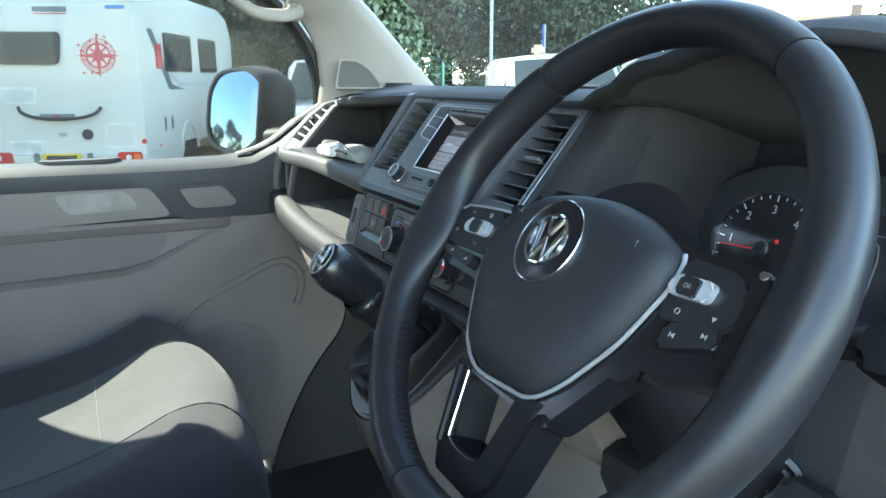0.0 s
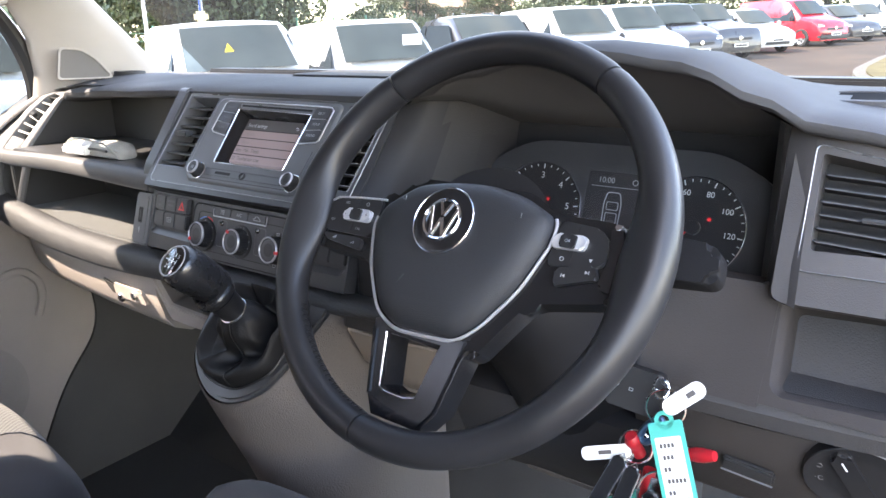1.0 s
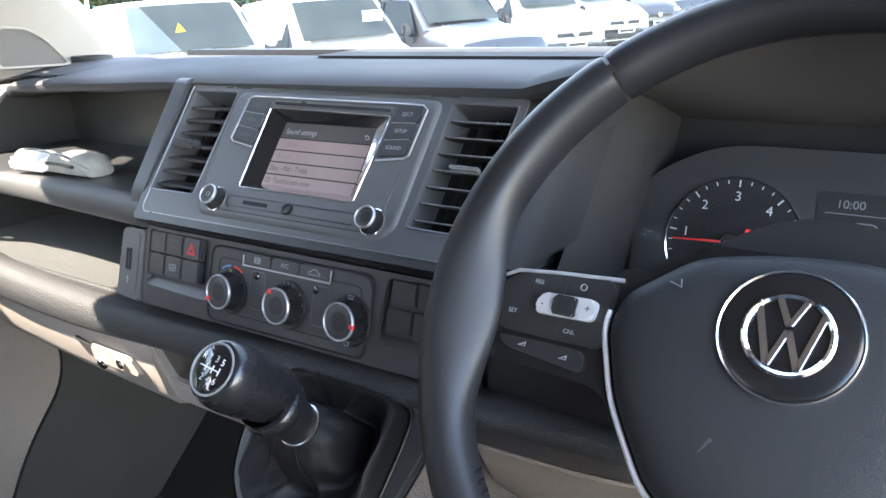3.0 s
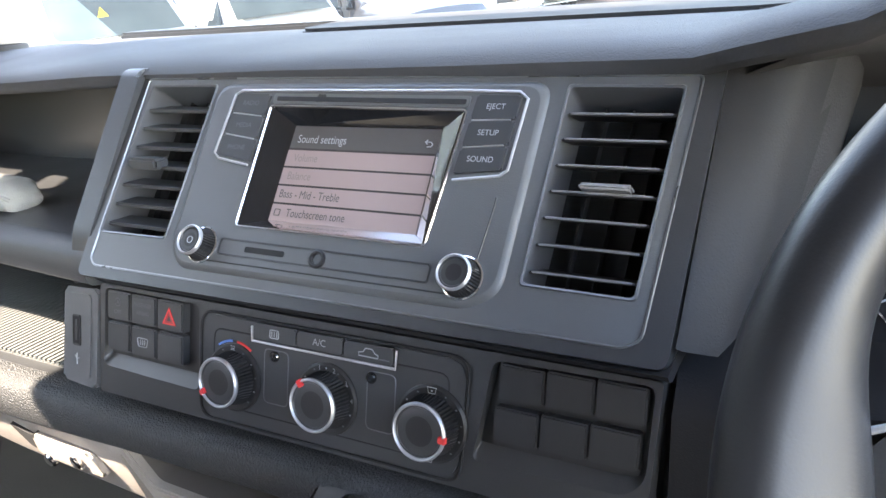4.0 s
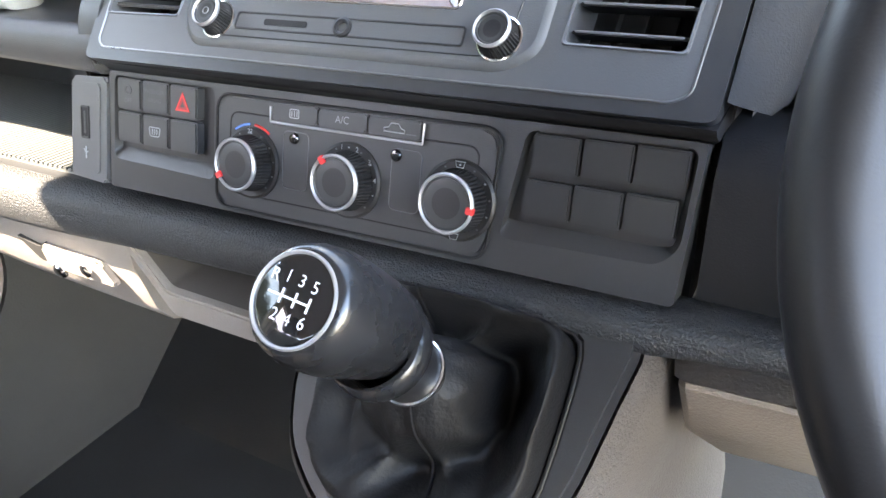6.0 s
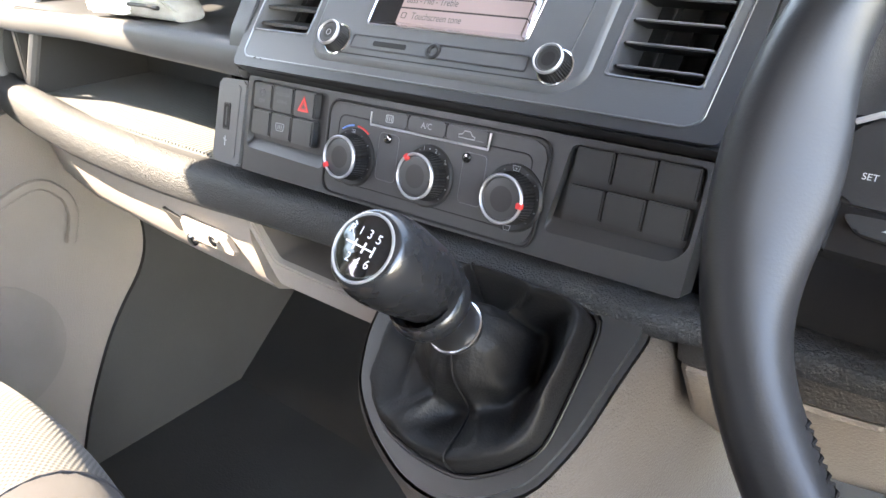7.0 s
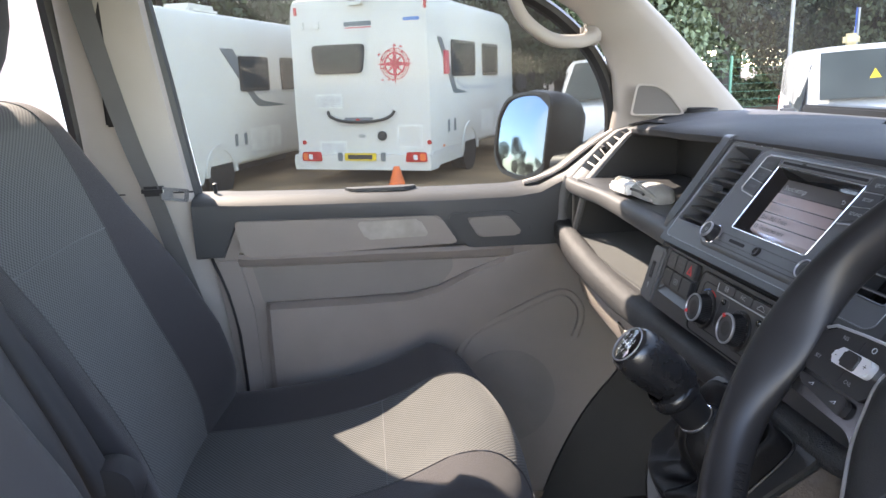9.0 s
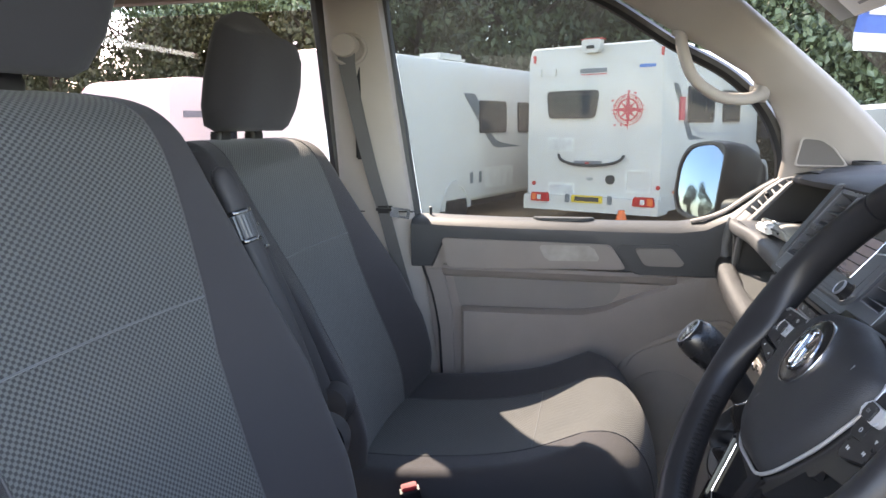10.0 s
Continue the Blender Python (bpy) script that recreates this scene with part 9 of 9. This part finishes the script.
        if decal:
            side("decal_sweep", rounded([(long * 0.06, 2.22), (long * 0.09, 2.22), (long * 0.20, 1.42), (long * 0.30, 1.34), (long * 0.62, 1.30), (long * 0.62, 1.24), (long * 0.28, 1.26), (long * 0.17, 1.36)], 0.03), 0.012, DECAL_GREY, "dark grey decal sweep", bev=0)
            side("decal_sweep", rounded([(long * 0.18, 1.56), (long * 0.21, 1.56), (long * 0.26, 1.46), (long * 0.60, 1.42), (long * 0.60, 1.38), (long * 0.25, 1.40)], 0.02), 0.012, DECAL_PALE, "", bev=0)
        else:
            side("decal_sweep", rounded([(3.02, 2.31), (3.42, 2.31), (3.56, 2.18), (3.75, 1.78), (4.02, 1.62), (4.20, 1.50), (4.40, 1.44), (5.73, 1.30), (5.73, 1.19), (4.36, 1.33), (4.10, 1.38), (3.90, 1.52)], 0.03), 0.012, DECAL_GREY, "dark grey decal sweep", bev=0)
            side("decal_sweep", rounded([(3.60, 1.76), (4.70, 1.74), (4.70, 1.58), (4.30, 1.56), (4.0, 1.62)], 0.03), 0.014, DECAL_PALE, "", bev=0)
        if decal and sy < 0:
            side("decal_flash", rrect(long * 0.10, 1.66, long * 0.13, 2.02, 0.01), 0.04, DECAL_RED, "red flash", bev=0)
        for x in ((long * 0.12, long * 0.17) if decal else (3.23, 3.55)):
            side("vent_flap", rrect(x, 0.74, x + 0.10, 0.94, 0.01), 0.014, DECAL_GREY, "small dark vent")
        side("locker_flap", rrect(long * 0.42, 0.60, long * 0.55, 1.0, 0.02), 0.012, PALEPLATE)
        side("marker_lamp", rrect(long * 0.08, 0.52, long * 0.08 + 0.08, 0.56, 0.005), 0.016, ORANGE)
        side("skirt", rounded([(0.02, 0.26), (long * 0.24, 0.26), (long * 0.25, 0.5), (0.02, 0.5)], 0.03), 0.012, body)
        for ax in ((long * 0.305 if decal else 2.73), long * 0.90):
            wheel_parts(th, ax, sy * 0.98, 0.34, 0.22, sy)
            part("wheel_arch", loft([[(ax + 0.44 * math.cos(a) * q, sy * yy, 0.34 + 0.44 * math.sin(a) * q) for a in [math.pi * k / 12 for k in range(13)]] for q, yy in ((1.12, 1.14), (1.12, 1.185), (0.9, 1.185), (0.9, 0.9))], cap=False, closed=False), body, th)
            part("arch_shadow", lathe([(0.40, 0), (0.40, 0.03), (0, 0.03)], 24, at(ax, sy * (W - 0.03), 0.36, -90 * sy, 0, 0)), DEEP, th)
        cw = [(long * 0.80, 1.25), (long * 0.915, 1.25), (long * 0.86, 1.90), (long * 0.80, 1.95)]
        bm = slab(cw, 0, 0.02)
        bm.transform(Matrix(((1, 0, 0, 0), (0, 0.2 * 0, sy, sy * 0.965), (0, 1, 0, 0), (0, 0, 0, 1))))
        part("cab_window", bm, DARKGLASS, th)
        part("cab_mirror", box((long * 0.92, sy * 1.18, 1.45), (0.14, 0.24, 0.36), 0.05), BUMPER, th)
    for x in (long * 0.25, long * 0.55):
        part("roof_light", box((x, 0.1, 2.90), (0.7, 0.6, 0.12), 0.05), PALEPLATE, th, "domed roof light")
    part("roof_box", box((long * 0.40, -0.35, 2.94), (0.9, 0.6, 0.20), 0.08), body, th)
    part("axle_box", box((long * 0.4, 0, 0.32), (long * 0.6, 1.2, 0.22), 0.02), BUMPER, th)
    return th


def level(x, y, heading):
    return pose(x, y, ground_z(x, y), 0, 0, heading)


motorhome("motorhome", level(-10.82, -0.46, 155.0), "white motorhome with a red compass decal on its back")
motorhome("motorhome", level(-8.94, -4.72, 160.8), "white motorhome with grey decal sweep on its side", 9.0, False)


def caravan():
    m = level(-11.5, -6.64, 161)
    th = thing("caravan", m, "white touring caravan with grey name decal", "caravan")
    prof = [(-2.6, 0.45), (2.3, 0.45), (2.75, 0.9), (2.7, 1.6), (2.35, 2.35), (2.0, 2.58), (-2.4, 2.60), (-2.68, 2.45), (-2.72, 1.2)]
    prof = rounded(prof, 0.18, 4)
    bm = slab(prof, -1.1, 1.1, 0.05)
    bm.transform(Matrix(((1, 0, 0, 0), (0, 0, 1, 0), (0, 1, 0, 0), (0, 0, 0, 1))))
    part("body", bm, CARAVAN, th)
    for sy in (-1, 1):
        for x0, x1 in ((-1.9, -0.9), (0.6, 1.7)):
            part("window", box(((x0 + x1) / 2, sy * 1.10, 1.75), (x1 - x0, 0.04, 0.55), 0.05), DARKGLASS, th, "dark window")
        part("name_bar", box((-2.2, sy * 1.105, 2.05), (0.5, 0.012, 0.10), 0.0), DECAL_GREY, th, "plain grey name bar")
        part("decal_sweep", box((-1.0, sy * 1.105, 1.25), (2.2, 0.012, 0.10), 0.0), DECAL_GREY, th)
        part("marker_lamp", box((-2.60, sy * 1.05, 2.42), (0.06, 0.08, 0.12), 0.02), TAIL, th)
        wheel_parts(th, -0.2, sy * 1.0, 0.33, 0.20, sy)
    part("rear_window", box((-2.70, 0, 1.75), (0.06, 1.5, 0.55), 0.05), DARKGLASS, th)
    return th


caravan()


def leaf_crown(rng, radius, height, count, size, squash=1.0):
    """Many small leaf clumps spread through an uneven, lobed crown."""
    lobes = []
    for _ in range(11):
        a, r = rng.uniform(0, 6.283), radius * rng.uniform(0.15, 0.75)
        lobes.append((r * math.cos(a), r * math.sin(a), height * rng.uniform(0.18, 0.92), radius * rng.uniform(0.28, 0.52)))
    vs, fs = [], []
    for k in range(count):
        lx, ly, lz, lr = lobes[rng.randrange(len(lobes))]
        while True:
            d = Vector((rng.uniform(-1, 1), rng.uniform(-1, 1), rng.uniform(-1, 1)))
            if 0.3 < d.length < 1:
                break
        d = d.normalized() * (0.55 + 0.45 * rng.random() ** 0.5) if rng.random() < 0.75 else d
        c = Vector((lx, ly, lz)) + Vector((d.x * lr, d.y * lr, d.z * lr * squash))
        s = size * rng.uniform(0.6, 1.5)
        q = Euler((rng.uniform(0, 6.3), rng.uniform(0, 6.3), rng.uniform(0, 6.3))).to_matrix()
        b = len(vs)
        for px, py, pz in ((-0.5, 0, 0), (0, -0.32, 0.08), (0.5, 0, 0), (0, 0.32, 0.08)):
            vs.append(tuple(c + q @ Vector((px * s, py * s, pz * s))))
        fs.append((b, b + 1, b + 2, b + 3))
    me = bpy.data.meshes.new("crown")
    me.from_pydata(vs, [], fs)
    return me


def tree_kind(seed, height, radius, mat, count):
    rng = random.Random(seed)
    th = thing("tree", pose(0, 0, -60), "dark leafy broadleaf tree at the edge of the yard", "tree", "trees")
    trunk = tube([(0, 0, 0), (0.1, 0.05, height * 0.3), (0.0, 0.15, height * 0.6), (0.1, 0.1, height * 0.85)], [0.30, 0.22, 0.13, 0.05], 10)
    tr = part("trunk", trunk, TRUNK, th)
    for k in range(8):
        a = rng.uniform(0, 6.28)
        z = height * rng.uniform(0.25, 0.65)
        part("limb", tube([(0.03, 0.08, z), (0.4 * radius * math.cos(a), 0.4 * radius * math.sin(a), z + 0.10 * height), (0.7 * radius * math.cos(a), 0.7 * radius * math.sin(a), z + 0.22 * height)], [0.07, 0.04, 0.012], 7), TRUNK, tr)
    me = leaf_crown(rng, radius, height, count, 0.155)
    me.materials.append(mat)
    ob = new("crown", me)
    ob.parent = th
    ob.location = (0, 0, height * 0.06)
    return th


kinds = [tree_kind(11, 9.0, 3.4, LEAF, 16000), tree_kind(12, 10.5, 3.8, LEAF_DARK, 17000), tree_kind(13, 8.0, 3.2, LEAF_DARK, 14000)]
rng = random.Random(3)
spots = []
for k in range(26):
    t = k / 25
    a = radians(205 - 115 * t)   # from behind the caravans round to the far end of the row
    d = 27 + 6 * math.sin(k * 2.1) + 95 * max(0, t - 0.46)
    if not 0.63 < t < 0.76:
        spots.append((d * math.cos(a), d * math.sin(a) - 2))
first = set()
for k, (x, y) in enumerate(spots):
    kd = kinds[k % 3]
    m = pose(x, y, ground_z(x, min(y, 70)) - 0.3, 0, 0, rng.uniform(0, 360))
    sc = rng.uniform(1.05, 1.35)
    if kd.name not in first:
        first.add(kd.name)
        kd.matrix_basis = m
        kd.scale = (sc, sc, sc)
    else:
        o = copy_thing(kd, m)
        o.scale = (sc, sc, sc)
# a second row behind closes the gaps
for k in range(20):
    t = k / 19
    if 0.63 < t < 0.76:
        continue
    a = radians(203 - 112 * t)
    d = 37 + 4 * math.sin(k * 1.7) + 95 * max(0, t - 0.46)
    x, y = d * math.cos(a), d * math.sin(a) - 2
    o = copy_thing(kinds[(k + 1) % 3], pose(x, y, ground_z(x, min(y, 70)) - 0.3, 0, 0, 77 * k))
    o.scale = (1.35, 1.35, 1.2)
# small trees before the house
for k in range(5):
    a = radians(132 - 3.4 * k)
    x, y = 56 * math.cos(a), 56 * math.sin(a)
    o = copy_thing(kinds[k % 3], pose(x, y, ground_z(x, y) - 0.2, 0, 0, 70 * k))
    o.scale = (0.7, 0.7, 0.42)
# more trees behind the van, far across the yard
for k in range(15):
    a = radians(208 + 7 * k)
    d = 29 if k < 4 else 46
    x, y = d * math.cos(a), d * math.sin(a)
    o = copy_thing(kinds[k % 3], pose(x, y, ground_z(x, y) - 0.3, 0, 0, 50 * k))
    o.scale = (0.95, 0.95, 1.0) if k < 4 else (0.9, 0.9, 0.62 + 0.08 * (k % 4))
# and a few to close the gaps over the caravans
for k in range(5):
    a = radians(210 + 5.5 * k)
    x, y = 33 * math.cos(a), 33 * math.sin(a)
    o = copy_thing(kinds[(k + 1) % 3], pose(x, y, ground_z(x, y) - 0.3, 0, 0, 110 * k))
    o.scale = (1.15, 1.15, 1.1)
# low hedge under the trees
rngh = random.Random(6)
vs, fs = [], []
for k in range(72000):
    t = rngh.random()
    a = radians(208 - 120 * t)
    d = 25.5 + 3 * math.sin(t * 17) + 95 * max(0, t - 0.46) + rngh.uniform(-1.2, 1.2)
    x, y = d * math.cos(a), d * math.sin(a) - 2
    c = Vector((x, y, ground_z(x, y) + rngh.uniform(0, 2.6) * (0.7 + 0.3 * math.sin(t * 60))))
    s = 0.15 * rngh.uniform(0.6, 1.5)
    q = Euler((rngh.uniform(0, 6.3), rngh.uniform(0, 6.3), rngh.uniform(0, 6.3))).to_matrix()
    b = len(vs)
    for px, py, pz in ((-0.5, 0, 0), (0, -0.32, 0.08), (0.5, 0, 0), (0, 0.32, 0.08)):
        vs.append(tuple(c + q @ Vector((px * s, py * s, pz * s))))
    fs.append((b, b + 1, b + 2, b + 3))
hm = bpy.data.meshes.new("hedge")
hm.from_pydata(vs, [], fs)
hm.materials.append(LEAF_DARK)
tagged(new("hedge", hm), "dense dark hedge along the boundary", "hedge", kind="stuff")


def traffic_cone(x, y):
    th = thing("traffic_cone", pose(x, y, ground_z(x, y)), "orange traffic cone on the gravel", "traffic cone")
    part("cone", lathe([(0.15, 0.03), (0.125, 0.05), (0.05, 0.31), (0.045, 0.33), (0, 0.33)], 20), ORANGE, th)
    part("cone_foot", box((0, 0, 0.015), (0.25, 0.25, 0.03), 0.01), ORANGE, th)


traffic_cone(-9.9, 0.02)


def post_sign(x, y, h, w, hh, mat, label, name="post_sign"):
    th = thing(name, pose(x, y, ground_z(x, y), 0, 0, -35), label, "sign")
    part("post", lathe([(0.04, 0), (0.04, h), (0, h)], 12), POLE, th)
    b = part("board", box((0, -0.05, h - hh / 2), (w, 0.03, hh), 0.01), mat, th)
    part("board_mark", lathe([(w * 0.28, 0), (w * 0.28, 0.01), (0, 0.01)], 24, at(0, -0.066, h - hh * 0.68, 90, 0, 0)), PAPER, b)
    return th


post_sign(-17.6, 12.5, 2.95, 0.50, 0.90, SIGNBLUE, "blue sign board with white disc on a post")
post_sign(-14.0, 8.5, 5.6, 0.05, 0.05, POLE, "slim grey lamp post", "lamp_post")


def flag(x, y, z0, z1, w, mat, label):
    """A banner that hangs from a slim pole, between two heights."""
    g = ground_z(x, y)
    th = thing("banner_flag", pose(x, y, g), label, "flag")
    part("pole", lathe([(0.022, 0), (0.014, z1 - g), (0, z1 - g)], 10), POLE, th)
    n = 12
    def fold(k, u):
        z = z0 + (z1 - z0) * k / n - g
        return (0.05 * math.sin(u * 5 + k * 0.4) * u, -u * w * (1 + 0.04 * math.sin(k)), z + 0.06 * u)
    us = [i / 8 for i in range(9)]
    part("banner", loft([[fold(k, u) for u in us] for k in range(2, n + 1)], cap=False, closed=False), mat, th, smooth=70)
    part("banner_hem", loft([[fold(k, u) for u in us] for k in (0, 1, 2)], cap=False, closed=False), PAPER, th, "white lower edge", smooth=70)
    for k in (4, 6, 8):
        part("writing_bar", loft([[tuple(Vector(fold(kk, u)) + Vector((0.02, 0, 0))) for u in us[2:7]] for kk in (k, k + 1)], cap=False, closed=False), PAPER, th, smooth=70)


flag(-9.0, 3.22, 2.30, 3.60, 0.50, SIGNBLUE, "blue and white banner flag on a pole")
for k in range(10):
    x, y = -17.0 - 0.2 * k, 5.2 + 1.9 * k
    fp = thing("fence_panel", pose(x, y, ground_z(x, y), 0, 0, 96), "green wire mesh fence panel", "fence", "fence panels")
    part("fence_post", box((0, 0, 1.0), (0.06, 0.06, 2.0), 0.01), FENCE, fp)
    bm = None
    for j in range(10):
        bm = box((0.95, 0, 0.1 + j * 0.2), (1.9, 0.006, 0.006), bm=bm)
    part("mesh_wires", bm, FENCE, fp, smooth=0)


def house(x, y, heading):
    th = thing("house", pose(x, y, ground_z(x, y), 0, 0, heading), "far brick house with a brown tiled roof", "house")
    part("wall", box((0, 0, 1.4), (11, 7, 2.8), 0.02), BRICKWALL, th)
    bm = slab([(-3.9, 2.7), (3.9, 2.7), (0.0, 5.4)], -5.8, 5.8, 0.05)
    bm.transform(Matrix(((0, 0, 1, 0), (1, 0, 0, 0), (0, 1, 0, 0), (0, 0, 0, 1))))
    rf = part("roof", bm, ROOFTILE, th, "brown tiled roof")
    part("chimney", box((2.5, 0, 5.6), (0.9, 0.6, 1.4), 0.03), BRICKWALL, rf)
    for xx in (-3, 0, 3):
        w = part("window", box((xx, -3.5, 1.5), (1.3, 0.08, 1.2), 0.02), PALEPLATE, th)
        part("window_pane", box((xx, -3.55, 1.5), (1.1, 0.04, 1.0), 0.0), DARKGLASS, w)


house(-47.0, 66.0, 35)
